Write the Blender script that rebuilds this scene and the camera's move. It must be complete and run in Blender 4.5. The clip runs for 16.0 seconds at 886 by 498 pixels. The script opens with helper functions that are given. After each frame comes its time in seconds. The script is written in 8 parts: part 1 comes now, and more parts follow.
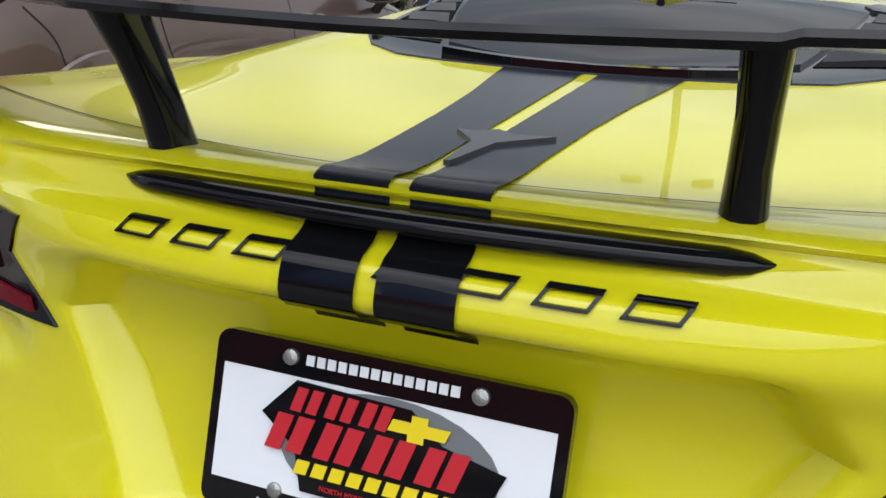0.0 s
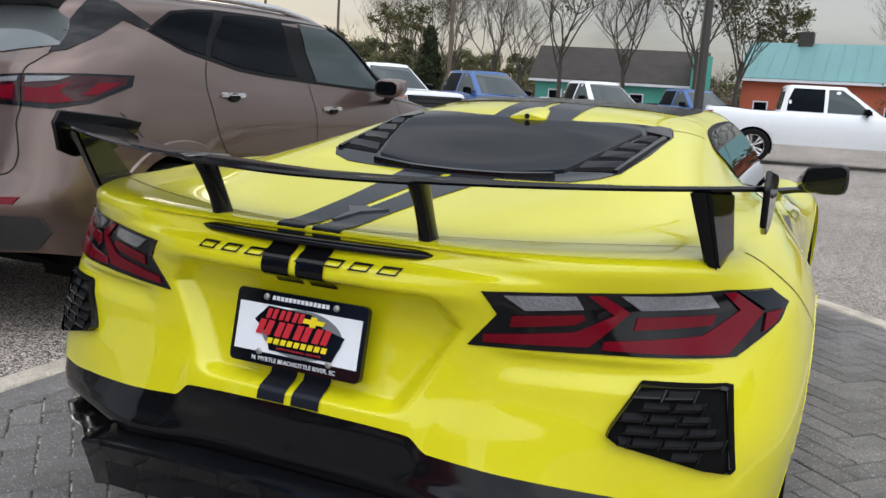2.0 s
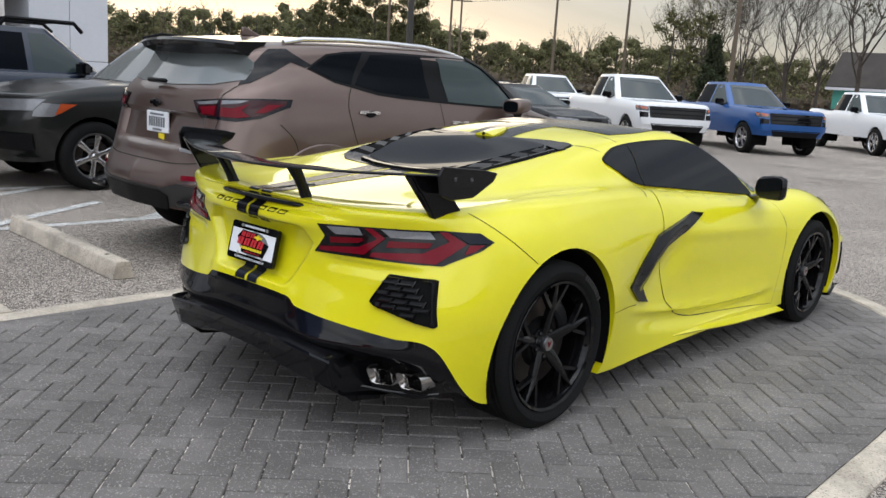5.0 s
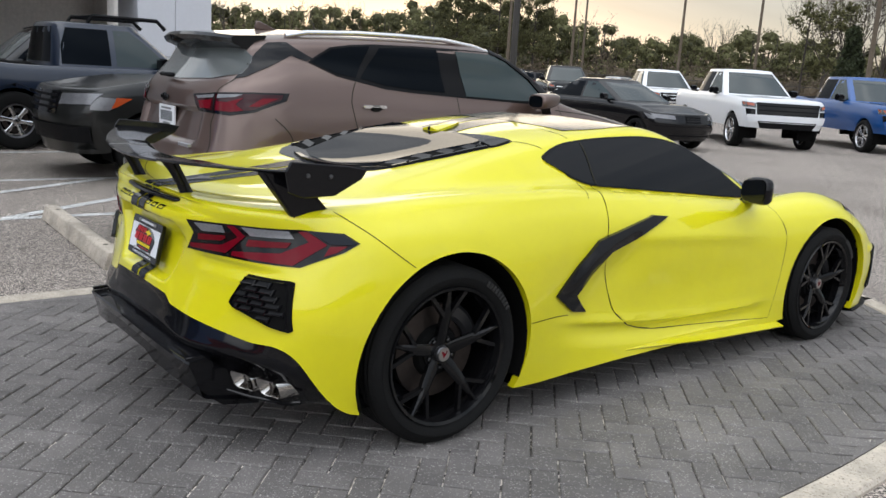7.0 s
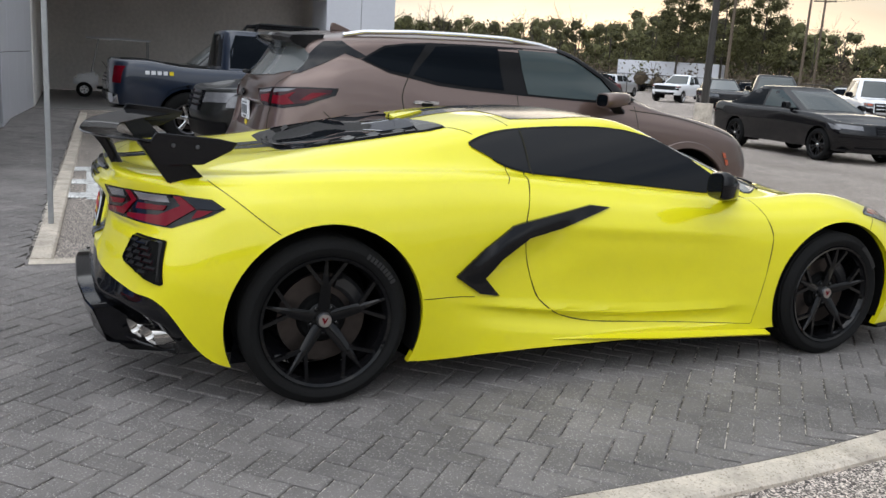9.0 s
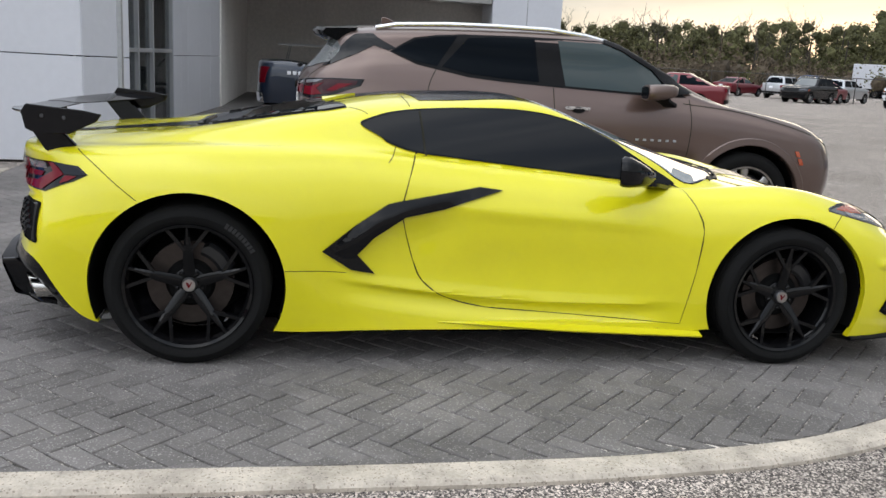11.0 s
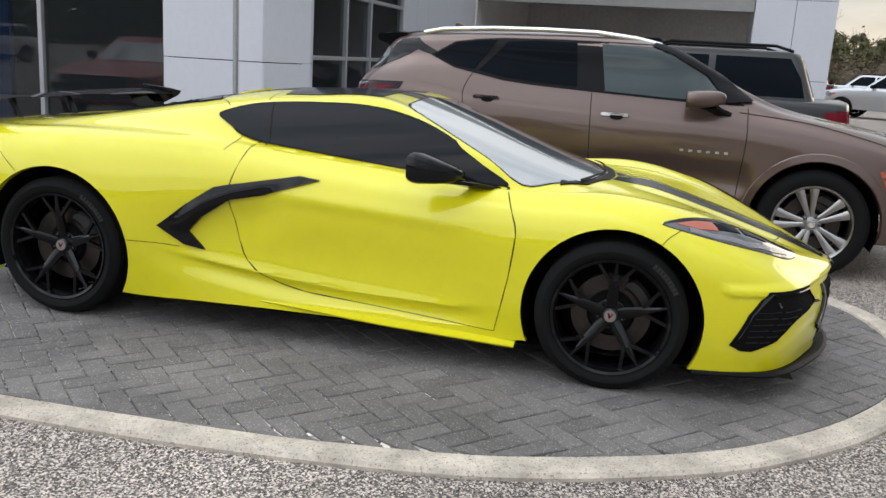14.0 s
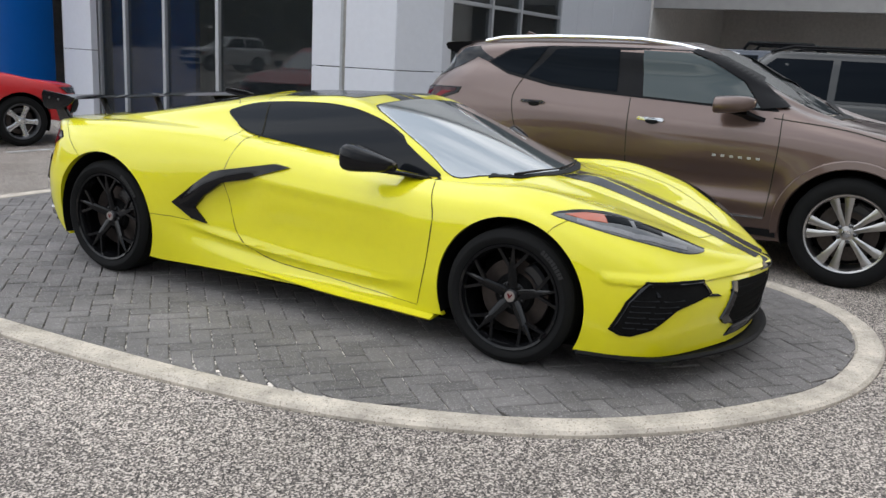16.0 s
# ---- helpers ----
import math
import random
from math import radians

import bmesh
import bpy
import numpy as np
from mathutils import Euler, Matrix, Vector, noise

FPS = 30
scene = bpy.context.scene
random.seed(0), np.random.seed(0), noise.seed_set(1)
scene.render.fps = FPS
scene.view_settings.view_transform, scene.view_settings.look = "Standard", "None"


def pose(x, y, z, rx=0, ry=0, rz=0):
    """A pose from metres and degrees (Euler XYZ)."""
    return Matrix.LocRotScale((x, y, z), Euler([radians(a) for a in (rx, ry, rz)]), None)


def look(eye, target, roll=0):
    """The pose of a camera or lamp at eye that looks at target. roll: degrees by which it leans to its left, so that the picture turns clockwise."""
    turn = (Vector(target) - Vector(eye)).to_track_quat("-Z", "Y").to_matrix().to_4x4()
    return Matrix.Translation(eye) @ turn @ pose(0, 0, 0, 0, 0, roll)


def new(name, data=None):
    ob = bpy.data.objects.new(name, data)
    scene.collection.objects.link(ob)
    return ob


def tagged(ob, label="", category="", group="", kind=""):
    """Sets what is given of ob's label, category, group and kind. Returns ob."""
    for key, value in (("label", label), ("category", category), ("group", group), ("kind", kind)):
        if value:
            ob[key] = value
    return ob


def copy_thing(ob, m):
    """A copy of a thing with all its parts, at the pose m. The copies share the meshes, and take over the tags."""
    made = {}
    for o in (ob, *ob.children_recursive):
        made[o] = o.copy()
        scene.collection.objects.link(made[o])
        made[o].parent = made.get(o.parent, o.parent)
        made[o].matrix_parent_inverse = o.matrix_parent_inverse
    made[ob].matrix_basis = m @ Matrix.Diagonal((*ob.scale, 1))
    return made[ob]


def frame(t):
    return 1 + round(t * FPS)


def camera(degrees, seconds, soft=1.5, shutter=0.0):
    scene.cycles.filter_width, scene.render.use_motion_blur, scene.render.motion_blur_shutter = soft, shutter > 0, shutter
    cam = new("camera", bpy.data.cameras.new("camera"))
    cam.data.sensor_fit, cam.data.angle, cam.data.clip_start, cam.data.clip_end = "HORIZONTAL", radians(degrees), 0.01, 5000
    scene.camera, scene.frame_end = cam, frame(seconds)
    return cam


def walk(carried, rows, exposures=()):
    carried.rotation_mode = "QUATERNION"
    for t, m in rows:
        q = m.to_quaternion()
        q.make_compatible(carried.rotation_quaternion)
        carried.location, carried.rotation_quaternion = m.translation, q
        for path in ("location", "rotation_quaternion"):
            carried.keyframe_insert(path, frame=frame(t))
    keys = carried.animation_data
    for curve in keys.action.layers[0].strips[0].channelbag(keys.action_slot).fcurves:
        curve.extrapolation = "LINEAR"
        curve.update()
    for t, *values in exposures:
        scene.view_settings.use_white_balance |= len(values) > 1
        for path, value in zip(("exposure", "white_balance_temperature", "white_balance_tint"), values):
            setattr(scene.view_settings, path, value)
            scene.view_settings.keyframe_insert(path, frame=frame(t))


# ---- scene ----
cam = camera(54.7, 16.0)
PATH = [  # seconds, place, turn
    (0, 0.255, -1.379, 1.010, 75.59, -3.38, 21.13),
    (0.5, 0.318, -1.500, 1.050, 76.26, -3.22, 21.78),
    (1, 0.465, -1.691, 1.104, 77.08, -2.96, 21.89),
    (1.5, 0.681, -1.951, 1.140, 78.48, -3.13, 22.00),
    (2, 0.922, -2.239, 1.174, 79.71, -3.46, 23.92),
    (2.5, 1.245, -2.427, 1.189, 79.85, -3.64, 29.45),
    (3, 1.615, -2.600, 1.207, 79.59, -3.57, 34.23),
    (3.5, 1.973, -2.741, 1.242, 79.47, -3.58, 37.04),
    (4, 2.349, -2.805, 1.284, 79.33, -3.58, 39.50),
    (6.5, 3.147, -2.246, 1.405, 78.32, -3.58, 49.43),
    (7, 3.278, -1.943, 1.391, 78.19, -3.49, 52.05),
    (7.5, 3.460, -1.705, 1.404, 78.27, -3.61, 55.00),
    (8, 3.731, -1.476, 1.386, 78.29, -3.52, 59.20),
    (8.5, 3.933, -1.201, 1.356, 78.20, -3.52, 61.93),
    (9, 4.091, -0.918, 1.366, 78.03, -3.51, 66.86),
    (9.5, 4.315, -0.581, 1.353, 78.06, -3.26, 69.59),
    (12, 4.543, 1.279, 1.323, 77.33, -3.39, 90.34),
    (12.5, 4.500, 1.692, 1.317, 77.30, -3.45, 94.24),
    (13, 4.547, 2.063, 1.335, 77.26, -3.35, 99.00),
    (13.5, 4.531, 2.447, 1.362, 77.31, -3.17, 101.19),
    (14, 4.528, 2.806, 1.381, 77.30, -3.34, 103.79),
    (14.5, 4.612, 3.178, 1.405, 77.33, -3.33, 107.82),
    (15, 4.599, 3.528, 1.430, 77.25, -3.28, 111.79),
    (15.5, 4.545, 3.884, 1.434, 77.08, -3.11, 116.13),
    (16, 4.517, 4.274, 1.440, 77.09, -3.00, 118.68),
]
walk(cam, [(t, pose(x, y, z, rx, ry, rz)) for t, x, y, z, rx, ry, rz in PATH], exposures=[(0.0, 0.22), (0.5, 0.22), (1.0, 0.16), (2.0, 0.08), (4.2, 0.06), (9.7, 0.05), (12.0, 0.05), (16.0, 0.07)])
# ---- sky and sun: an overcast winter evening with a low glow behind the trees ----
SUN = Vector((-0.80, 0.60, 0.09)).normalized()
world = bpy.data.worlds.new("evening_sky")
scene.world = world
world.use_nodes = True
wt = world.node_tree
wt.nodes.clear()


def wnode(kind, **values):
    n = wt.nodes.new(kind)
    for k, v in values.items():
        n.inputs[k].default_value = v
    return n


def wlink(a, b):
    wt.links.new(a, b)


def wmath(op, a, b=None, clamp=False):
    n = wt.nodes.new("ShaderNodeMath")
    n.operation, n.use_clamp = op, clamp
    for i, v in enumerate((a, b)):
        if v is None:
            continue
        if isinstance(v, (int, float)):
            n.inputs[i].default_value = v
        else:
            wlink(v, n.inputs[i])
    return n.outputs[0]


sky = wt.nodes.new("ShaderNodeTexSky")
sky.sky_type, sky.sun_disc = "NISHITA", False
sky.sun_elevation, sky.sun_rotation = radians(5.2), radians(-53)
sky.air_density, sky.dust_density = 1.0, 0.5
direction = wt.nodes.new("ShaderNodeTexCoord").outputs["Generated"]
stretch = wt.nodes.new("ShaderNodeMapping")
stretch.inputs["Scale"].default_value = (1.3, 1.3, 4.2)
stretch.inputs["Rotation"].default_value = (0.12, 0.05, 0.4)
wlink(direction, stretch.inputs["Vector"])
billow = wnode("ShaderNodeTexNoise", Scale=1.5, Detail=7.0, Roughness=0.55, Distortion=0.5)
wlink(stretch.outputs[0], billow.inputs["Vector"])
cloud = wt.nodes.new("ShaderNodeValToRGB")
cloud.color_ramp.elements[0].position, cloud.color_ramp.elements[0].color = 0.38, (0.355, 0.40, 0.475, 1)
cloud.color_ramp.elements[1].position, cloud.color_ramp.elements[1].color = 0.64, (0.865, 0.885, 0.915, 1)
wlink(billow.outputs["Fac"], cloud.inputs[0])
dot = wt.nodes.new("ShaderNodeVectorMath")
dot.operation = "DOT_PRODUCT"
dot.inputs[1].default_value = (-0.80, 0.60, 0.05)
wlink(direction, dot.inputs[0])
near_sun = wmath("POWER", wmath("MAXIMUM", dot.outputs["Value"], 0.0), 12.0)
split = wt.nodes.new("ShaderNodeSeparateXYZ")
wlink(direction, split.inputs[0])
low = wmath("POWER", wmath("SUBTRACT", 1.0, wmath("ABSOLUTE", split.outputs["Z"])), 15.0)
glow = wmath("MULTIPLY", low, wmath("ADD", wmath("MULTIPLY", near_sun, 2.5), 0.08))
warm = wt.nodes.new("ShaderNodeMix")
warm.data_type = "RGBA"
warm.blend_type = "ADD"
warm.inputs[7].default_value = (1.0, 0.87, 0.66, 1)
wlink(glow, warm.inputs[0])
wlink(cloud.outputs[0], warm.inputs[6])
# the overcast is brighter overhead than at its rim, and opens up on the side away from the low sun
away = wt.nodes.new("ShaderNodeVectorMath")
away.operation = "DOT_PRODUCT"
away.inputs[1].default_value = (0.42, -0.90, 0.0)
wlink(direction, away.inputs[0])
open_side = wmath("MULTIPLY", wmath("POWER", wmath("ADD", wmath("MULTIPLY", away.outputs["Value"], 0.5), 0.5), 1.3), 1.12)
lift = wmath("ADD", wmath("ADD", wmath("MULTIPLY", wmath("POWER", wmath("MAXIMUM", split.outputs["Z"], 0.0), 1.2), wmath("ADD", wmath("MULTIPLY", open_side, 2.9), 1.05)), 0.41), open_side)
clear = wnode("ShaderNodeBackground", Strength=0.022)
wlink(sky.outputs[0], clear.inputs[0])
veil = wnode("ShaderNodeBackground", Strength=1.0)
wlink(lift, veil.inputs["Strength"])
wlink(warm.outputs[2], veil.inputs[0])
both = wt.nodes.new("ShaderNodeAddShader")
wlink(clear.outputs[0], both.inputs[0])
wlink(veil.outputs[0], both.inputs[1])
wlink(both.outputs[0], wt.nodes.new("ShaderNodeOutputWorld").inputs[0])
lamp = bpy.data.lights.new("sun", "SUN")
lamp.energy, lamp.angle, lamp.color = 0.5, radians(32), (1.0, 0.86, 0.66)
new("sun", lamp).matrix_world = look((0, 0, 30), Vector((0, 0, 30)) - SUN)
# ---- materials ----
def mat(name, color, rough=0.5, metal=0.0, coat=0.0, bump=0.0, scale=40.0, vary=0.0, spec=0.5, emit=0.0, island=False, coat_rough=0.04):
    """A surface with two scales of variation: a broad one in tone and a fine one in relief and gloss."""
    m = bpy.data.materials.new(name)
    m.use_nodes = True
    t = m.node_tree
    p = t.nodes["Principled BSDF"]
    p.inputs["Base Color"].default_value = (*color, 1)
    p.inputs["Roughness"].default_value, p.inputs["Metallic"].default_value = rough, metal
    p.inputs["Coat Weight"].default_value, p.inputs["Coat Roughness"].default_value = coat, coat_rough
    p.inputs["Specular IOR Level"].default_value = spec
    if emit:
        p.inputs["Emission Color"].default_value, p.inputs["Emission Strength"].default_value = (*color, 1), emit
    if vary or bump:
        co = t.nodes.new("ShaderNodeTexCoord").outputs["Object"]
        big = t.nodes.new("ShaderNodeTexNoise")
        big.inputs["Scale"].default_value, big.inputs["Detail"].default_value = scale * 0.06, 5
        fine = t.nodes.new("ShaderNodeTexNoise")
        fine.inputs["Scale"].default_value, fine.inputs["Detail"].default_value = scale, 4
        for n in (big, fine):
            t.links.new(co, n.inputs["Vector"])
        if vary:
            mixed = t.nodes.new("ShaderNodeMath")
            mixed.operation = "ADD"
            t.links.new(big.outputs["Fac"], mixed.inputs[0])
            t.links.new(fine.outputs["Fac"], mixed.inputs[1])
            fac = mixed.outputs[0]
            if island:
                rnd = t.nodes.new("ShaderNodeObjectInfo").outputs["Random"] if island == "object" else t.nodes.new("ShaderNodeNewGeometry").outputs["Random Per Island"]
                more = t.nodes.new("ShaderNodeMath")
                more.operation = "MULTIPLY_ADD"
                more.inputs[1].default_value, more.inputs[2].default_value = 0.9, -0.45
                t.links.new(rnd, more.inputs[0])
                add = t.nodes.new("ShaderNodeMath")
                add.operation = "ADD"
                t.links.new(fac, add.inputs[0])
                t.links.new(more.outputs[0], add.inputs[1])
                fac = add.outputs[0]
            span = t.nodes.new("ShaderNodeMapRange")
            span.inputs["From Min"].default_value, span.inputs["From Max"].default_value = 0.6, 1.4
            span.inputs["To Min"].default_value, span.inputs["To Max"].default_value = 1 - vary, 1 + vary
            t.links.new(fac, span.inputs["Value"])
            tone = t.nodes.new("ShaderNodeVectorMath")
            tone.operation = "SCALE"
            tone.inputs[0].default_value = color
            t.links.new(span.outputs[0], tone.inputs["Scale"])
            t.links.new(tone.outputs[0], p.inputs["Base Color"])
        if bump:
            b = t.nodes.new("ShaderNodeBump")
            b.inputs["Strength"].default_value, b.inputs["Distance"].default_value = bump, 0.01
            t.links.new(fine.outputs["Fac"], b.inputs["Height"])
            t.links.new(b.outputs[0], p.inputs["Normal"])
    return m


def speckled(name, dark, mid, light, scale, rough=0.85, stain=0.25, relief=0.5):
    """Exposed stones in a binder: cells of differing tone, with broad stains."""
    m = bpy.data.materials.new(name)
    m.use_nodes = True
    t = m.node_tree
    p = t.nodes["Principled BSDF"]
    p.inputs["Roughness"].default_value = rough
    co = t.nodes.new("ShaderNodeTexCoord").outputs["Object"]
    cells = t.nodes.new("ShaderNodeTexVoronoi")
    cells.inputs["Scale"].default_value = scale
    grit = t.nodes.new("ShaderNodeTexNoise")
    grit.inputs["Scale"].default_value, grit.inputs["Detail"].default_value = scale * 0.9, 4
    broad = t.nodes.new("ShaderNodeTexNoise")
    broad.inputs["Scale"].default_value, broad.inputs["Detail"].default_value = 0.5, 6
    for n in (cells, grit, broad):
        t.links.new(co, n.inputs["Vector"])
    grey = t.nodes.new("ShaderNodeSeparateColor")
    t.links.new(cells.outputs["Color"], grey.inputs[0])
    mixed = t.nodes.new("ShaderNodeMix")
    mixed.inputs[0].default_value = 0.35
    t.links.new(grey.outputs[0], mixed.inputs[2])
    t.links.new(grit.outputs["Fac"], mixed.inputs[3])
    ramp = t.nodes.new("ShaderNodeValToRGB")
    e = ramp.color_ramp.elements
    e[0].position, e[0].color = 0.22, (*dark, 1)
    e[1].position, e[1].color = 0.78, (*light, 1)
    k = e.new(0.5)
    k.color = (*mid, 1)
    t.links.new(mixed.outputs[0], ramp.inputs[0])
    span = t.nodes.new("ShaderNodeMapRange")
    span.inputs["From Min"].default_value, span.inputs["From Max"].default_value = 0.3, 0.7
    span.inputs["To Min"].default_value, span.inputs["To Max"].default_value = 1 - stain, 1 + stain
    t.links.new(broad.outputs["Fac"], span.inputs["Value"])
    tone = t.nodes.new("ShaderNodeVectorMath")
    tone.operation = "SCALE"
    t.links.new(ramp.outputs[0], tone.inputs[0])
    t.links.new(span.outputs[0], tone.inputs["Scale"])
    t.links.new(tone.outputs[0], p.inputs["Base Color"])
    b = t.nodes.new("ShaderNodeBump")
    b.inputs["Strength"].default_value, b.inputs["Distance"].default_value = relief, 0.006
    t.links.new(mixed.outputs[0], b.inputs["Height"])
    t.links.new(b.outputs[0], p.inputs["Normal"])
    return m


def glazing(name, tint, clear=0.3):
    """Tinted pane: part of the light goes through, the rest is a glossy dark face."""
    m = bpy.data.materials.new(name)
    m.use_nodes = True
    t = m.node_tree
    p = t.nodes["Principled BSDF"]
    p.inputs["Base Color"].default_value, p.inputs["Roughness"].default_value = (*tint, 1), 0.02
    p.inputs["IOR"].default_value = 1.8
    see = t.nodes.new("ShaderNodeBsdfTransparent")
    see.inputs[0].default_value = (0.75, 0.8, 0.8, 1)
    mix = t.nodes.new("ShaderNodeMixShader")
    mix.inputs[0].default_value = clear
    t.links.new(p.outputs[0], mix.inputs[1])
    t.links.new(see.outputs[0], mix.inputs[2])
    t.links.new(mix.outputs[0], t.nodes["Material Output"].inputs[0])
    return m


def paint(name, color, flake=0.0, rough=0.32, spec=0.4, coat=0.75):
    return mat(name, color, rough=rough, metal=flake, coat=coat, vary=0.03, scale=9.0, coat_rough=0.025, spec=spec)


YELLOW = paint("yellow_paint", (0.68, 0.622, 0.008), rough=0.36, spec=0.2, coat=1.0)
BROWN = paint("brown_metallic_paint", (0.118, 0.077, 0.064), flake=0.55, rough=0.32)
WHITE = paint("white_paint", (0.72, 0.73, 0.75))
BLUE = paint("blue_paint", (0.003, 0.065, 0.24), flake=0.15)
NAVY = paint("navy_paint", (0.007, 0.015, 0.034), flake=0.1)
BLACKPAINT = paint("black_paint", (0.004, 0.004, 0.005), rough=0.14, spec=0.2, coat=0.4)
OLIVE = paint("dark_green_grey_paint", (0.012, 0.0125, 0.012), flake=0.1, spec=0.25, coat=0.5)
RED = paint("red_paint", (0.52, 0.012, 0.015), flake=0.2)
SILVER = paint("silver_paint", (0.42, 0.43, 0.45), flake=0.7)
MAROON = paint("maroon_paint", (0.15, 0.012, 0.02), flake=0.3)
GLOSS = mat("gloss_black_plastic", (0.005, 0.005, 0.006), rough=0.07, coat=0.0, spec=0.27, vary=0.08, scale=20)
DECAL = mat("dark_stripe_film", (0.013, 0.015, 0.021), rough=0.16, spec=0.13, vary=0.05, scale=12)
PLASTIC = mat("matt_black_plastic", (0.007, 0.007, 0.008), rough=0.5, spec=0.11, bump=0.12, scale=400, vary=0.12)
GREYPLASTIC = mat("grey_plastic", (0.024, 0.023, 0.023), rough=0.45, bump=0.08, scale=300, vary=0.1)
RUBBER = mat("tyre_rubber", (0.007, 0.007, 0.007), rough=0.8, spec=0.15, bump=0.25, scale=120, vary=0.2)
TREAD = mat("raised_tyre_marking", (0.010, 0.010, 0.010), rough=0.6, bump=0.1, scale=200)
WHEELBLACK = mat("satin_black_alloy", (0.0045, 0.0045, 0.005), rough=0.06, spec=0.26, vary=0.1, scale=30)
ALLOY = mat("machined_alloy", (0.55, 0.55, 0.56), rough=0.25, metal=1.0, vary=0.05, scale=60)
GREYALLOY = mat("grey_machined_alloy", (0.40, 0.39, 0.38), rough=0.28, metal=1.0, vary=0.12, scale=50)
DARKALLOY = mat("dark_alloy", (0.10, 0.10, 0.105), rough=0.35, metal=0.8, vary=0.1, scale=60)
DISC = mat("brake_disc_steel", (0.050, 0.041, 0.037), rough=0.40, metal=0.8, vary=0.25, scale=40)
CALIPER = mat("caliper_black", (0.012, 0.012, 0.013), rough=0.35, vary=0.1, scale=60)
CHROME = mat("chrome", (0.78, 0.78, 0.79), rough=0.08, metal=1.0, vary=0.03, scale=30)
EXHAUST = mat("smoked_polished_steel", (0.40, 0.385, 0.37), rough=0.14, metal=1.0, vary=0.2, scale=40)
STEEL = mat("galvanised_steel", (0.34, 0.35, 0.36), rough=0.5, metal=0.6, vary=0.15, scale=30, bump=0.1)
TINT = mat("tinted_car_glass", (0.003, 0.004, 0.0055), rough=0.015, spec=0.055, vary=0.02, scale=5)
DARKSCREEN = mat("shaded_windscreen_glass", (0.035, 0.045, 0.045), rough=0.03, spec=0.5, vary=0.1, scale=3)
SIDETINT = mat("tinted_side_glass", (0.006, 0.007, 0.009), rough=0.012, spec=0.20, vary=0.02, scale=5)
# these two have a greyed base colour: part of the sky's reflection is painted in
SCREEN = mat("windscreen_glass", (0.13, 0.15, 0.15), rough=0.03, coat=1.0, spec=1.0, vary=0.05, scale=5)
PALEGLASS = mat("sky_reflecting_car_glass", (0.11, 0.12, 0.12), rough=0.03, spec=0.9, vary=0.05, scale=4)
CABINGLASS = mat("green_tinted_car_glass", (0.030, 0.044, 0.045), rough=0.02, spec=0.4, vary=0.05, scale=4)
REDLENS = mat("red_lamp_lens", (0.135, 0.003, 0.010), rough=0.08, coat=0.0, spec=0.16, vary=0.12, scale=60)
DARKRED = mat("dark_red_lamp_lens", (0.12, 0.004, 0.009), rough=0.10, coat=0.0, spec=0.12, vary=0.15, scale=80)
SMOKERED = mat("smoked_red_lamp_lens", (0.030, 0.003, 0.005), rough=0.06, spec=0.30, vary=0.2, scale=60)
CLEARLENS = mat("clear_lamp_lens", (0.13, 0.13, 0.14), rough=0.12, coat=1.0, bump=0.3, scale=160, vary=0.3)
TINT.node_tree.nodes["Principled BSDF"].inputs["Specular Tint"].default_value = (0.70, 0.84, 1.0, 1)
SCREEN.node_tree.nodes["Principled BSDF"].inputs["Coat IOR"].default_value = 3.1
HEADLENS = mat("smoked_headlamp_lens", (0.028, 0.031, 0.036), rough=0.05, coat=1.0, vary=0.25, scale=25)
AMBER = mat("amber_reflector", (0.36, 0.055, 0.012), rough=0.12, coat=1.0, bump=0.1, scale=300, vary=0.1)
GAP = mat("shut_line_shadow", (0.012, 0.011, 0.004), rough=0.9)
WELL = mat("wheel_well_liner", (0.006, 0.006, 0.006), rough=0.9, spec=0.06, bump=0.2, scale=60, vary=0.2)
PLATEWHITE = mat("plate_white", (0.78, 0.79, 0.82), rough=0.35, vary=0.02, scale=30)
PLATEGREY = mat("plate_grey_print", (0.16, 0.17, 0.18), rough=0.4)
PLATERED = mat("plate_red_print", (0.52, 0.015, 0.025), rough=0.4)
PLATEYELLOW = mat("plate_yellow_print", (0.80, 0.62, 0.01), rough=0.4)
SCREWS = mat("screw_zinc", (0.40, 0.40, 0.38), rough=0.35, metal=0.9, bump=0.2, scale=400)
ASPHALT = speckled("worn_aggregate_asphalt", (0.028, 0.023, 0.020), (0.168, 0.143, 0.125), (0.68, 0.59, 0.51), 150, stain=0.25, relief=1.2)
KERB = mat("kerb_concrete", (0.46, 0.405, 0.335), rough=0.9, bump=0.35, scale=90, vary=0.22)
PAVER = mat("dark_paver", (0.146, 0.134, 0.127), rough=0.78, bump=0.7, scale=150, vary=0.15, island=True)
PAVERPIECE = mat("dark_paver_single", (0.146, 0.134, 0.127), rough=0.78, bump=0.7, scale=150, vary=0.15, island="object")
SAND = speckled("joint_sand", (0.035, 0.031, 0.027), (0.17, 0.152, 0.13), (0.66, 0.60, 0.53), 40, stain=0.6)
LINE = mat("worn_line_paint", (0.60, 0.60, 0.58), rough=0.8, bump=0.4, scale=70, vary=0.22)
PANEL = mat("white_wall_panel", (0.60, 0.61, 0.65), rough=0.32, vary=0.04, scale=14)
PANELSHADE = mat("panel_joint", (0.05, 0.05, 0.055), rough=0.8)
BLUEPANEL = mat("blue_wall_panel", (0.005, 0.13, 0.50), rough=0.3, vary=0.05, scale=10)
BAY = mat("bay_wall", (0.74, 0.71, 0.68), rough=0.8, vary=0.15, scale=10)
LINTEL = mat("dark_grey_beam_paint", (0.30, 0.29, 0.28), rough=0.7, vary=0.12, scale=6)
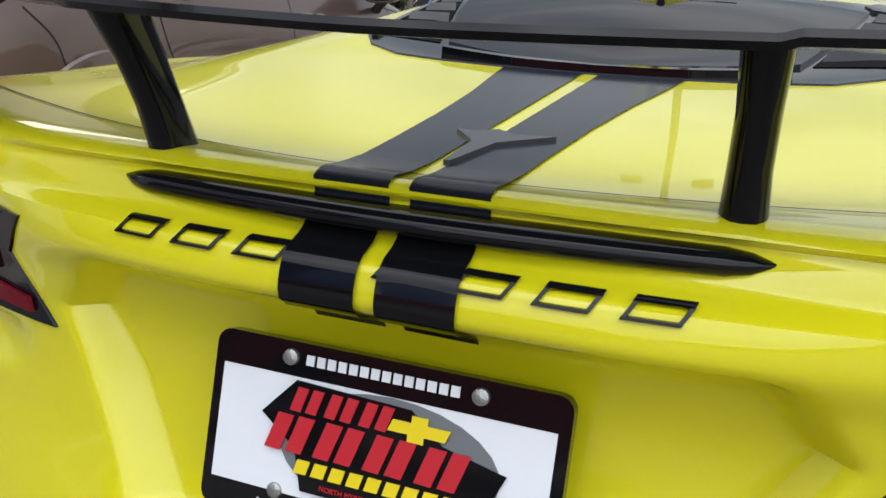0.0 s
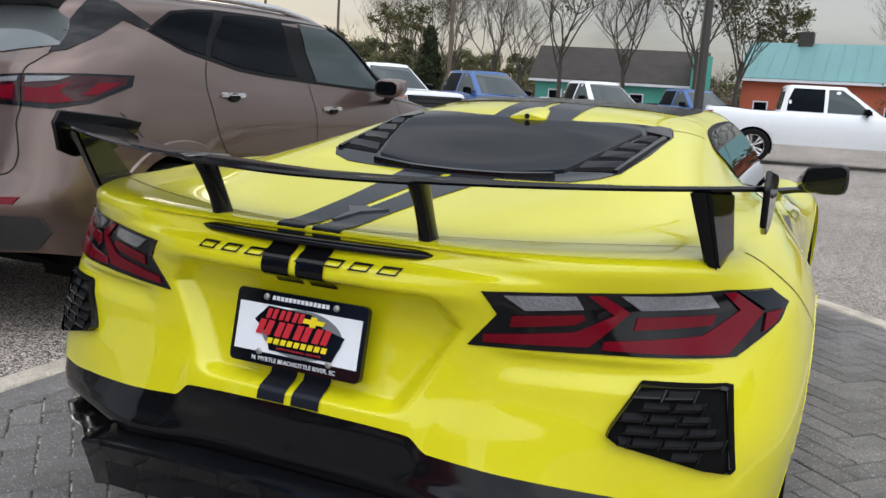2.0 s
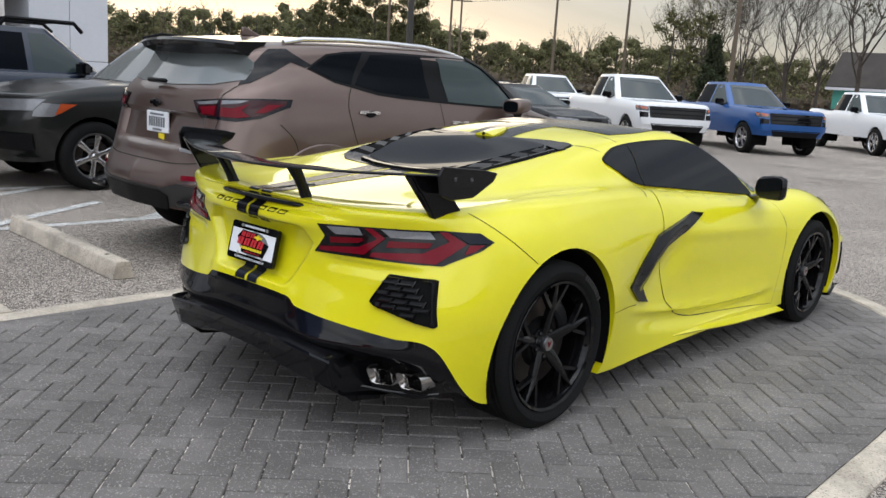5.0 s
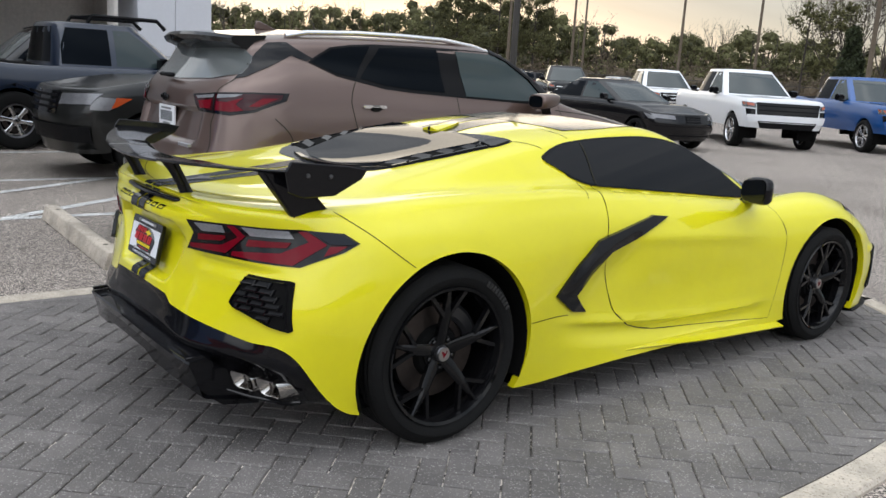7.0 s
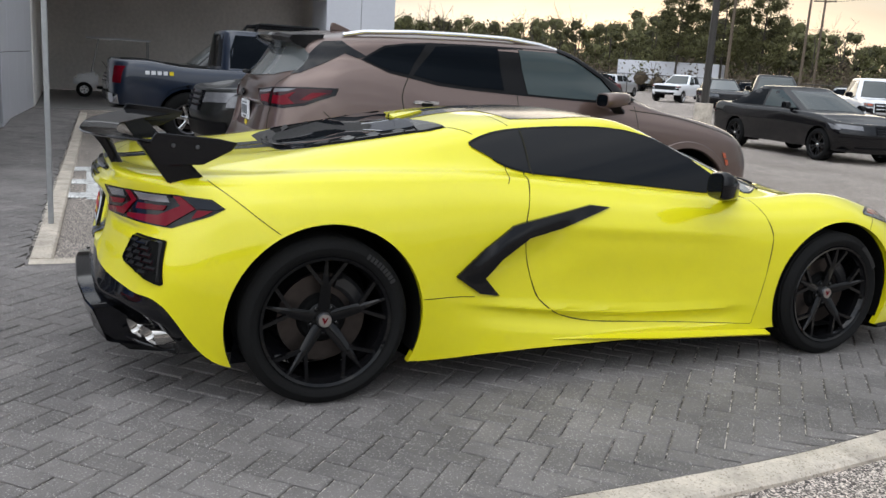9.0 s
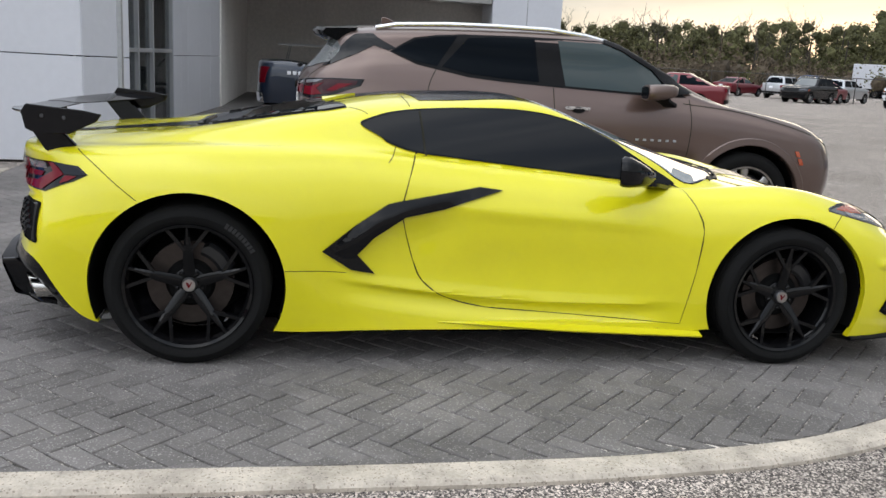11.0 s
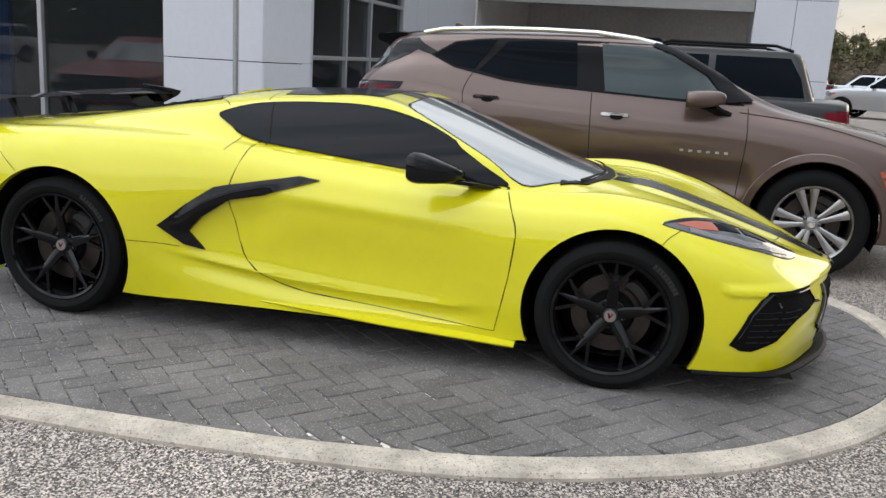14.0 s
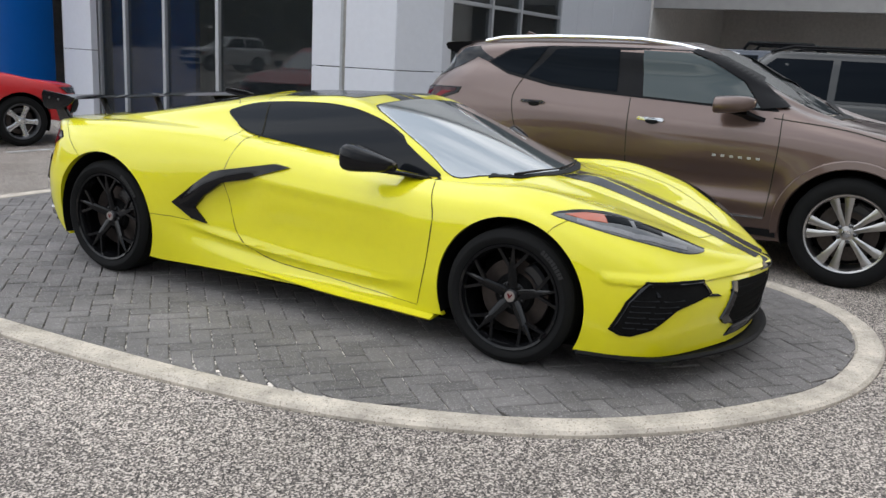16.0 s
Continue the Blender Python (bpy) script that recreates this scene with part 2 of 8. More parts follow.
BAYFLOOR = mat("bay_floor", (0.16, 0.155, 0.15), rough=0.7, vary=0.2, scale=8)
SHOPGLASS = glazing("shop_window_glass", (0.012, 0.014, 0.016), 0.45)
FRAMEMETAL = mat("window_frame_metal", (0.42, 0.43, 0.45), rough=0.4, metal=0.5, vary=0.06, scale=30)
TIMBER = mat("pole_timber", (0.11, 0.085, 0.06), rough=0.9, bump=0.5, scale=40, vary=0.3)
DARKPOLE = mat("bronze_pole_paint", (0.030, 0.026, 0.022), rough=0.5, vary=0.15, scale=30)
TEALWALL = mat("teal_siding", (0.065, 0.30, 0.245), rough=0.7, vary=0.2, scale=8)
TEALROOF = mat("teal_metal_roof", (0.12, 0.26, 0.255), rough=0.45, metal=0.2, vary=0.12, scale=6)
SHINGLE = mat("dark_shingle_roof", (0.045, 0.038, 0.033), rough=0.95, bump=0.4, scale=20, vary=0.3)
BRICKWALL = mat("orange_red_wall", (0.36, 0.085, 0.045), rough=0.9, vary=0.25, scale=12)
BARK = mat("bark", (0.052, 0.042, 0.034), rough=0.95, bump=0.5, scale=30, vary=0.3)
PINE = mat("pine_needles", (0.110, 0.108, 0.046), rough=0.85, vary=0.55, scale=3, island=True)
SCRUB = mat("dry_winter_scrub", (0.120, 0.094, 0.064), rough=0.95, vary=0.5, scale=3, island=True)
LEAFBROWN = mat("evergreen_and_dry_leaves", (0.085, 0.080, 0.032), rough=0.9, vary=0.5, scale=4, island=True)
DARKFIR = mat("dark_fir_needles", (0.040, 0.050, 0.022), rough=0.85, vary=0.5, scale=3, island=True)


def flecked(m, scale, share, tone, spots=None):
    """Adds small stones or pits of another tone to a surface, and broad soiling."""
    t = m.node_tree
    p = t.nodes["Principled BSDF"]
    co = t.nodes.new("ShaderNodeNewGeometry").outputs["Position"]
    cells = t.nodes.new("ShaderNodeTexVoronoi")
    cells.inputs["Scale"].default_value = scale
    t.links.new(co, cells.inputs["Vector"])
    pick = t.nodes.new("ShaderNodeSeparateColor")
    t.links.new(cells.outputs["Color"], pick.inputs[0])
    ramp = t.nodes.new("ShaderNodeMapRange")
    ramp.inputs["From Min"].default_value, ramp.inputs["From Max"].default_value = 1 - share, 1 - share + .04
    t.links.new(pick.outputs[0], ramp.inputs["Value"])
    mix = t.nodes.new("ShaderNodeMix")
    mix.data_type = "RGBA"
    mix.inputs[7].default_value = (*tone, 1)
    t.links.new(ramp.outputs[0], mix.inputs[0])
    t.links.new([q.from_socket for q in t.links if q.to_socket == p.inputs["Base Color"]][0], mix.inputs[6])
    soil = t.nodes.new("ShaderNodeTexNoise")
    soil.inputs["Scale"].default_value, soil.inputs["Detail"].default_value, soil.inputs["Roughness"].default_value = spots or 1.6, 8, .65
    t.links.new(co, soil.inputs["Vector"])
    span = t.nodes.new("ShaderNodeMapRange")
    span.inputs["From Min"].default_value, span.inputs["From Max"].default_value = .35, .65
    span.inputs["To Min"].default_value, span.inputs["To Max"].default_value = .74, 1.22
    t.links.new(soil.outputs["Fac"], span.inputs["Value"])
    out = t.nodes.new("ShaderNodeVectorMath")
    out.operation = "SCALE"
    t.links.new(mix.outputs[2], out.inputs[0])
    t.links.new(span.outputs[0], out.inputs["Scale"])
    t.links.new(out.outputs[0], p.inputs["Base Color"])


flecked(PAVER, 210, .10, (.30, .285, .265))
flecked(PAVERPIECE, 210, .10, (.30, .285, .265))
flecked(KERB, 170, .10, (.27, .23, .185), 5.0)
flecked(LINE, 120, .22, (.16, .15, .14), 6.0)


def leafy(m, share=0.4):
    """Lets light through the leaves."""
    t = m.node_tree
    out, p = t.nodes["Material Output"], t.nodes["Principled BSDF"]
    thin, mix = t.nodes.new("ShaderNodeBsdfTranslucent"), t.nodes.new("ShaderNodeMixShader")
    thin.inputs["Color"].default_value = p.inputs["Base Color"].default_value
    mix.inputs[0].default_value = share
    for link in list(t.links):
        if link.to_socket == p.inputs["Base Color"]:
            t.links.new(link.from_socket, thin.inputs["Color"])
    t.links.new(p.outputs[0], mix.inputs[1])
    t.links.new(thin.outputs[0], mix.inputs[2])
    t.links.new(mix.outputs[0], out.inputs["Surface"])


for m in (PINE, SCRUB, LEAFBROWN, DARKFIR):
    leafy(m)
# ---- building tools ----
from mathutils.bvhtree import BVHTree


def thing(name, label, category, group="", kind=""):
    return tagged(new(name), label, category, group, kind)


def part(name, bm, material, parent=None, label="", smooth=40, flat=False):
    """Links a bmesh as one mesh object, under a thing or a part if one is given."""
    bmesh.ops.recalc_face_normals(bm, faces=bm.faces)
    me = bpy.data.meshes.new(name)
    for f in bm.faces:
        f.smooth = not flat
    if not flat:
        cut = radians(smooth)
        for e in bm.edges:
            if len(e.link_faces) == 2 and e.calc_face_angle(0) > cut:
                e.smooth = False
    bm.to_mesh(me)
    bm.free()
    for m in material if isinstance(material, (list, tuple)) else (material,):
        me.materials.append(m)
    ob = new(name, me)
    ob.parent = parent
    if label:
        ob["label"] = label
    return ob


def structure(name, bm, material, label, category, flat=True, parent=None):
    return tagged(part(name, bm, material, parent, flat=flat), label, category, kind="structure")


def box(x0, y0, z0, x1, y1, z1, bevel=0.0, bm=None, m=None, seg=1):
    own = bmesh.new()
    bmesh.ops.create_cube(own, size=1)
    for v in own.verts:
        v.co = Vector(((x0 + x1) / 2 + v.co.x * (x1 - x0), (y0 + y1) / 2 + v.co.y * (y1 - y0), (z0 + z1) / 2 + v.co.z * (z1 - z0)))
    if bevel:
        bmesh.ops.bevel(own, geom=own.edges[:], offset=bevel, segments=seg, affect="EDGES")
    if m is not None:
        own.transform(m)
    if bm is None:
        return own
    join(bm, own)
    return bm


def join(bm, other):
    me = bpy.data.meshes.new("scratch")
    other.to_mesh(me)
    bm.from_mesh(me)
    bpy.data.meshes.remove(me)
    other.free()


def lathe(profile, steps=32, axis="x", bm=None, m=None):
    """Turns a profile of (along, radius) about the x or z axis."""
    bm2 = bmesh.new()
    rings = []
    for k in range(steps):
        a = math.tau * k / steps
        rings.append([bm2.verts.new((u, r * math.cos(a), r * math.sin(a)) if axis == "x" else (r * math.cos(a), r * math.sin(a), u)) for u, r in profile])
    for k in range(steps):
        for i in range(len(profile) - 1):
            bm2.faces.new((rings[k][i], rings[k - 1][i], rings[k - 1][i + 1], rings[k][i + 1]))
    bmesh.ops.remove_doubles(bm2, verts=bm2.verts, dist=1e-5)
    if m is not None:
        bm2.transform(m)
    if bm is None:
        return bm2
    join(bm, bm2)
    return bm


def tube(points, radius, sides=8, bm=None, taper=None, closed_ends=True):
    """A round bar along a line of points."""
    bm2 = bm if bm is not None else bmesh.new()
    pts = [Vector(p) for p in points]
    rings = []
    for i, p in enumerate(pts):
        d = (pts[min(i + 1, len(pts) - 1)] - pts[max(i - 1, 0)]).normalized()
        a = d.orthogonal().normalized() if i == 0 else (a - d * a.dot(d)).normalized()
        b = d.cross(a)
        r = radius if taper is None else radius * (1 + (taper - 1) * i / (len(pts) - 1))
        rings.append([bm2.verts.new(p + r * (math.cos(math.tau * k / sides) * a + math.sin(math.tau * k / sides) * b)) for k in range(sides)])
    for i in range(len(rings) - 1):
        for k in range(sides):
            bm2.faces.new((rings[i][k - 1], rings[i][k], rings[i + 1][k], rings[i + 1][k - 1]))
    if closed_ends:
        bm2.faces.new(rings[0][::-1])
        bm2.faces.new(rings[-1])
    return bm2


def prism(outline, depth, m=None, bevel=0.0, bm=None):
    """A plate: an outline of (x, y), raised by depth along z."""
    own = bmesh.new()
    low = [own.verts.new((x, y, 0)) for x, y in outline]
    face = own.faces.new(low)
    up = bmesh.ops.extrude_face_region(own, geom=[face])["geom"]
    bmesh.ops.translate(own, vec=(0, 0, depth), verts=[v for v in up if isinstance(v, bmesh.types.BMVert)])
    if bevel:
        bmesh.ops.bevel(own, geom=own.edges[:], offset=bevel, segments=1, affect="EDGES")
    if m is not None:
        own.transform(m)
    if bm is None:
        return own
    join(bm, own)
    return bm


def mirrored(bm):
    """Adds the other half, across x = 0."""
    geom = bmesh.ops.duplicate(bm, geom=bm.verts[:] + bm.edges[:] + bm.faces[:])["geom"]
    for v in geom:
        if isinstance(v, bmesh.types.BMVert):
            v.co.x = -v.co.x
    bmesh.ops.reverse_faces(bm, faces=[f for f in geom if isinstance(f, bmesh.types.BMFace)])
    bmesh.ops.remove_doubles(bm, verts=bm.verts, dist=2e-4)
    return bm


def glide(points, n):
    """A smooth line through points, n steps between each two."""
    p = np.asarray(points, float)
    ext = np.vstack([2 * p[0] - p[1], p, 2 * p[-1] - p[-2]])
    out = []
    for i in range(len(p) - 1):
        a, b, c, d = ext[i:i + 4]
        for k in range(n):
            t = k / n
            out.append(0.5 * (2 * b + (c - a) * t + (2 * a - 5 * b + 4 * c - d) * t * t + (3 * b - a - 3 * c + d) * t ** 3))
    out.append(p[-1])
    return np.array(out)


def spline_net(rows, nu=12, nv=9, fair=4, keep=()):
    """A smooth sheet over lines of control points: rows from the bottom edge up to the centre line."""
    along = np.array([glide(r, nu) for r in rows])
    grid = np.array([glide(along[:, i], nv) for i in range(along.shape[1])])
    for _ in range(fair):
        g = grid.copy()
        g[1:-1, 1:-1] = 0.5 * grid[1:-1, 1:-1] + 0.125 * (grid[2:, 1:-1] + grid[:-2, 1:-1] + grid[1:-1, 2:] + grid[1:-1, :-2])
        grid = g
    return grid


def grid_mesh(grid):
    bm = bmesh.new()
    vs = [[bm.verts.new(p) for p in line] for line in grid]
    for i in range(len(vs) - 1):
        for j in range(len(vs[0]) - 1):
            bm.faces.new((vs[i][j], vs[i + 1][j], vs[i + 1][j + 1], vs[i][j + 1]))
    return bm


def cut_arch(bm, cy, cz, r, lip=0.035, inner=0.4):
    """Opens a round wheel arch in both sides of a shell and turns its edge inwards."""
    far = {v: math.hypot(v.co.y - cy, v.co.z - cz) for v in bm.verts if abs(v.co.x) > inner}
    gone = [f for f in bm.faces if all(far.get(v, 9) < r for v in f.verts)]
    edge = {v for f in gone for v in f.verts} | {v for v, d in far.items() if d < r + 0.006}
    bmesh.ops.delete(bm, geom=gone, context="FACES")
    for v in edge:
        if v.is_valid and v in far:
            k = r / max(far[v], 1e-4)
            v.co.y, v.co.z = cy + (v.co.y - cy) * k, cz + (v.co.z - cz) * k
    rim = [e for e in bm.edges if len(e.link_faces) == 1 and all(abs(math.hypot(v.co.y - cy, v.co.z - cz) - r) < 1e-3 and abs(v.co.x) > inner for v in e.verts)]
    made = bmesh.ops.extrude_edge_only(bm, edges=rim)["geom"]
    for v in made:
        if isinstance(v, bmesh.types.BMVert):
            v.co.x -= math.copysign(lip, v.co.x)


class Draper:
    """Lays flat outlines onto a shell: stripes, panes, lamps, panel gaps."""

    def __init__(self, bm):
        self.tree = BVHTree.FromBMesh(bm)

    def drape(self, outline, across, way, off=0.002, step=0.03, skirt=0.006, far=7.0, back=None):
        across, way = Vector(across).normalized(), Vector(way).normalized()
        up = way.cross(across)
        if up.z < 0 or (abs(up.z) < 1e-6 and up.y < 0):
            up = -up
        bm = bmesh.new()
        bm.faces.new([bm.verts.new((s, t, 0)) for s, t in outline])
        for axis in (0, 1):
            vals = [v.co[axis] for v in bm.verts]
            n = int((max(vals) - min(vals)) / step)
            for k in range(1, n + 1):
                at = min(vals) + (max(vals) - min(vals)) * k / (n + 1)
                no = Vector((1, 0, 0)) if axis == 0 else Vector((0, 1, 0))
                bmesh.ops.bisect_plane(bm, geom=bm.verts[:] + bm.edges[:] + bm.faces[:], plane_co=no * at, plane_no=no)
        for v in bm.verts:
            start = across * v.co.x + up * v.co.y - way * far
            hit, normal, _, _ = self.tree.ray_cast(start, way)
            if hit is None:
                near, normal, _, _ = self.tree.find_nearest(start + way * (far + (back or 0)))
                hit = near
            if normal.dot(way) > 0:
                normal = -normal
            v.co = hit + normal * off
        if skirt:
            rim = [e for e in bm.edges if len(e.link_faces) == 1]
            made = bmesh.ops.extrude_edge_only(bm, edges=rim)["geom"]
            for v in made:
                if isinstance(v, bmesh.types.BMVert):
                    v.co += way * skirt
        return bm

    def seam(self, line, across, way, width=0.005, off=0.0012, step=0.06):
        """A thin dark gap along a line."""
        pts = [Vector(p).to_2d() if len(p) > 2 else Vector(p) for p in line]
        left, right = [], []
        for i, p in enumerate(pts):
            d = (pts[min(i + 1, len(pts) - 1)] - pts[max(i - 1, 0)]).normalized()
            n = Vector((-d.y, d.x)) * width / 2
            left.append(p + n)
            right.append(p - n)
        across, way = Vector(across).normalized(), Vector(way).normalized()
        up = way.cross(across)
        if up.z < 0 or (abs(up.z) < 1e-6 and up.y < 0):
            up = -up
        bm = bmesh.new()

        def put(q):
            start = across * q.x + up * q.y - way * 7
            hit, normal, _, _ = self.tree.ray_cast(start, way)
            if hit is None:
                hit, normal, _, _ = self.tree.find_nearest(start + way * 6.2)
            if normal.dot(way) > 0:
                normal = -normal
            return bm.verts.new(hit + normal * off)

        a, b = [put(q) for q in left], [put(q) for q in right]
        for i in range(len(a) - 1):
            bm.faces.new((a[i], a[i + 1], b[i + 1], b[i]))
        return bm


def flip(bm):
    """The same piece on the other side."""
    for v in bm.verts:
        v.co.x = -v.co.x
    bmesh.ops.reverse_faces(bm, faces=bm.faces)
    return bm


def copied(bm):
    return bm.copy()


def rounded(outline, n=6, closed=True):
    """A smooth closed outline through the given corners."""
    p = [tuple(q) for q in outline]
    k = len(p)
    line = glide(p[-2:] + p + p[:2], n)
    return [tuple(q) for q in line[2 * n:2 * n + k * n]]


def words(text, size, material, parent, m, name="lettering"):
    cu = bpy.data.curves.new(name, "FONT")
    cu.body, cu.size, cu.align_x, cu.align_y, cu.extrude = text, size, "CENTER", "CENTER", 0.0006
    ob = bpy.data.objects.new("scratch_text", cu)
    scene.collection.objects.link(ob)
    bpy.context.view_layer.update()
    me = bpy.data.meshes.new_from_object(ob.evaluated_get(bpy.context.evaluated_depsgraph_get()))
    bpy.data.objects.remove(ob)
    me.transform(m)
    me.materials.clear()
    me.materials.append(material)
    out = new(name, me)
    out.parent = parent
    return out


def plant(ob, x, y, z=0.0, turn=0.0):
    ob.matrix_basis = pose(x, y, z, 0, 0, turn)
    return ob
# ---- ground, kerbs, markings ----
bm = bmesh.new()
n, ext = 60, 700.0
xs = [math.copysign((abs(i) / n) ** 3 * ext, i) for i in range(-n, n + 1)]
vs = [[bm.verts.new((x, y, -0.022 + (0.9 * min(1, max(0, (math.hypot(x, y) - 90) / 300)))) ) for y in xs] for x in xs]
for i in range(2 * n):
    for j in range(2 * n):
        bm.faces.new((vs[i][j], vs[i + 1][j], vs[i + 1][j + 1], vs[i][j + 1]))
structure("ground", bm, ASPHALT, "worn grey exposed-aggregate asphalt of a car park", "ground")

# the paved island: a tongue with a rounded end, open towards the walkway
NOSE = [(1.89, -0.6), (1.885, 0.4), (1.87, 1.2), (1.825, 1.8), (1.72, 2.4), (1.48, 3.0), (1.205, 3.4), (0.79, 3.78), (0.265, 4.08),
        (-0.40, 4.19), (-0.95, 4.09), (-1.32, 3.84), (-1.57, 3.5), (-1.69, 3.0), (-1.70, 2.0), (-1.70, 0.5), (-1.70, -1.18)]
ISLAND = [tuple(p) for p in glide([(1.89, -2.6), (1.89, -1.6)] + NOSE, 8)]
WALK_N, WALK_S = -1.18, -2.58


def strip(line, w0, w1, z0, z1, skew=0.0):
    """A kerb along a line: from w0 to w1 to its left, with worn rounded edges."""
    bm = bmesh.new()
    rows = []
    pts = [Vector(p) for p in line]
    for i, p in enumerate(pts):
        d = (pts[min(i + 1, len(pts) - 1)] - pts[max(i - 1, 0)]).normalized()
        nrm = Vector((d.y, -d.x))
        jit = 0.004 * noise.noise((p.x * 3, p.y * 3, 0.5))
        ring = [(w0, z0), (w0, z1 - 0.012), (w0 + 0.012, z1), (w1 - 0.014, z1), (w1, z1 - 0.014), (w1, z0)]
        rows.append([bm.verts.new((p.x + nrm.x * (w + jit), p.y + nrm.y * (w + jit), z + (jit if z > 0 else 0))) for w, z in ring])
    for a, b in zip(rows, rows[1:]):
        for k in range(5):
            bm.faces.new((a[k], b[k], b[k + 1], a[k + 1]))
    for r in (rows[0][::-1], rows[-1]):
        bm.faces.new(r)
    return bm


structure("kerb_island", strip(glide([(p[0], p[1]) for p in ISLAND], 2), 0.0, 0.145, -0.15, 0.006), KERB, "pale worn concrete edging band curving round the paved island", "kerb", flat=False)
structure("kerb_walkway", strip([(-1.86 - 0.35 * i, WALK_N + 0.012 * i) for i in range(39)], 0.0, 0.14, -0.15, 0.006), KERB, "pale concrete edging band between walkway and car park", "kerb", flat=False)
structure("kerb_rear", strip([(-4.9 + 0.35 * i, WALK_S) for i in range(26)], 0.0, 0.14, -0.15, 0.006), KERB, "pale concrete edging band along the paved walkway", "kerb", flat=False)

bm = bmesh.new()
bm.faces.new([bm.verts.new((x, y, -0.0088)) for x, y in ISLAND + [(-1.72, WALK_S)]])
structure("paving_bed", bm, SAND, "sandy joints under dark pavers on the island", "pavement")
bm = bmesh.new()
bm.faces.new([bm.verts.new((x, y, -0.013)) for x, y in [(-1.70, WALK_S), (-1.70, WALK_N), (-16.4, WALK_N + 0.45), (-16.4, WALK_S)]])
structure("walkway_bed", bm, SAND, "sandy joints under dark walkway pavers", "pavement")

LINES = [((-4.33, -0.75), (-4.26, 4.6)), ((-6.55, -0.7), (-6.42, 4.6)), ((-9.12, 0.0), (-9.10, 4.9)), ((-11.4, 0.1), (-11.4, 5.0)),
         ((-4.35, -0.45), (-5.35, 1.05)), ((-4.30, 0.98), (-6.45, 3.95)), ((-5.40, -0.75), (-6.45, 0.95)), ((-4.30, -0.74), (-6.55, -0.70)), ((-7.0, 1.6), (-9.0, 3.7)),
         ((-2.1, -5.3), (-4.8, -5.2)), ((-4.3, 4.6), (-6.4, 4.6))]
for k, (a, b) in enumerate(LINES):
    a, b = Vector(a), Vector(b)
    d = (b - a).normalized()
    s = Vector((-d.y, d.x)) * 0.055
    bm = bmesh.new()
    seg = 24
    edge = [(a.lerp(b, i / seg) + s * (1 + 0.10 * noise.noise((i * 1.7, k, 0))), a.lerp(b, i / seg) - s * (1 + 0.10 * noise.noise((i * 1.7, k, 5)))) for i in range(seg + 1)]
    va = [(bm.verts.new((*p, -0.0175 + 0.0004 * k)), bm.verts.new((*q, -0.0175 + 0.0004 * k))) for p, q in edge]
    for i in range(seg):
        bm.faces.new((va[i][0], va[i + 1][0], va[i + 1][1], va[i][1]))
    structure("parking_line", bm, LINE, "worn white painted parking bay line", "line")
# blocks of a painted word at the head of the bay
for k, (x0, x1, y0, y1) in enumerate([(-6.7, -4.4, -1.0, -0.93), (-6.62, -6.3, -0.98, -0.58), (-5.6, -5.3, -0.98, -0.62), (-4.7, -4.4, -0.98, -0.66)]):
    bm = box(x0, y0, -0.02, x1, y1, -0.0125 + 0.0005 * k)
    structure("pavement_marking", bm, LINE, "worn white block of painted lettering on asphalt", "marking")


def wheel_stop(x0, y0, x1, y1):
    a, b = Vector((x0, y0, 0)), Vector((x1, y1, 0))
    length = (b - a).length
    outline = [(-0.075, 0), (0.075, 0), (0.07, 0.03), (0.05, 0.11), (0.04, 0.118), (-0.04, 0.118), (-0.05, 0.11), (-0.07, 0.03)]
    bm = prism(outline, length, bevel=0.006)
    bm.transform(Matrix(((0, 0, 1, 0), (1, 0, 0, 0), (0, 1, 0, 0), (0, 0, 0, 1))))
    ang = math.degrees(math.atan2(y1 - y0, x1 - x0))
    stop = thing("wheel_stop", "weathered pale concrete wheel stop lying on the asphalt", "wheel stop", "wheel stops of the bays")
    part("block", bm, KERB, stop, smooth=30)
    for k in (0.25, length - 0.25):
        part("anchor_hole", lathe([(0.1175, 0.0), (0.1195, 0.012), (0.1192, 0.016), (0.117, 0.018)], 10, "z", m=Matrix.Translation((k, 0, 0))), GAP, stop)
    return plant(stop, x0, y0, -0.022, ang)


wheel_stop(-4.25, -0.12, -2.32, -0.20)
wheel_stop(-9.05, 0.0, -7.25, -0.08)
wheel_stop(-11.75, 0.16, -9.95, 0.06)

# ---- dealership building ----
def panel_wall(x0, y0, x1, y1, z0, z1, nx, heights, thick=0.12, material=None, name="wall_panel", holder=None):
    """Flat metal cassettes with dark recessed joints, along a line on the ground, facing its left."""
    a, b = Vector((x0, y0)), Vector((x1, y1))
    d = (b - a) / nx
    ang = math.degrees(math.atan2(d.y, d.x))
    levels = [z0] + [h for h in heights if z0 < h < z1] + [z1]
    for i in range(nx):
        for lo, hi in zip(levels, levels[1:]):
            p = a + d * i
            bm = box(0.006, -thick, lo + 0.006, d.length - 0.006, 0, hi - 0.006, 0.004)
            bm.transform(pose(p.x, p.y, 0, 0, 0, ang))
            part(name, bm, material or PANEL, holder, flat=True)
    back = box(0.13, -thick - 0.1, z0, (b - a).length - 0.13, -0.02, z1)
    back.transform(pose(a.x, a.y, 0, 0, 0, ang))
    return back


TOP = 6.2
COURSES = [1.17, 2.9, 4.5]
core = bmesh.new()
building = tagged(new("wall_front"), "white metal panel front wall of a car dealership", "wall", kind="structure")
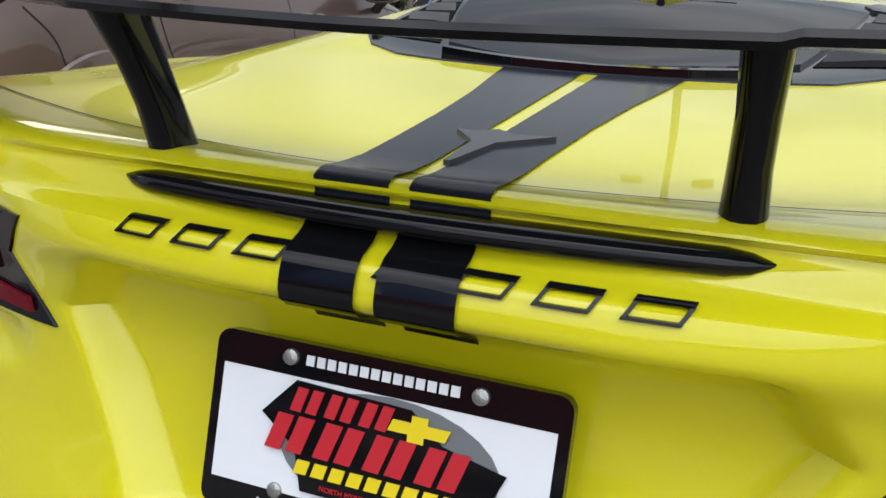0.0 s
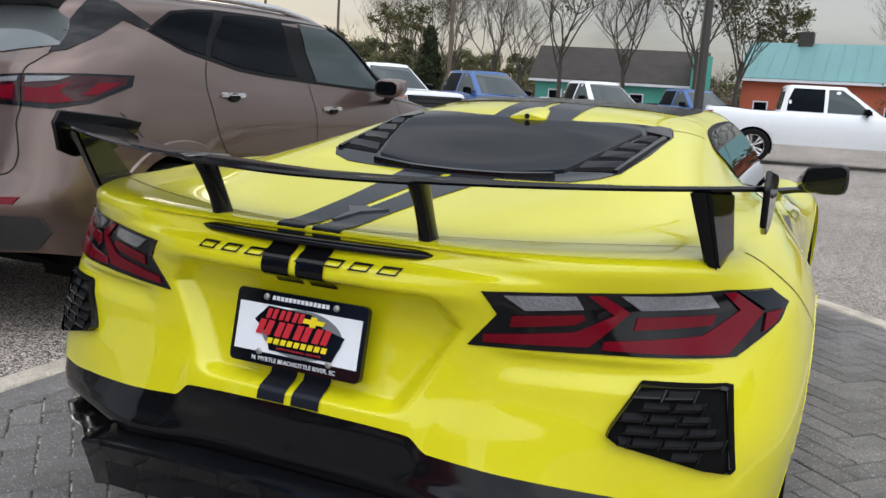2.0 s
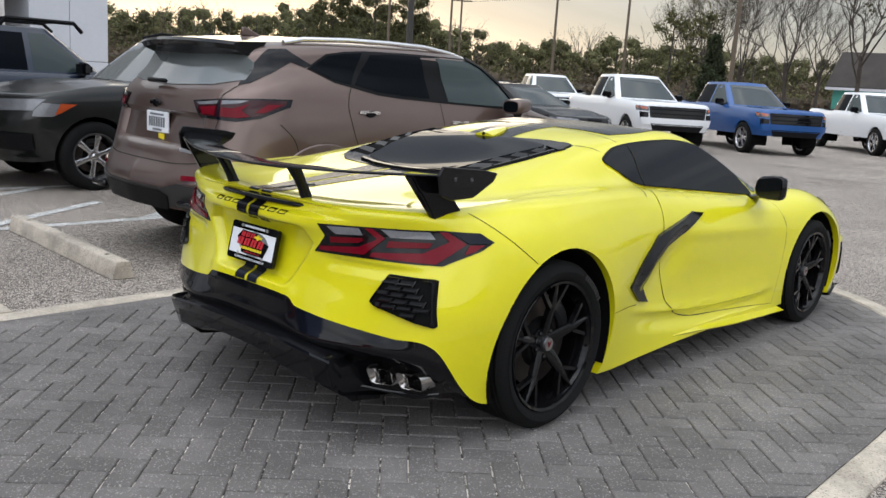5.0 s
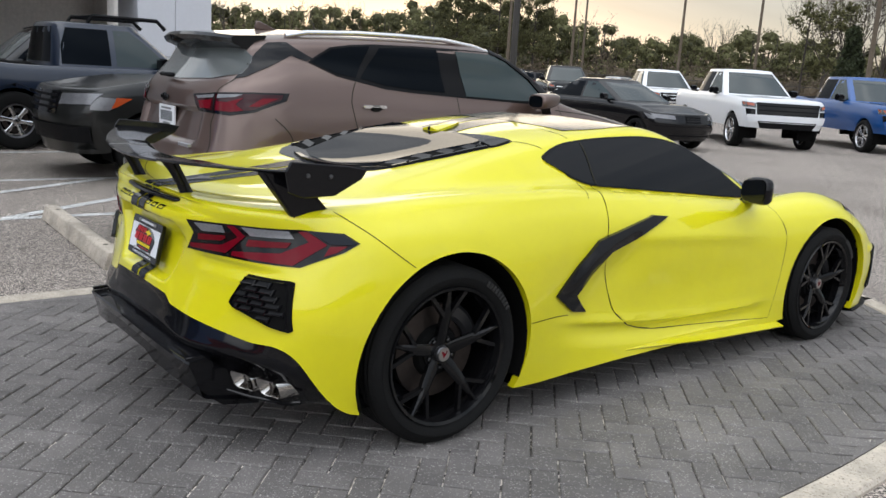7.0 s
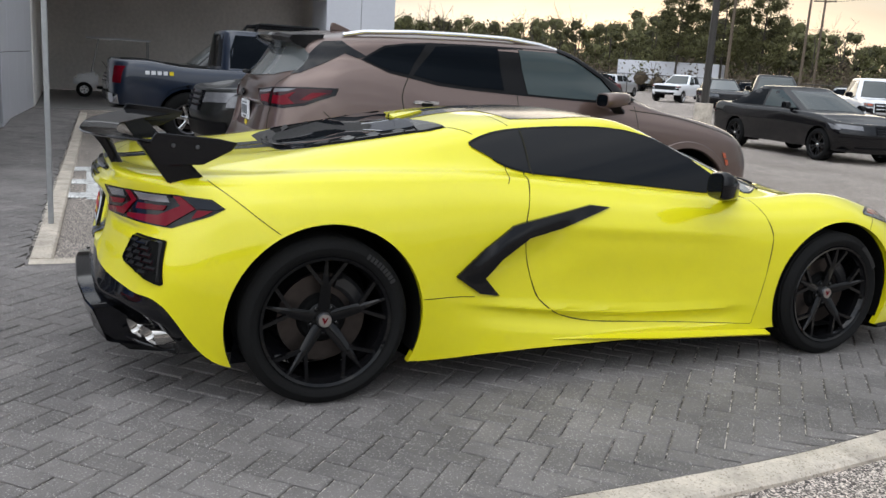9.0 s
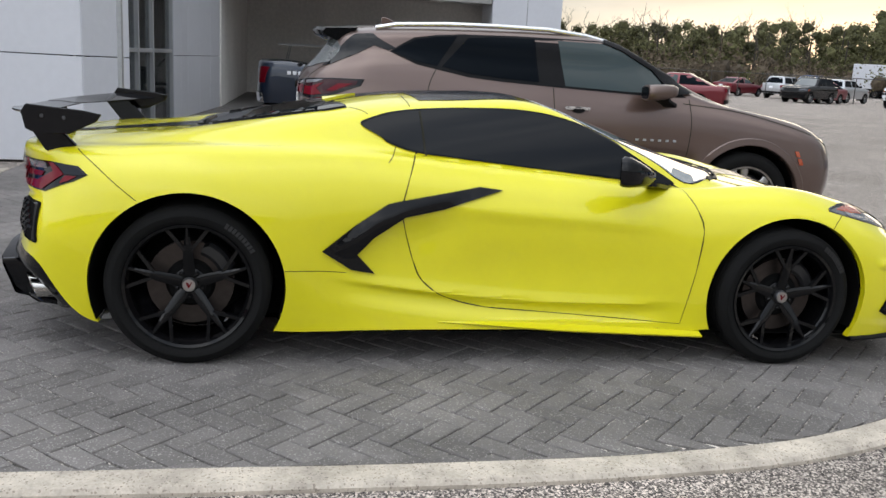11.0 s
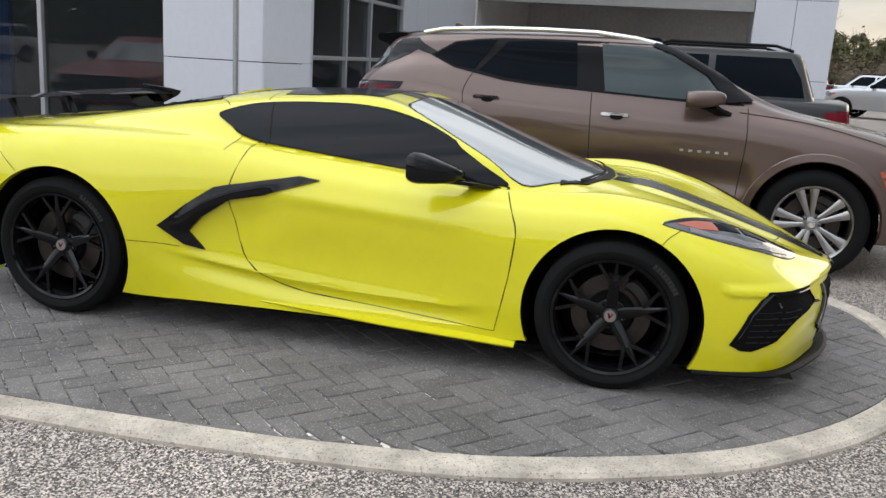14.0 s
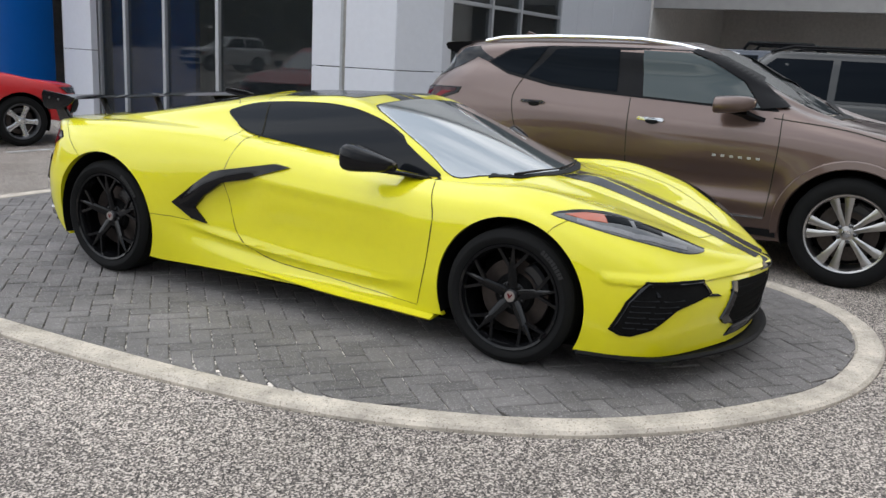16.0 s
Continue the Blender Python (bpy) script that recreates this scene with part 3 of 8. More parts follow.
# corner pier, its return and the long side wall
join(core, panel_wall(-5.62, -2.0, -5.52, -3.34, 0, TOP, 1, COURSES, holder=building))
join(core, panel_wall(-6.25, -1.62, -5.62, -2.0, 0, TOP, 1, COURSES, holder=building))
join(core, panel_wall(-7.05, -1.92, -6.25, -1.92, 0, TOP, 1, COURSES, holder=building))
join(core, panel_wall(-13.1, -1.88, -11.4, -1.89, 0, TOP, 2, COURSES, holder=building))
join(core, panel_wall(-16.5, -1.62, -13.1, -1.88, 0, TOP, 3, COURSES, holder=building))
join(core, panel_wall(-11.4, -1.90, -7.05, -1.93, 3.1, TOP, 3, COURSES, holder=building))
# front beyond the glazing
join(core, panel_wall(-5.75, -8.15, -5.85, -9.0, 0, TOP, 1, COURSES, holder=building))
join(core, panel_wall(-5.6, -3.34, -5.85, -8.15, 3.3, TOP, 4, COURSES, holder=building))
part("wall_core", core, PANELSHADE, building, flat=True)
entry = tagged(new("wall_entrance"), "bright blue panel entrance wall of the dealership", "wall", kind="structure")
join_back = panel_wall(-4.9, -9.75, -5.2, -16.0, 0, TOP, 4, [2.2, 4.4], material=BLUEPANEL, holder=entry)
part("wall_core", join_back, PANELSHADE, entry, flat=True)
join_back = panel_wall(-6.3, -9.8, -4.9, -9.75, 0, TOP, 1, [2.2, 4.4], material=BLUEPANEL, holder=entry)
part("wall_core", join_back, PANELSHADE, entry, flat=True)
back = box(-16.5, -16.2, 0, -6.6, -16.0, TOP)
structure("wall_back", back, BAY, "plain closing wall of the showroom", "wall")
structure("roof_showroom", box(-16.6, -16.2, TOP, -5.3, -1.7, TOP + 0.3), PANEL, "flat roof edge of the dealership", "roof")
structure("floor_showroom", box(-16.4, -16.0, -0.2, -5.9, -2.05, 0.01), BAYFLOOR, "grey showroom floor behind the windows", "floor")
structure("wall_display", box(-6.16, -8.0, 0.012, -6.06, -6.08, 3.2), BLUEPANEL, "dark blue display wall behind the shop window", "wall")
structure("wall_showroom", box(-12.2, -16.0, 0, -12.0, -2.05, TOP), BAY, "shaded inner wall of the showroom", "wall")


def window(name, a, b, z0, z1, uprights, rails, label):
    """Shop window: frame bars and single panes."""
    a, b = Vector(a), Vector(b)
    length = (b - a).length
    m = pose(a.x, a.y, 0, 0, 0, math.degrees(math.atan2(b.y - a.y, b.x - a.x)))
    w = tagged(new(name), label, "window", kind="structure")
    cuts = [0.0] + [u * length for u in uprights] + [length]
    rows = [z0] + list(rails) + [z1]
    for u in cuts:
        bm = box(u - 0.035, -0.08, z0, u + 0.035, 0.05, z1, 0.006)
        bm.transform(m)
        part("mullion", bm, FRAMEMETAL, w, flat=True)
    for r in rows:
        bm = box(0.035, -0.07, r - 0.03, length - 0.035, 0.035, r + 0.03, 0.005)
        bm.transform(m)
        part("rail", bm, FRAMEMETAL, w, flat=True)
    for u0, u1 in zip(cuts, cuts[1:]):
        for r0, r1 in zip(rows, rows[1:]):
            bm = box(u0 + 0.03, -0.02, r0 + 0.025, u1 - 0.03, -0.008, r1 - 0.025)
            bm.transform(m)
            part("pane", bm, SHOPGLASS, w, flat=True).visible_shadow = False
    return w


window("window_1", (-5.68, -3.36), (-5.95, -8.15), 0.05, 3.3, [0.41, 0.66, 0.86], [], "tall dark shop window in slim grey metal frames")
window("window_2", (-11.4, -1.95), (-7.05, -1.98), 0.05, 3.1, [0.42, 0.68], [1.25, 2.2], "side shop window in slim grey metal frames")

# ---- covered service bay ----
structure("wall_bay_back", box(-25.2, -3, 0, -25.0, 8, TOP), BAY, "shaded back wall of the covered service bay", "wall")
structure("wall_bay_side", box(-25.0, -1.75, 0, -16.6, -1.6, TOP), BAY, "shaded side wall of the covered service bay", "wall")
structure("wall_bay_far", box(-25.0, 6.3, 0, -23.6, 6.5, TOP), BAY, "shaded far pier of the covered service bay", "wall")
structure("ceiling_bay", box(-25.2, -1.75, 3.55, -16.8, 6.5, 3.7), BAY, "grey ceiling of the covered service bay", "ceiling")
structure("floor_bay", box(-25.0, -1.6, -0.2, -16.5, 6.3, -0.008), BAYFLOOR, "worn concrete floor of the service bay", "floor")
for k in range(4):
    structure("beam", box(-24.9 + 2.3 * k, -1.6, 3.25, -24.7 + 2.3 * k, 6.3, 3.55), BAY, "grey ceiling beam in the service bay", "beam")
portal = tagged(new("wall_portal"), "white panel portal of the covered service bay", "wall", kind="structure")
core = panel_wall(-16.55, 6.53, -16.55, 4.8, 0, TOP, 2, [1.3, 3.05, 4.6], holder=portal)
join(core, panel_wall(-16.55, 4.8, -17.9, 4.8, 0, TOP, 1, [1.3, 3.05, 4.6], holder=portal))
join(core, panel_wall(-17.9, 6.53, -16.55, 6.53, 0, TOP, 1, [1.3, 3.05, 4.6], holder=portal))
# the beam is an even grey, darker than the wall panels
structure("wall_lintel", box(-16.85, -1.6, 2.75, -16.62, 4.79, TOP, 0.01), LINTEL, "dark grey painted beam over the service bay opening", "wall")
part("wall_core", core, PANELSHADE, portal, flat=True)

# galvanised sign post by the walkway
post = thing("sign_post", "slim galvanised steel sign post with a small plate", "sign post")
part("post", box(-0.025, -0.02, 0, 0.025, 0.02, 2.35, 0.005), STEEL, post, flat=True)
part("plate", prism([(-0.15, -0.22), (0.15, -0.22), (0.15, 0.22), (-0.15, 0.22)], 0.004, m=pose(0.03, 0, 2.35, 90, 0, 90), bevel=0.001), PLATEWHITE, post, "white sign plate with unreadable green bars")
for k, (z, w) in enumerate([(2.45, 0.2), (2.36, 0.24), (2.28, 0.16)]):
    part("printed_bar", box(0.0345, -w / 2, z - 0.02, 0.0365, w / 2, z + 0.02), BLUEPANEL, post)
plant(post, -3.06, -1.07, 0)
# ---- wheels ----
def wheel_kit(radius, width, rim, style, spoke_mat, rim_mat, marked=False):
    """The pieces of a wheel that stands with its face towards +x, its centre at the origin."""
    h = width / 2
    kit = []
    tyre = [(-h * 0.8, rim - 0.008), (-h * 0.98, rim + 0.02), (-h, (rim + radius) / 2), (-h * 0.93, radius - 0.022), (-h * 0.8, radius - 0.006)]
    for k in range(-3, 4):
        x = h * 0.22 * k
        tyre += [(x - h * 0.085, radius), (x - h * 0.035, radius - 0.007), (x + h * 0.035, radius - 0.007), (x + h * 0.085, radius)]
    tyre += [(h * 0.8, radius - 0.006), (h * 0.93, radius - 0.022), (h * 0.985, radius - 0.045), (h, (rim + radius) / 2), (h * 0.975, rim + 0.022), (h * 0.9, rim + 0.006), (h * 0.8, rim - 0.008)]
    kit.append(("tyre", lathe(tyre, 64), RUBBER, 35))
    lip = [(h * 0.80, rim - 0.016), (h * 0.90, rim - 0.012), (h * 0.94, rim), (h * 0.86, rim + 0.006), (h * 0.6, rim - 0.004), (-h * 0.8, rim - 0.004), (-h * 0.8, rim - 0.02), (h * 0.35, rim - 0.026), (h * 0.70, rim - 0.024), (h * 0.80, rim - 0.016)]
    kit.insert(0, ("wheel", lathe(lip, 64), rim_mat, 30))
    face = h * (0.88 if style == "trident" else 0.80)
    sink = 0.026 if style == "trident" else 0.0

    def spoke(pts, a, thick=0.03, crown=0.006):
        """A beam in the wheel's face: pts are (radius, half width, depth behind the face)."""
        bm = bmesh.new()
        rows = []
        for r, w, d in pts:
            rows.append([bm.verts.new((face - d - thick, -w * 0.8, r)), bm.verts.new((face - d - crown, -w, r)), bm.verts.new((face - d, -w * 0.45, r)),
                         bm.verts.new((face - d, w * 0.45, r)), bm.verts.new((face - d - crown, w, r)), bm.verts.new((face - d - thick, w * 0.8, r))])
        for p, q in zip(rows, rows[1:]):
            for k in range(6):
                bm.faces.new((p[k - 1], p[k], q[k], q[k - 1]))
        bm.faces.new(rows[0])
        bm.faces.new(rows[-1][::-1])
        bm.transform(Matrix.Rotation(a, 4, "X"))
        return bm

    def branch(r0, s0, r1, s1, a, w=0.007):
        p0, p1 = Vector((face - 0.016, s0, r0)), Vector((face - 0.012, s1, r1))
        bm = bmesh.new()
        d = (p1 - p0).normalized()
        n = Vector((1, 0, 0)).cross(d) * w
        t = Vector((-0.022, 0, 0))
        q = [p0 + n, p0 - n, p1 - n, p1 + n]
        top = [bm.verts.new(v) for v in q]
        low = [bm.verts.new(v + t) for v in q]
        bm.faces.new(top)
        for k in range(4):
            bm.faces.new((top[k - 1], top[k], low[k], low[k - 1]))
        bm.transform(Matrix.Rotation(a, 4, "X"))
        return bm

    edge = rim - 0.012
    if style == "trident":
        for k in range(5):
            a = math.tau * k / 5
            bm = spoke([(0.035, 0.022, 0.044), (0.07, 0.025, 0.034), (rim * 0.52, 0.021, 0.018), (rim * 0.62, 0.017, 0.010), (rim * 0.80, 0.010, 0.007), (edge, 0.006, 0.004)], a)
            join(bm, branch(rim * 0.57, 0.012, rim * 0.935, rim * 0.335, a, 0.0075))
            join(bm, branch(rim * 0.57, -0.012, rim * 0.935, -rim * 0.335, a, 0.0075))
            kit.append(("spoke", bm, spoke_mat, 25))
    elif style == "split":
        for k in range(5):
            for s in (-1, 1):
                a = math.tau * (k + 0.135 * s) / 5
                kit.append(("spoke", spoke([(0.05, 0.018, 0.022), (0.10, 0.017, 0.012), (edge * .7, 0.024, 0.006), (edge, 0.036, 0.004)], a + s * 0.03), spoke_mat, 25))
    elif style == "five":
        for k in range(6):
            kit.append(("spoke", spoke([(0.05, 0.028, 0.02), (0.10, 0.022, 0.012), (edge, 0.034, 0.005)], math.tau * k / 6), spoke_mat, 25))
    else:
        for k in range(5):
            kit.append(("spoke", spoke([(0.05, 0.032, 0.02), (0.12, 0.026, 0.014), (edge, 0.040, 0.006)], math.tau * k / 5), spoke_mat, 25))
    kit.append(("hub", lathe([(face - 0.06 - sink, 0.075), (face - 0.03 - sink, 0.070), (face - 0.022 - sink, 0.050), (face - 0.020 - sink, 0.0)], 24), spoke_mat, 30))
    kit.append(("hub_cap", lathe([(face - 0.022 - sink, 0.032), (face - 0.006 - sink, 0.030), (face - 0.001 - sink, 0.026), (face - sink, 0.0)], 20), CHROME if style != "trident" else DARKALLOY, 30))
    if style == "trident":
        kit.append(("cap_disc", lathe([(face - sink - 0.004, 0.0265), (face - sink + 0.0015, 0.0260), (face - sink + 0.002, 0.0)], 24), GREYALLOY, 30))
        kit.append(("emblem", prism([(-0.013, 0.012), (-0.004, 0.013), (0.001, 0.001), (0.010, 0.014), (0.014, 0.012), (0.004, -0.006), (-0.003, -0.014)], 0.001, m=Matrix(((0, 0, 1, face - sink + 0.002), (1, 0, 0, 0), (0, 1, 0, 0), (0, 0, 0, 1)))), DARKRED, 30))
    for k in range(5):
        a = math.tau * (k + 0.5) / 5
        g = 1.35 if style == "split" else 1.0
        one = lathe([(face - 0.045 - sink, 0.011 * g), (face - 0.018 - sink, 0.010 * g), (face - 0.014 - sink, 0.006 * g), (face - 0.013 - sink, 0.0)], 8, m=Matrix.Translation((0, 0.056 * math.sin(a), 0.056 * math.cos(a))))
        kit.append(("lug_nut", one, spoke_mat if style == "trident" else DARKALLOY, 30))
    dr = rim * (0.68 if style == "trident" else 0.74)
    kit.append(("brake_disc", lathe([(face - 0.085, 0.105), (face - 0.085, dr), (face - 0.11, dr), (face - 0.11, 0.105)], 40), DISC, 30))
    kit.append(("disc_hat", lathe([(face - 0.09, 0.106), (face - 0.065, 0.09), (face - 0.06, 0.0)], 24), WELL, 30))
    bm = bmesh.new()
    rings = []
    for k in range(9):
        a = math.radians(20 + 7 * k)
        q = 1.0 if 0 < k < 8 else 0.9
        rings.append([bm.verts.new((x, r * math.sin(a), r * math.cos(a))) for x, r in ((face - 0.13, dr * 0.70), (face - 0.072, dr * 0.72), (face - 0.062, dr * 0.80), (face - 0.062, dr * 1.0 * q), (face - 0.075, dr * 1.08 * q), (face - 0.13, dr * 1.08 * q))])
    for p, q in zip(rings, rings[1:]):
        for k in range(6):
            bm.faces.new((p[k - 1], p[k], q[k], q[k - 1]))
    bm.faces.new(rings[0])
    bm.faces.new(rings[-1][::-1])
    kit.append(("caliper", bm, CALIPER, 30))
    kit.append(("backing", lathe([(face - 0.13, 0.0), (face - 0.125, dr * 0.9), (-h * 0.7, rim - 0.03)], 32), WELL, 30))
    if marked:
        bm = bmesh.new()
        rm = (rim + radius) / 2 + 0.004
        for k in range(9):
            a = math.radians(-32 - 3.4 * k)
            box(h * 0.998 - 0.002, -0.0065, rm - 0.011, h * 0.998 + 0.0015, 0.0065, rm + 0.011, 0, bm, Matrix.Rotation(a, 4, "X"))
        kit.append(("sidewall_marking", bm, TREAD, 30))
    made = []
    for name, bm, m, cut in kit:
        ob = part(name, bm, m, smooth=cut)
        made.append((name, ob.data))
        bpy.data.objects.remove(ob)
    return made


def fit_wheel(kit, car, x, y, z, spin=0.0, steer=0.0, lean=0.0):
    """Hangs a wheel from a car; x < 0 turns its face to the other side."""
    name, data = kit[0]
    w = new(name, data)
    w.parent = car
    w.matrix_basis = pose(x, y, z, 0, 0, (180 if x < 0 else 0) + steer) @ pose(0, 0, 0, spin, 0, 0)
    for name, data in kit[1:]:
        p = new(name, data)
        p.parent = w
    return w


def wheel_well(car, y, z, r, x0, x1):
    """Dark liner behind each wheel arch."""
    for s in (1, -1):
        bm = bmesh.new()
        rows = []
        for k in range(25):
            a = math.pi * (-0.12 + 1.24 * k / 24)
            rows.append([bm.verts.new((s * x, y + rr * math.cos(a), z + rr * math.sin(a))) for x, rr in ((x1, r), (x0, r), (x0, 0.05))])
        for p, q in zip(rows, rows[1:]):
            for k in range(2):
                bm.faces.new((p[k], q[k], q[k + 1], p[k + 1]))
        part("wheel_well", bm, WELL, car)
# ---- the yellow sports car ----
car = thing("sports_car", "bright yellow sports coupe with dark twin stripes on dark pavers", "car")
# lines round the right half, from the middle of the tail along the side to the middle of the nose, bottom edge first
BODY = [
    [(0, -.835, .505), (.22, -.832, .500), (.45, -.80, .475), (.70, -.715, .450), (.842, -.62, .425), (.895, -.405, .19), (.93, 0, .20), (.915, .38, .15), (.900, .75, .152),
     (.888, 1.1, .155), (.885, 1.6, .157), (.897, 2.2, .158), (.925, 2.72, .20), (.925, 3.10, .145), (.80, 3.42, .15), (.46, 3.62, .16), (.22, 3.685, .165), (0, 3.70, .165)],
    [(0, -.825, .555), (.22, -.822, .552), (.45, -.785, .535), (.72, -.70, .515), (.862, -.595, .485), (.932, -.385, .38), (.958, 0, .42), (.935, .38, .30), (.893, .75, .29),
     (.868, 1.1, .28), (.872, 1.6, .27), (.905, 2.2, .30), (.952, 2.72, .42), (.945, 3.12, .30), (.815, 3.445, .28), (.47, 3.635, .28), (.22, 3.70, .28), (0, 3.72, .28)],
    [(0, -.805, .625), (.22, -.803, .625), (.45, -.765, .622), (.72, -.685, .605), (.875, -.57, .575), (.952, -.365, .55), (.970, 0, .58), (.950, .38, .48), (.875, .75, .45),
     (.848, 1.1, .44), (.858, 1.6, .43), (.905, 2.2, .46), (.958, 2.72, .58), (.948, 3.12, .46), (.81, 3.455, .41), (.49, 3.63, .40), (.22, 3.715, .395), (0, 3.74, .395)],
    [(0, -.788, .725), (.22, -.788, .725), (.42, -.768, .722), (.68, -.685, .715), (.845, -.555, .71), (.935, -.36, .705), (.958, 0, .735), (.935, .38, .69), (.885, .75, .66),
     (.862, 1.1, .635), (.866, 1.6, .62), (.900, 2.2, .63), (.938, 2.72, .705), (.928, 3.10, .605), (.79, 3.41, .53), (.49, 3.59, .475), (.22, 3.70, .455), (0, 3.745, .45)],
    [(0, -.812, .818), (.22, -.812, .818), (.42, -.778, .818), (.66, -.668, .815), (.82, -.53, .813), (.90, -.34, .82), (.905, 0, .85), (.88, .38, .835), (.850, .75, .805),
     (.838, 1.1, .778), (.838, 1.6, .755), (.857, 2.2, .745), (.875, 2.72, .79), (.865, 3.06, .705), (.745, 3.34, .612), (.47, 3.545, .54), (.22, 3.68, .503), (0, 3.745, .487)],
    [(0, -.758, .888), (.22, -.758, .889), (.44, -.752, .891), (.67, -.655, .895), (.785, -.51, .90), (.815, -.33, .905), (.815, 0, .925), (.80, .38, .922), (.775, .75, .905),
     (.752, 1.1, .885), (.745, 1.6, .852), (.760, 2.2, .812), (.755, 2.70, .838), (.715, 3.06, .775), (.63, 3.30, .690), (.43, 3.49, .603), (.20, 3.645, .543), (0, 3.715, .522)],
    [(0, -.70, .894), (.20, -.685, .896), (.40, -.61, .902), (.565, -.47, .912), (.635, -.35, .918), (.675, -.18, .928), (.69, .08, .942), (.690, .42, .952), (.675, .78, .955),
     (.662, 1.06, .918), (.688, 1.6, .868), (.700, 2.2, .815), (.600, 2.62, .808), (.475, 2.98, .762), (.375, 3.18, .708), (.255, 3.38, .632), (.12, 3.54, .577), (0, 3.60, .557)],
    [(0, -.42, .922), (.19, -.40, .925), (.35, -.31, .938), (.44, -.15, .958), (.485, .02, .985), (.515, .22, 1.015), (.535, .42, 1.045), (.548, .62, 1.068), (.553, .80, 1.088),
     (.552, 1.05, 1.112), (.560, 1.55, 1.132), (.628, 1.98, .975), (.500, 2.50, .832), (.330, 2.80, .796), (.245, 3.02, .745), (.165, 3.22, .682), (.08, 3.38, .625), (0, 3.45, .602)],
    [(0, -.12, .952), (.15, -.10, .955), (.26, -.02, .968), (.31, .10, .993), (.33, .25, 1.03), (.34, .42, 1.067), (.345, .62, 1.108), (.345, .80, 1.137), (.345, .96, 1.152),
     (.345, 1.16, 1.164), (.355, 1.52, 1.166), (.385, 1.88, 1.055), (.350, 2.38, .885), (.215, 2.66, .822), (.155, 2.88, .780), (.105, 3.06, .728), (.05, 3.20, .680), (0, 3.27, .656)],
    [(0, .06, .968), (0, .09, .973), (0, .16, .988), (0, .26, 1.013), (0, .40, 1.055), (0, .56, 1.098), (0, .74, 1.142), (0, .88, 1.161), (0, 1.02, 1.170),
     (0, 1.22, 1.178), (0, 1.52, 1.178), (0, 1.84, 1.092), (0, 2.26, .945), (0, 2.58, .838), (0, 2.78, .803), (0, 2.95, .757), (0, 3.08, .715), (0, 3.15, .692)],
]
HUB_R, HUB_F = (0.0, 0.345), (2.722, 0.328)


def ease(a, b, t):
    t = min(1, max(0, (t - a) / (b - a)))
    return t * t * (3 - 2 * t)


def sculpt(p):
    """Hollows of the skin: the plate recess, the scoop ahead of the rear wheel, the lower door and the bumper shelf."""
    x, y, z = p
    if y < -0.6 and z < 0.60:
        z += .026 * (1 - ease(.262, .305, x)) * (1 - ease(.50, .60, z))
    if y < -0.6 and 0.5 < z < 0.86:
        half = 0.345 - 0.75 * max(0, z - 0.735) - 0.60 * max(0, 0.735 - z)
        y += 0.034 * ease(-0.008, 0.040, half - x) * ease(0.55, 0.575, z) * (1 - ease(0.785, 0.802, z))
        y += 0.010 * ease(0.38, 0.46, x) * (1 - ease(0.68, 0.82, x)) * ease(0.640, 0.685, z) * (1 - ease(0.690, 0.712, z))
    if y < -.66 and z > .77 and x < .42:
        y -= .020 * (1 - (x / .42) ** 2) * ease(.77, .81, z) * (1 - ease(-.76, -.68, y))
    if y < -.70 and .82 < z < .893:
        y += .020 * ease(.836, .850, z) * (1 - ease(.876, .886, z)) * (1 - ease(.30, .55, x))
    if 0.3 < y < 2.3 and 0.2 < z < 0.9 and x > 0.7:
        d = 0.026 * math.exp(-((y - 1.0 - .5 * (z - .57)) / 0.15) ** 2 - ((z - 0.585) / 0.095) ** 2)
        zc = .280 + .150 * max(0, 1.75 - y) ** 2 / 1.75 ** 2 * 1.62 + .16 * max(0, y - 1.9) ** 2
        d += .020 * ease(.52, .95, y) * (1 - ease(1.95, 2.24, y)) * ease(-.008, .026, zc - z) * (1 - ease(.04, .11, zc - z))
        d -= .008 * ease(.52, .95, y) * (1 - ease(1.95, 2.24, y)) * ease(-.05, 0, zc - z) * (1 - ease(-.004, .012, zc - z))
        d -= 0.012 * math.exp(-((z - 0.690 - 0.055 * (1.4 - y)) / 0.035) ** 2) * ease(0.95, 1.3, y) * (1 - ease(1.9, 2.2, y))
        x -= d
    if -.4 < y < .95 and z > .8 and x > .6:
        zc = .893 + .018 * math.sin(math.pi * (y + .4) / 1.35)
        x += .006 * math.exp(-((z - zc) / .020) ** 2) * ease(-.4, -.1, y) * (1 - ease(.7, .95, y))
    if y > 2.6 and z > .5:
        z += .032 * max(0, 1 - x / .24) * ease(2.60, 2.85, y) * (1 - ease(3.40, 3.70, y))
    if y > 2.9 and z < 0.6 and x < 0.93:
        r = 0.014 * ease(0.475, 0.49, z) * (1 - ease(0.505, 0.54, z))
        x += r * 0.5
        y += r
    return x, y, z


grid = spline_net(BODY, 28, 18, fair=14)
grid = np.array([[sculpt(p) for p in line] for line in grid])
grid[0, :, 0] = 0.0
grid[-1, :, 0] = 0.0
grid[:, -1, 0] = 0.0
skin = mirrored(grid_mesh(grid))
cut_arch(skin, *HUB_R, 0.405)
cut_arch(skin, *HUB_F, 0.388)
over = Draper(skin)
part("body_shell", skin, YELLOW, car, "glossy bright yellow body", smooth=35)
X, Y = (1, 0, 0), (0, 1, 0)
SIDE_R, TAIL, TOP_DOWN, FACE = (Y, (-1, 0, 0)), (X, (0, 1, 0)), (X, (0, 0, -1)), (X, (0, -1, 0))


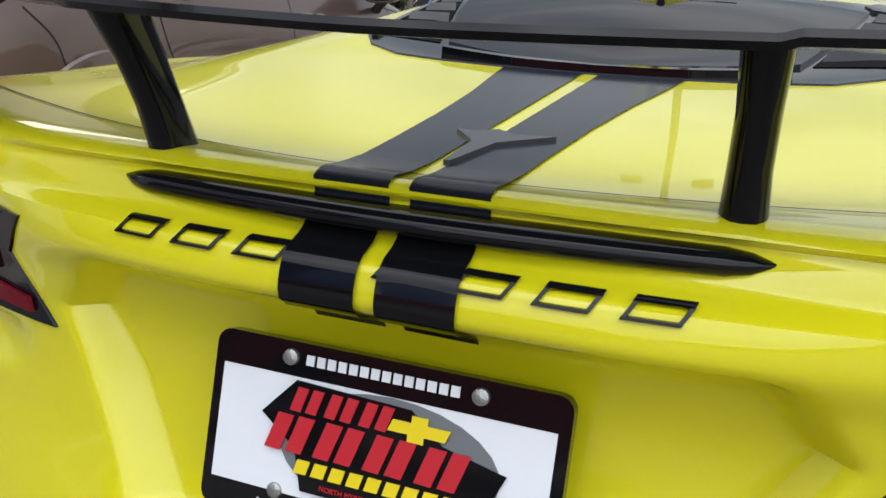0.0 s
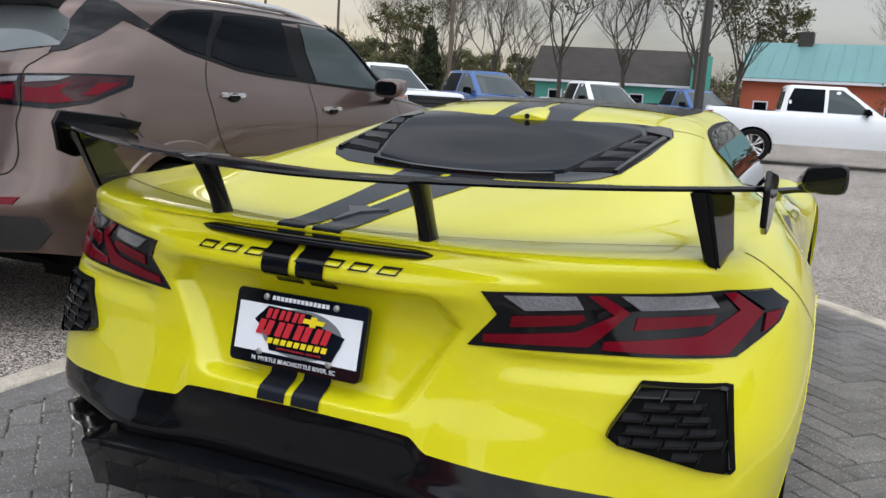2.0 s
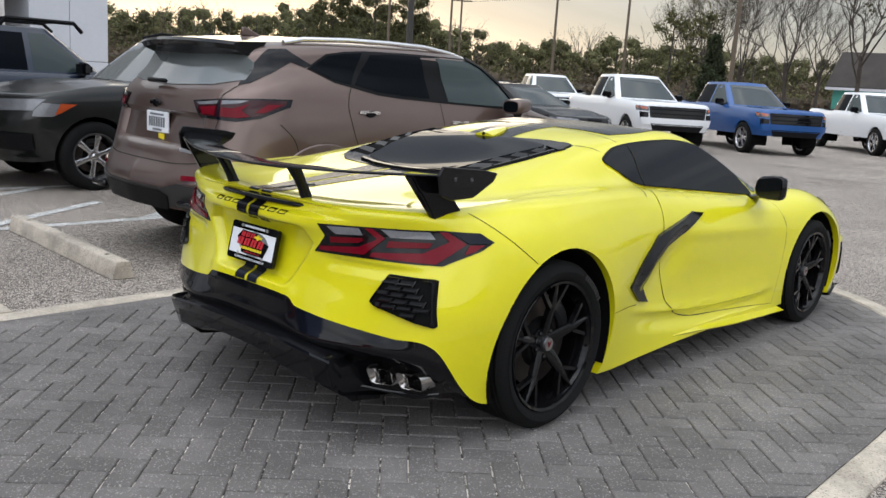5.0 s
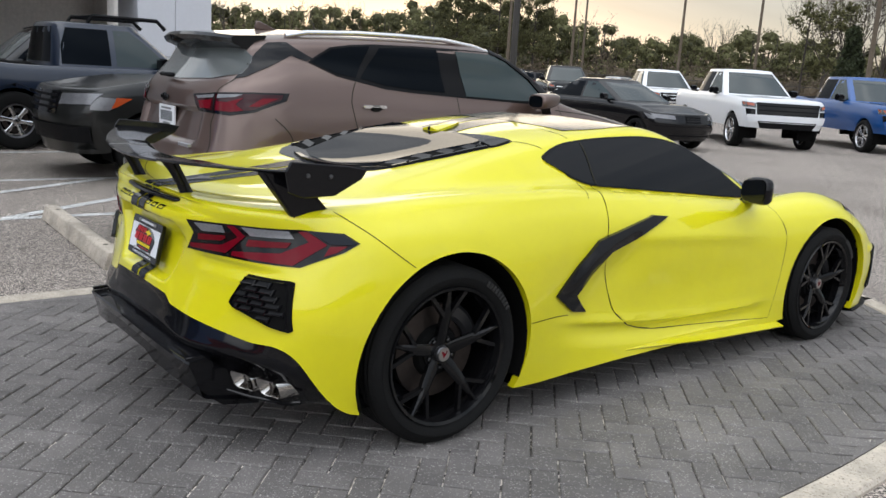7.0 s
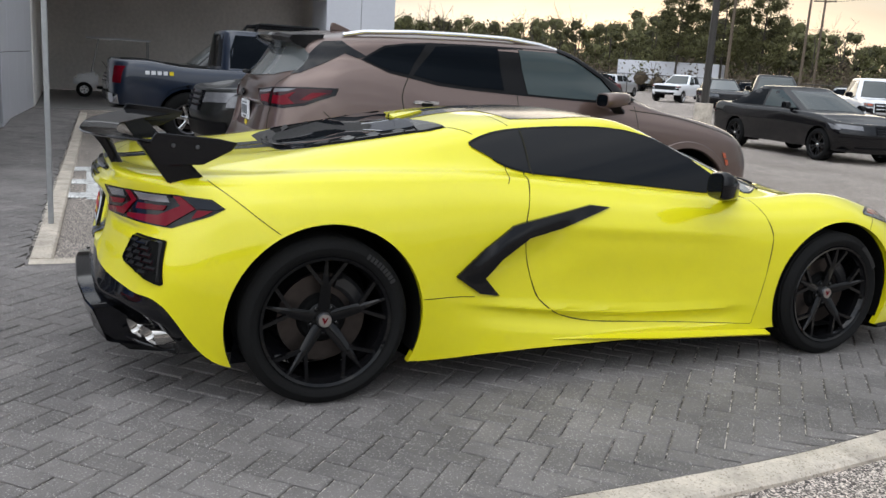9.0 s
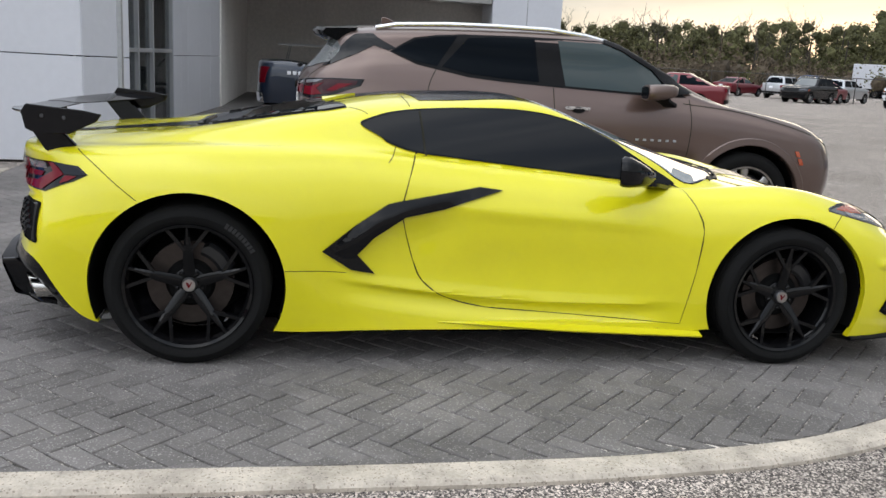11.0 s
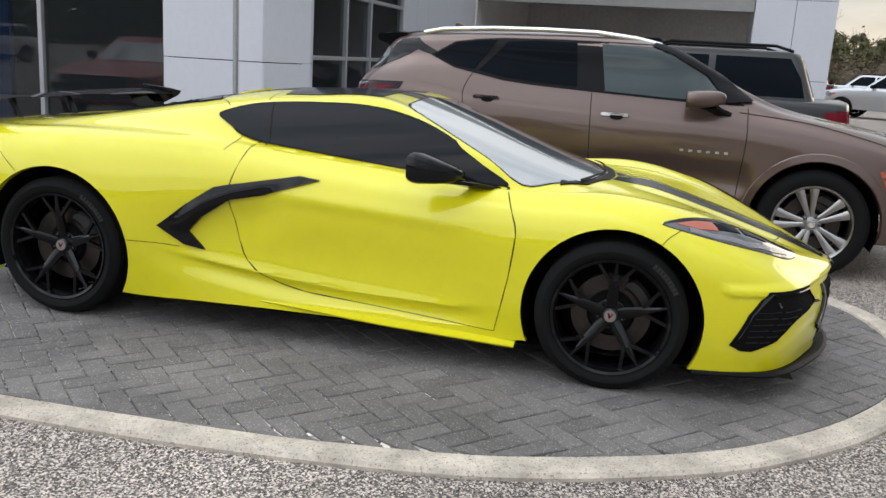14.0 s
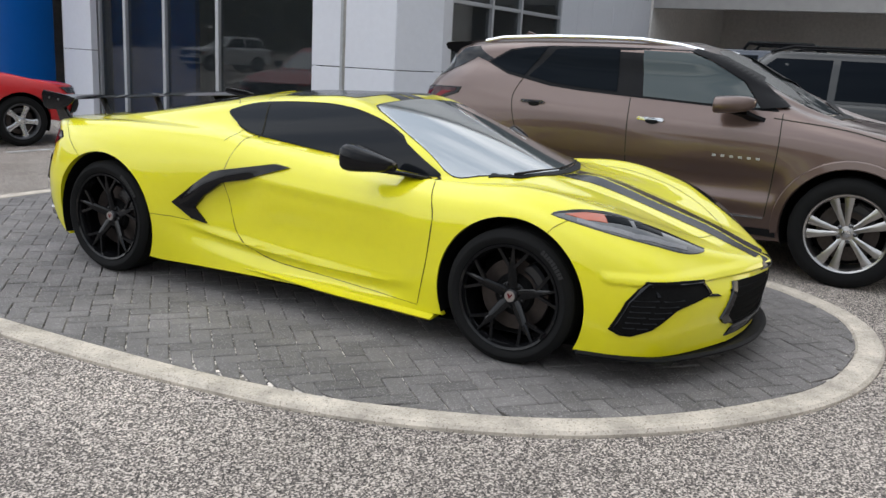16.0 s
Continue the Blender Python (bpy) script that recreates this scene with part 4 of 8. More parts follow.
def lay(name, outline, view, material, off=0.002, label="", both=False, parent=None, step=0.03, skirt=0.006, smooth=40):
    bm = over.drape(outline, *view, off=off, step=step, skirt=skirt)
    twin = flip(bm.copy()) if both else None
    a = part(name, bm, material, parent or car, label, smooth)
    return (a, part(name, twin, material, parent or car, label, smooth)) if both else (a,)


def even_glass(panes, axis, degree=3):
    """Gives a pane the even curve of blown glass: its normals follow one smooth surface."""
    for ob in panes:
        co = np.array([v.co[:] for v in ob.data.vertices])
        u, v = [k for k in range(3) if k != axis]
        mid, wide = co.mean(0), np.ptp(co, axis=0) / 2
        a, b = (co[:, u] - mid[u]) / wide[u], (co[:, v] - mid[v]) / wide[v]
        powers = [(i, j) for i in range(degree + 1) for j in range(degree + 1 - i)]
        fit = np.linalg.lstsq(np.stack([a ** i * b ** j for i, j in powers], 1), co[:, axis], rcond=None)[0]
        da = sum(f * i * a ** max(i - 1, 0) * b ** j for f, (i, j) in zip(fit, powers)) / wide[u]
        db = sum(f * j * a ** i * b ** max(j - 1, 0) for f, (i, j) in zip(fit, powers)) / wide[v]
        n = np.zeros_like(co)
        n[:, axis], n[:, u], n[:, v] = 1, -da, -db
        n *= (-1 if axis == 1 or (axis == 0 and mid[0] < 0) else 1) / np.linalg.norm(n, axis=1, keepdims=True)
        ob.data.normals_split_custom_set_from_vertices(n.tolist())


def line(path, view, both=False, width=0.005, n=6, off=0.0012):
    bm = over.seam([tuple(q) for q in glide(path, n)], *view, width=width, off=off)
    twin = flip(bm.copy()) if both else None
    part("panel_gap", bm, GAP, car)
    if both:
        part("panel_gap", twin, GAP, car)


# doors, lids and gaps
DOOR = [(2.219, .806), (2.259, .727), (2.285, .64), (2.266, .449), (2.219, .197), (1.614, .232), (1.294, .253), (1.115, .296), (1.001, .374), (.956, .466), (.915, .607), (.898, .70), (.932, .827), (.965, .915), (1.3, .885), (1.7, .848)]
lay("door", DOOR, SIDE_R, YELLOW, 0.002, both=True, step=0.018, skirt=0.002)
line([(.985, .93), (.958, .905), (.932, .827), (.898, .70), (.915, .607), (.956, .466), (1.001, .374), (1.115, .296), (1.294, .253), (1.614, .232), (2.219, .197)], SIDE_R, True, 0.0055)
line([(2.219, .197), (2.266, .449), (2.285, .64), (2.259, .727), (2.219, .806), (2.19, .82)], SIDE_R, True, 0.006)
line([(-.45, .898), (-.36, .835), (-.27, .765), (-.185, .702)], SIDE_R, True, 0.0028)
line([(.40, .425), (.55, .422), (.66, .412)], SIDE_R, True, 0.003)
line([(.878, .946), (.862, .915), (.838, .884)], SIDE_R, True, 0.0035)
line([(2.985, .735), (2.93, .70), (2.90, .665)], SIDE_R, True, 0.003)
line([(-.75, -.50), (-.60, -.585), (-.40, -.668), (-.2, -.718), (0, -.735), (.2, -.718), (.40, -.668), (.60, -.585), (.75, -.50)], TOP_DOWN, False, 0.003)
line([(.62, 2.62), (.60, 2.85), (.47, 3.20), (.27, 3.42), (0, 3.50)], TOP_DOWN, True, 0.004)
line([(.468, .668), (.515, .715), (.560, .752)], TOP_DOWN, True, 0.004)
line([(0, .93), (.30, .93), (.56, .95)], TOP_DOWN, True, 0.004)
# glass
SIDEGLASS = rounded([(.728, 1.026), (.742, 1.042), (.85, 1.078), (.99, 1.100), (1.25, 1.118), (1.50, 1.118), (1.72, 1.075), (1.92, .99), (2.08, .90), (2.20, .826), (2.05, .829), (1.80, .850), (1.50, .876), (1.20, .902), (1.0, .921), (.88, .950), (.745, 1.014)], 4)
lay("window_surround", [(y + (0.008 if y > 1.5 else -0.008), z + (0.008 if z > 0.97 else -0.004)) for y, z in SIDEGLASS], SIDE_R, PLASTIC, 0.0045, both=True, step=0.012)
even_glass(lay("side_window", SIDEGLASS, SIDE_R, SIDETINT, 0.0065, "darkly tinted side window", True, step=0.015), 0, 2)
line([(.99, 1.098), (1.003, 1.0), (1.012, .905)], SIDE_R, True, 0.009, off=0.0085)
WIND = rounded([(0, 2.615), (.30, 2.575), (.50, 2.475), (.625, 2.37), (.672, 2.262), (.625, 2.08), (.535, 1.83), (.462, 1.665), (.24, 1.640), (0, 1.635),
                (-.24, 1.640), (-.462, 1.665), (-.535, 1.83), (-.625, 2.08), (-.672, 2.262), (-.625, 2.37), (-.50, 2.475), (-.30, 2.575)], 3)
lay("windscreen_surround", [(x * 1.008, 2.12 + (y - 2.12) * 1.03) for x, y in WIND], TOP_DOWN, GLOSS, 0.0025, step=0.06)
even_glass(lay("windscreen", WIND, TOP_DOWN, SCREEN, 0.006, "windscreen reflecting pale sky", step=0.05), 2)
cowl = [(-.60, 2.43), (-.45, 2.545), (-.20, 2.635), (0, 2.655), (.20, 2.635), (.45, 2.545), (.60, 2.43), (.55, 2.425), (.30, 2.575), (0, 2.612), (-.30, 2.575), (-.55, 2.425)]
lay("cowl_panel", cowl, TOP_DOWN, PLASTIC, 0.006, "black cowl grille below the windscreen")
for s, x0, x1 in ((1, .46, .02), (-1, .02, -.46)):
    pts = [Vector((x0 + (x1 - x0) * k / 6, 2.50 + 0.10 * (1 - ((x0 + (x1 - x0) * k / 6) / .5) ** 2), 0)) for k in range(7)]
    for p in pts:
        hit = over.tree.ray_cast(Vector((p.x, p.y, 3)), Vector((0, 0, -1)))[0]
        p.z = hit.z + 0.016
    part("wiper", tube(pts, 0.007, 6, taper=0.5), PLASTIC, car)
# rear hatch: dark frame, pane, louvres
HATCH = [(-.33, -.068), (0, -.075), (.33, -.068), (.40, -.02), (.440, .05), (.470, .30), (.486, .57), (.468, .660), (.425, .655), (.20, .600), (-.20, .600), (-.425, .655), (-.468, .660),
         (-.486, .57), (-.472, .317), (-.440, .05), (-.40, -.02)]
even_glass(lay("hatch_frame", HATCH, TOP_DOWN, GLOSS, 0.003, "black hatch frame", step=0.05), 2)
even_glass(lay("hatch_glass", [(-.285, .05), (-.15, .0), (0, -.012), (.15, .0), (.285, .05), (.350, .26), (.400, .50), (.388, .540), (.20, .566), (-.20, .566), (-.388, .540), (-.400, .50), (-.350, .26)],
    TOP_DOWN, TINT, 0.009, "dark tinted engine hatch glass", step=0.05, skirt=0.010), 2)
for s in (-1, 1):
    lay("hatch_wing", [(s * .408, .53), (s * .480, .525), (s * .484, .55), (s * .464, .652), (s * .425, .645), (s * .395, .575)], TOP_DOWN, GLOSS, 0.009, "gloss black upper corner of the hatch", skirt=0.010, step=0.04)
    # flat dark sheet under the vanes, painted shade of a deep slot
    lay("louvre_slot", [(s * .302, .052), (s * .420, .052), (s * .462, .50), (s * .425, .508)], TOP_DOWN, WELL, 0.0045, "dark vent slot beside the hatch glass", skirt=0.001, step=0.05)
    lay("slot_rim", [(s * .420, .050), (s * .432, .050), (s * .474, .512), (s * .462, .512)], TOP_DOWN, GLOSS, 0.010, skirt=0.008, step=0.05)
    for k in range(4):
        y0 = .085 + .112 * k
        u0, u1 = .288 + .26 * y0, .424 + .085 * y0
        bm = bmesh.new()
        q = []
        for x, y, up in ((u0 + .004, y0, .005), (u1, y0 + .012, .005), (u1 - .004, y0 + .046, .015), (u0 + .016, y0 + .034, .015), (u0 + .016, y0 + .038, .004), (u1 - .004, y0 + .050, .004)):
            hit = over.tree.ray_cast(Vector((s * x, y, 3)), Vector((0, 0, -1)))[0]
            q.append(bm.verts.new(hit + Vector((0, 0, up))))
        for a, b, c, d in ((0, 1, 2, 3), (3, 2, 5, 4), (0, 3, 4, 0), (1, 5, 2, 1)):
            bm.faces.new([q[i] for i in dict.fromkeys((a, b, c, d))])
        part("louvre", bm, GLOSS, car, flat=True)
lay("hatch_lip", [(-.27, -.02), (-.14, -.055), (0, -.065), (.14, -.055), (.27, -.02), (.275, -.002), (.14, -.033), (0, -.042), (-.14, -.033), (-.275, -.002)], TOP_DOWN, GLOSS, 0.014, "raised black lip below the hatch glass", skirt=0.012)
# roof: dark lift-out panel with stripes, and the camera pod
lay("roof_panel", [(-.44, 1.0), (-.20, .96), (.20, .96), (.44, 1.0), (.475, 1.25), (.465, 1.50), (-.465, 1.50), (-.475, 1.25)], TOP_DOWN, DECAL, 0.003, "dark glossy roof panel", step=0.06)
for s in (-1, 1):
    deck = [(.0088, -.705), (.075, -.705), (.079, -.62), (.088, -.48), (.104, -.32), (.124, -.18), (.138, -.070), (.013, -.070), (.0105, -.45)]
    lay("stripe", [(s * u - .006, v) for u, v in deck], TOP_DOWN, DECAL, 0.0022, "dark grey racing stripe", skirt=0.001, step=0.02)
    lay("stripe", [(s * .0088 - .006, .066), (s * .075 - .006, .066), (s * .075 - .006, .138), (s * .0088 - .006, .138)], (X, (0, .7071, -.7071)), DECAL, 0.003, "dark grey racing stripe", skirt=0.001, step=0.006)
    for y0, y1, w0, w1 in ((.600, .955, .138, .142), (1.505, 1.628, .142, .142)):
        a, b = (.013, w0), (.013, w1)
        lay("stripe", [(s * a[0], y0), (s * a[1], y0), (s * b[1], y1), (s * b[0], y1)], TOP_DOWN, DECAL, 0.0022, "dark grey racing stripe", skirt=0.001, step=0.03)
    lay("stripe", [(s * .018, 2.67), (s * .15, 2.645), (s * .138, 3.2), (s * .120, 3.50), (s * .108, 3.69), (s * .014, 3.70), (s * .016, 3.1)], TOP_DOWN, DECAL, 0.0022, "dark grey racing stripe", skirt=0.001, step=0.04)
    lay("stripe", [(s * .014, .535), (s * .108, .505), (s * .105, .468), (s * .014, .468)], FACE, DECAL, 0.0022, "dark grey racing stripe", skirt=0.001, step=0.03)
    lay("stripe", [(s * .0085 - .006, .527), (s * .074 - .006, .527), (s * .072 - .006, .600), (s * .0085 - .006, .600)], TAIL, DECAL, 0.004, "black racing stripe", skirt=0.001, step=0.006)
    lay("stripe", [(s * .0085 - .006, .774), (s * .072 - .006, .774), (s * .072 - .006, .858), (s * .0085 - .006, .858)], TAIL, GLOSS, 0.004, "black racing stripe", skirt=0.001, step=0.006)
pod = lay("camera_pod", [(-.050, .553), (.050, .553), (.064, .562), (.046, .66), (.014, .72), (-.014, .72), (-.046, .66), (-.064, .562)], TOP_DOWN, YELLOW, 0.011, "yellow roof camera pod", skirt=0.018, step=0.02)[0]
for v in pod.data.vertices:
    v.co.z += .017 * max(0, 1 - (v.co.y - .553) / .16) * max(0, 1 - abs(v.co.x) / .075)
part("pod_lens", lathe([(0, .009), (.005, .009), (.005, 0)], 14, "z", m=pose(0, .553, over.tree.ray_cast(Vector((0, .562, 3)), Vector((0, 0, -1)))[0].z + .017, 78, 0, 0)), PLASTIC, car)
# plain winged shapes on deck and nose
lay("deck_emblem", [(-.004, -.69), (.002, -.69), (.016, -.605), (.062, -.555), (.022, -.562), (.0, -.545), (-.020, -.562), (-.040, -.560), (-.008, -.605)], TOP_DOWN, DARKALLOY, 0.006, "dark winged emblem", skirt=0.005, step=0.02)
lay("nose_emblem", [(-.05, .50), (.05, .50), (.03, .478), (-.03, .478)], FACE, DECAL, 0.006, "dark winged emblem", skirt=0.004, step=0.02)
# tail strip, badge bars
bm = bmesh.new()
rows = []
for k in range(33):
    x = -0.274 + 0.548 * k / 32
    w = min(1, (1 - abs(x / 0.274)) * 10 + 0.15)
    y = -0.798 + 0.026 * (x / .27) ** 2
    rows.append([bm.verts.new(Vector((x, y + dy * w, .868 + dz * w))) for dy, dz in ((.016, -.010), (-.007, -.010), (-.013, -.006), (-.0135, .001), (-.009, .006), (.0, .008), (.02, .008))])
for a, b in zip(rows, rows[1:]):
    for k in range(6):
        bm.faces.new((a[k], b[k], b[k + 1], a[k + 1]))
part("tail_strip", bm, GLOSS, car, "gloss black strip across the tail edge", smooth=60)
for k in range(8):
    x = -0.236 + 0.0605 * k
    for q in ([(x, .8412), (x + .040, .8412), (x + .0385, .8388), (x - .0015, .8388)], [(x - .007, .8312), (x + .033, .8312), (x + .0315, .8290), (x - .0085, .8290)],
              [(x - .007, .8312), (x - .0035, .8312), (x + .0025, .8388), (x - .001, .8388)], [(x + .0295, .8312), (x + .033, .8312), (x + .039, .8388), (x + .0355, .8388)]):
        lay("badge_bar", q, TAIL, GLOSS, 0.0035, skirt=0.004, step=0.05)
# tail lamps, in a frame turned towards the rear corner
CORNER = ((.8, .6, 0), (-.6, .8, 0))


LAMP = [(-.171, .820), (.045, .832), (.296, .840), (.427, .832), (.480, .800), (.44, .772), (.355, .738), (.31, .718), (.046, .718), (-.182, .711), (-.138, .778)]
lay("tail_lamp", LAMP, CORNER, GLOSS, 0.003, "black framed tail lamp with red and clear lenses", both=True, step=0.025)
for name, q, m in (("reversing_lens", [(-.131, .816), (-.003, .824), (.013, .799), (-.091, .791)], CLEARLENS), ("reversing_lens", [(.078, .829), (.255, .833), (.276, .807), (.117, .801)], CLEARLENS),
                   ("inner_lens", [(-.112, .779), (.012, .789), (.016, .780), (-.002, .770), (-.114, .757)], DARKRED), ("inner_lens", [(.111, .788), (.268, .794), (.257, .776), (.104, .765)], DARKRED),
                   ("light_guide", [(-.156, .738), (.001, .756), (.068, .790), (.018, .826), (.046, .828), (.097, .796), (.024, .731), (-.157, .722)], REDLENS),
                   ("light_guide", [(.051, .742), (.236, .757), (.325, .800), (.287, .834), (.314, .835), (.384, .793), (.286, .723), (.047, .727)], REDLENS),
                   ("side_reflector", [(.380, .757), (.394, .790), (.446, .791), (.417, .770)], REDLENS)):
    lay(name, q, CORNER, m, 0.0075, both=True, step=0.02, skirt=0.004)
lay("lamp_hood", [(.322, .836), (.420, .830), (.474, .800), (.455, .795), (.392, .796)], CORNER, DECAL, 0.008, both=True, step=0.03, skirt=0.004)
# rear corner grilles: a rim, slanted vanes and small shelves
GRILLE = [(.670, .672), (.810, .672), (.822, .668), (.845, .512), (.838, .504), (.797, .514), (.643, .556), (.622, .570), (.626, .586)]
lay("corner_grille", GRILLE, TAIL, WELL, 0.007, "black honeycomb corner grille", True, step=0.010)


def inside(p, poly):
    hit = False
    for (ax, ay), (bx, by) in zip(poly, poly[1:] + poly[:1]):
        if (ay > p[1]) != (by > p[1]) and p[0] < ax + (bx - ax) * (p[1] - ay) / (by - ay):
            hit = not hit
    return hit


def shelf(name, corners, material):
    """A small ledge: corners are (x, z, how far it stands out)."""
    for s in (1, -1):
        bm = bmesh.new()
        q = []
        for x, z, out in corners:
            hit = over.tree.ray_cast(Vector((x, -3, z)), Vector((0, 1, 0)))[0]
            q.append((bm.verts.new((s * x, hit.y - out, z)), bm.verts.new((s * x, hit.y + .004, z - .004))))
        bm.faces.new([v[0] for v in q])
        for k in range(4):
            bm.faces.new((q[k - 1][0], q[k][0], q[k][1], q[k - 1][1]))
        part(name, bm, material, car, flat=True)


for k, (a, b) in enumerate(zip(GRILLE, GRILLE[1:] + GRILLE[:1])):
    cx, cz = .745, .595
    ins = [(p[0] + (cx - p[0]) * .055, p[1] + (cz - p[1]) * .07) for p in (a, b)]
    shelf("grille_rim", [(*a, .004), (*b, .004), (*ins[1], .020), (*ins[0], .020)], GLOSS)
for r in range(7):
    z0 = .664 - .0225 * r
    for c in range(-3, 6):
        x0 = .655 + .054 * c + .027 * (r % 2) - (.665 - z0) * .55 + .06
        p = [(x0 + .009, z0), (x0 + .056, z0 + .001), (x0 + .050, z0 - .0150), (x0 + .003, z0 - .0160)]
        p = [(min(max(x, .640 + .25 * abs(z - .585)), .828 + (.67 - z) * .12), z) for x, z in p]
        if p[1][0] - p[0][0] < .016 or sum(inside((x, z), GRILLE) for x, z in p) < 4:
            continue
        shelf("grille_slat", [(*p[0], .006), (*p[1], .006), (p[2][0] + .004, p[2][1] + .003, .016), (p[3][0] + .004, p[3][1] + .003, .016)], PLASTIC)
        shelf("grille_web", [(p[1][0], p[1][1], .018), (p[1][0] + .0035, p[1][1], .018), (p[2][0] + .0035, p[2][1] - .006, .018), (p[2][0], p[2][1] - .006, .018)], GLOSS)
        shelf("grille_web", [(p[3][0], p[3][1] + .004, .020), (p[2][0], p[2][1] + .004, .020), (p[2][0], p[2][1], .020), (p[3][0], p[3][1], .020)], GLOSS)
# black lower tail: apron, diffuser, exhausts
APRON = [
    [(0, -.832, .507), (.22, -.829, .502), (.45, -.797, .477), (.70, -.712, .452), (.840, -.618, .427), (.893, -.405, .195)],
    [(0, -.842, .46), (.22, -.838, .455), (.45, -.812, .43), (.70, -.728, .405), (.84, -.62, .37), (.87, -.42, .205)],
    [(0, -.85, .405), (.22, -.845, .40), (.45, -.825, .385), (.70, -.715, .375), (.83, -.61, .335), (.85, -.44, .21)],
    [(0, -.80, .36), (.22, -.80, .355), (.45, -.78, .335), (.68, -.63, .30), (.80, -.56, .25), (.82, -.45, .215)],
    [(0, -.74, .24), (.22, -.74, .24), (.45, -.70, .22), (.62, -.62, .20), (.72, -.56, .19), (.79, -.46, .215)],
]
g = spline_net(APRON, 14, 5, fair=1)
for line_ in g:
    for p in line_:
        p[2] += .026 * (1 - ease(.262, .305, p[0])) * ease(.42, .49, p[2])
apron = mirrored(grid_mesh(g))
part("rear_apron", apron, GLOSS, car, "gloss black rear apron", smooth=30)
DIFF = [
    [(0, -.825, .398), (.21, -.823, .396), (.275, -.819, .391), (.47, -.791, .371), (.548, -.755, .352)],
    [(0, -.908, .394), (.21, -.906, .391), (.275, -.902, .386), (.47, -.878, .364), (.548, -.850, .346)],
    [(0, -.912, .386), (.21, -.910, .383), (.275, -.906, .378), (.47, -.882, .356), (.552, -.854, .338)],
    [(0, -.896, .350), (.21, -.894, .346), (.275, -.888, .338), (.47, -.864, .312), (.556, -.834, .290)],
    [(0, -.890, .306), (.21, -.888, .302), (.275, -.876, .270), (.47, -.850, .248), (.560, -.805, .212)],
    [(0, -.875, .298), (.21, -.873, .294), (.275, -.860, .262), (.47, -.834, .240), (.560, -.790, .204)],
    [(0, -.70, .24), (.21, -.70, .24), (.275, -.70, .225), (.47, -.66, .20), (.57, -.60, .17)],
    [(0, -.50, .16), (.21, -.50, .16), (.275, -.50, .16), (.47, -.50, .16), (.57, -.50, .155)],
]
part("diffuser", mirrored(grid_mesh(DIFF)), GLOSS, car, "gloss black faceted diffuser blade", smooth=12)
for s in (1, -1):
    fin = prism([(-.86, .36), (-.80, .365), (-.56, .19), (-.58, .14), (-.72, .16), (-.82, .24)], .02, m=Matrix(((0, 0, 1, s * .53 - .01), (1, 0, 0, 0), (0, 1, 0, 0), (0, 0, 0, 1))), bevel=.004)
    part("diffuser_fin", fin, GLOSS, car, flat=True)
    for x, y in ((.665, -.708), (.772, -.662)):
        tip = bmesh.new()
        ring = [(.046, .016), (.040, .027), (.028, .031), (-.036, .031), (-.044, .026), (-.047, .014), (-.040, -.020), (-.033, -.028), (-.022, -.031), (.034, -.031), (.043, -.026), (.046, -.014)]
        loops = [[tip.verts.new((s * (x + u * k), y + dy + .40 * u - .25 * v, .292 + v * k)) for u, v in ring] for dy, k in ((.14, .9), (.006, 1.0), (0, .97), (.003, .90), (.050, .74), (.10, .68))]
        for a, b in zip(loops, loops[1:]):
            for k in range(12):
                tip.faces.new((a[k - 1], a[k], b[k], b[k - 1]))
        bore = bmesh.new()
        bore.faces.new([bore.verts.new(v.co - Vector((0, .012, 0))) for v in loops[-1]])
        tip_ob = part("exhaust_tip", tip, [EXHAUST], car, "polished squared exhaust tip", smooth=50)
        part("bore", bore, WELL, tip_ob)
    rail = tube([(s * .60, -.735, .243), (s * .70, -.690, .242), (s * .80, -.610, .238), (s * .835, -.57, .245)], .006, 6)
    part("exhaust_rail", rail, GLOSS, car)
# side intakes
INTAKE = [(.553, .510), (.692, .622), (.833, .714), (.901, .730), (1.243, .792), (1.345, .781), (1.08, .697), (.911, .662), (.776, .570), (.705, .492), (.785, .405), (.682, .424)]
blade = over.drape(INTAKE, *SIDE_R, off=0.012, step=0.02, skirt=0)
for v in blade.verts:
    mid = float(np.interp(v.co.y, [.56, .66, .80, .92, 1.10, 1.34], [.505, .535, .635, .690, .735, .782]))
    v.co.x = max(v.co.x, .922 - .13 * max(0, v.co.y - .74) - .05 * max(0, v.co.z - .66) - .32 * abs(v.co.z - mid))
made = bmesh.ops.extrude_edge_only(blade, edges=[e for e in blade.edges if len(e.link_faces) == 1])["geom"]
for v in made:
    if isinstance(v, bmesh.types.BMVert):
        v.co.x -= .05
twin = flip(blade.copy())
for bm in (blade, twin):
    part("side_intake", bm, GLOSS, car, "gloss black boomerang side intake trim")
# sill blades
bm = bmesh.new()
rows = []
for k in range(15):
    y = 1.08 + 1.24 * k / 14
    t = k / 14
    x, z = .884 + .016 * t, .196 - .040 * t
    w = -.004 + .044 * ease(0, .55, t)
    rows.append([bm.verts.new((x - .05, y, z - .012)), bm.verts.new((x + w, y, z - .016)), bm.verts.new((x + w + .006, y, z - .008)), bm.verts.new((x - .02, y, z + .010))])
for a, b in zip(rows, rows[1:]):
    for k in range(4):
        bm.faces.new((a[k - 1], a[k], b[k], b[k - 1]))
bm.faces.new(rows[-1])
twin = flip(bm.copy())
part("sill_blade", bm, YELLOW, car, smooth=25)
part("sill_blade", twin, YELLOW, car, smooth=25)
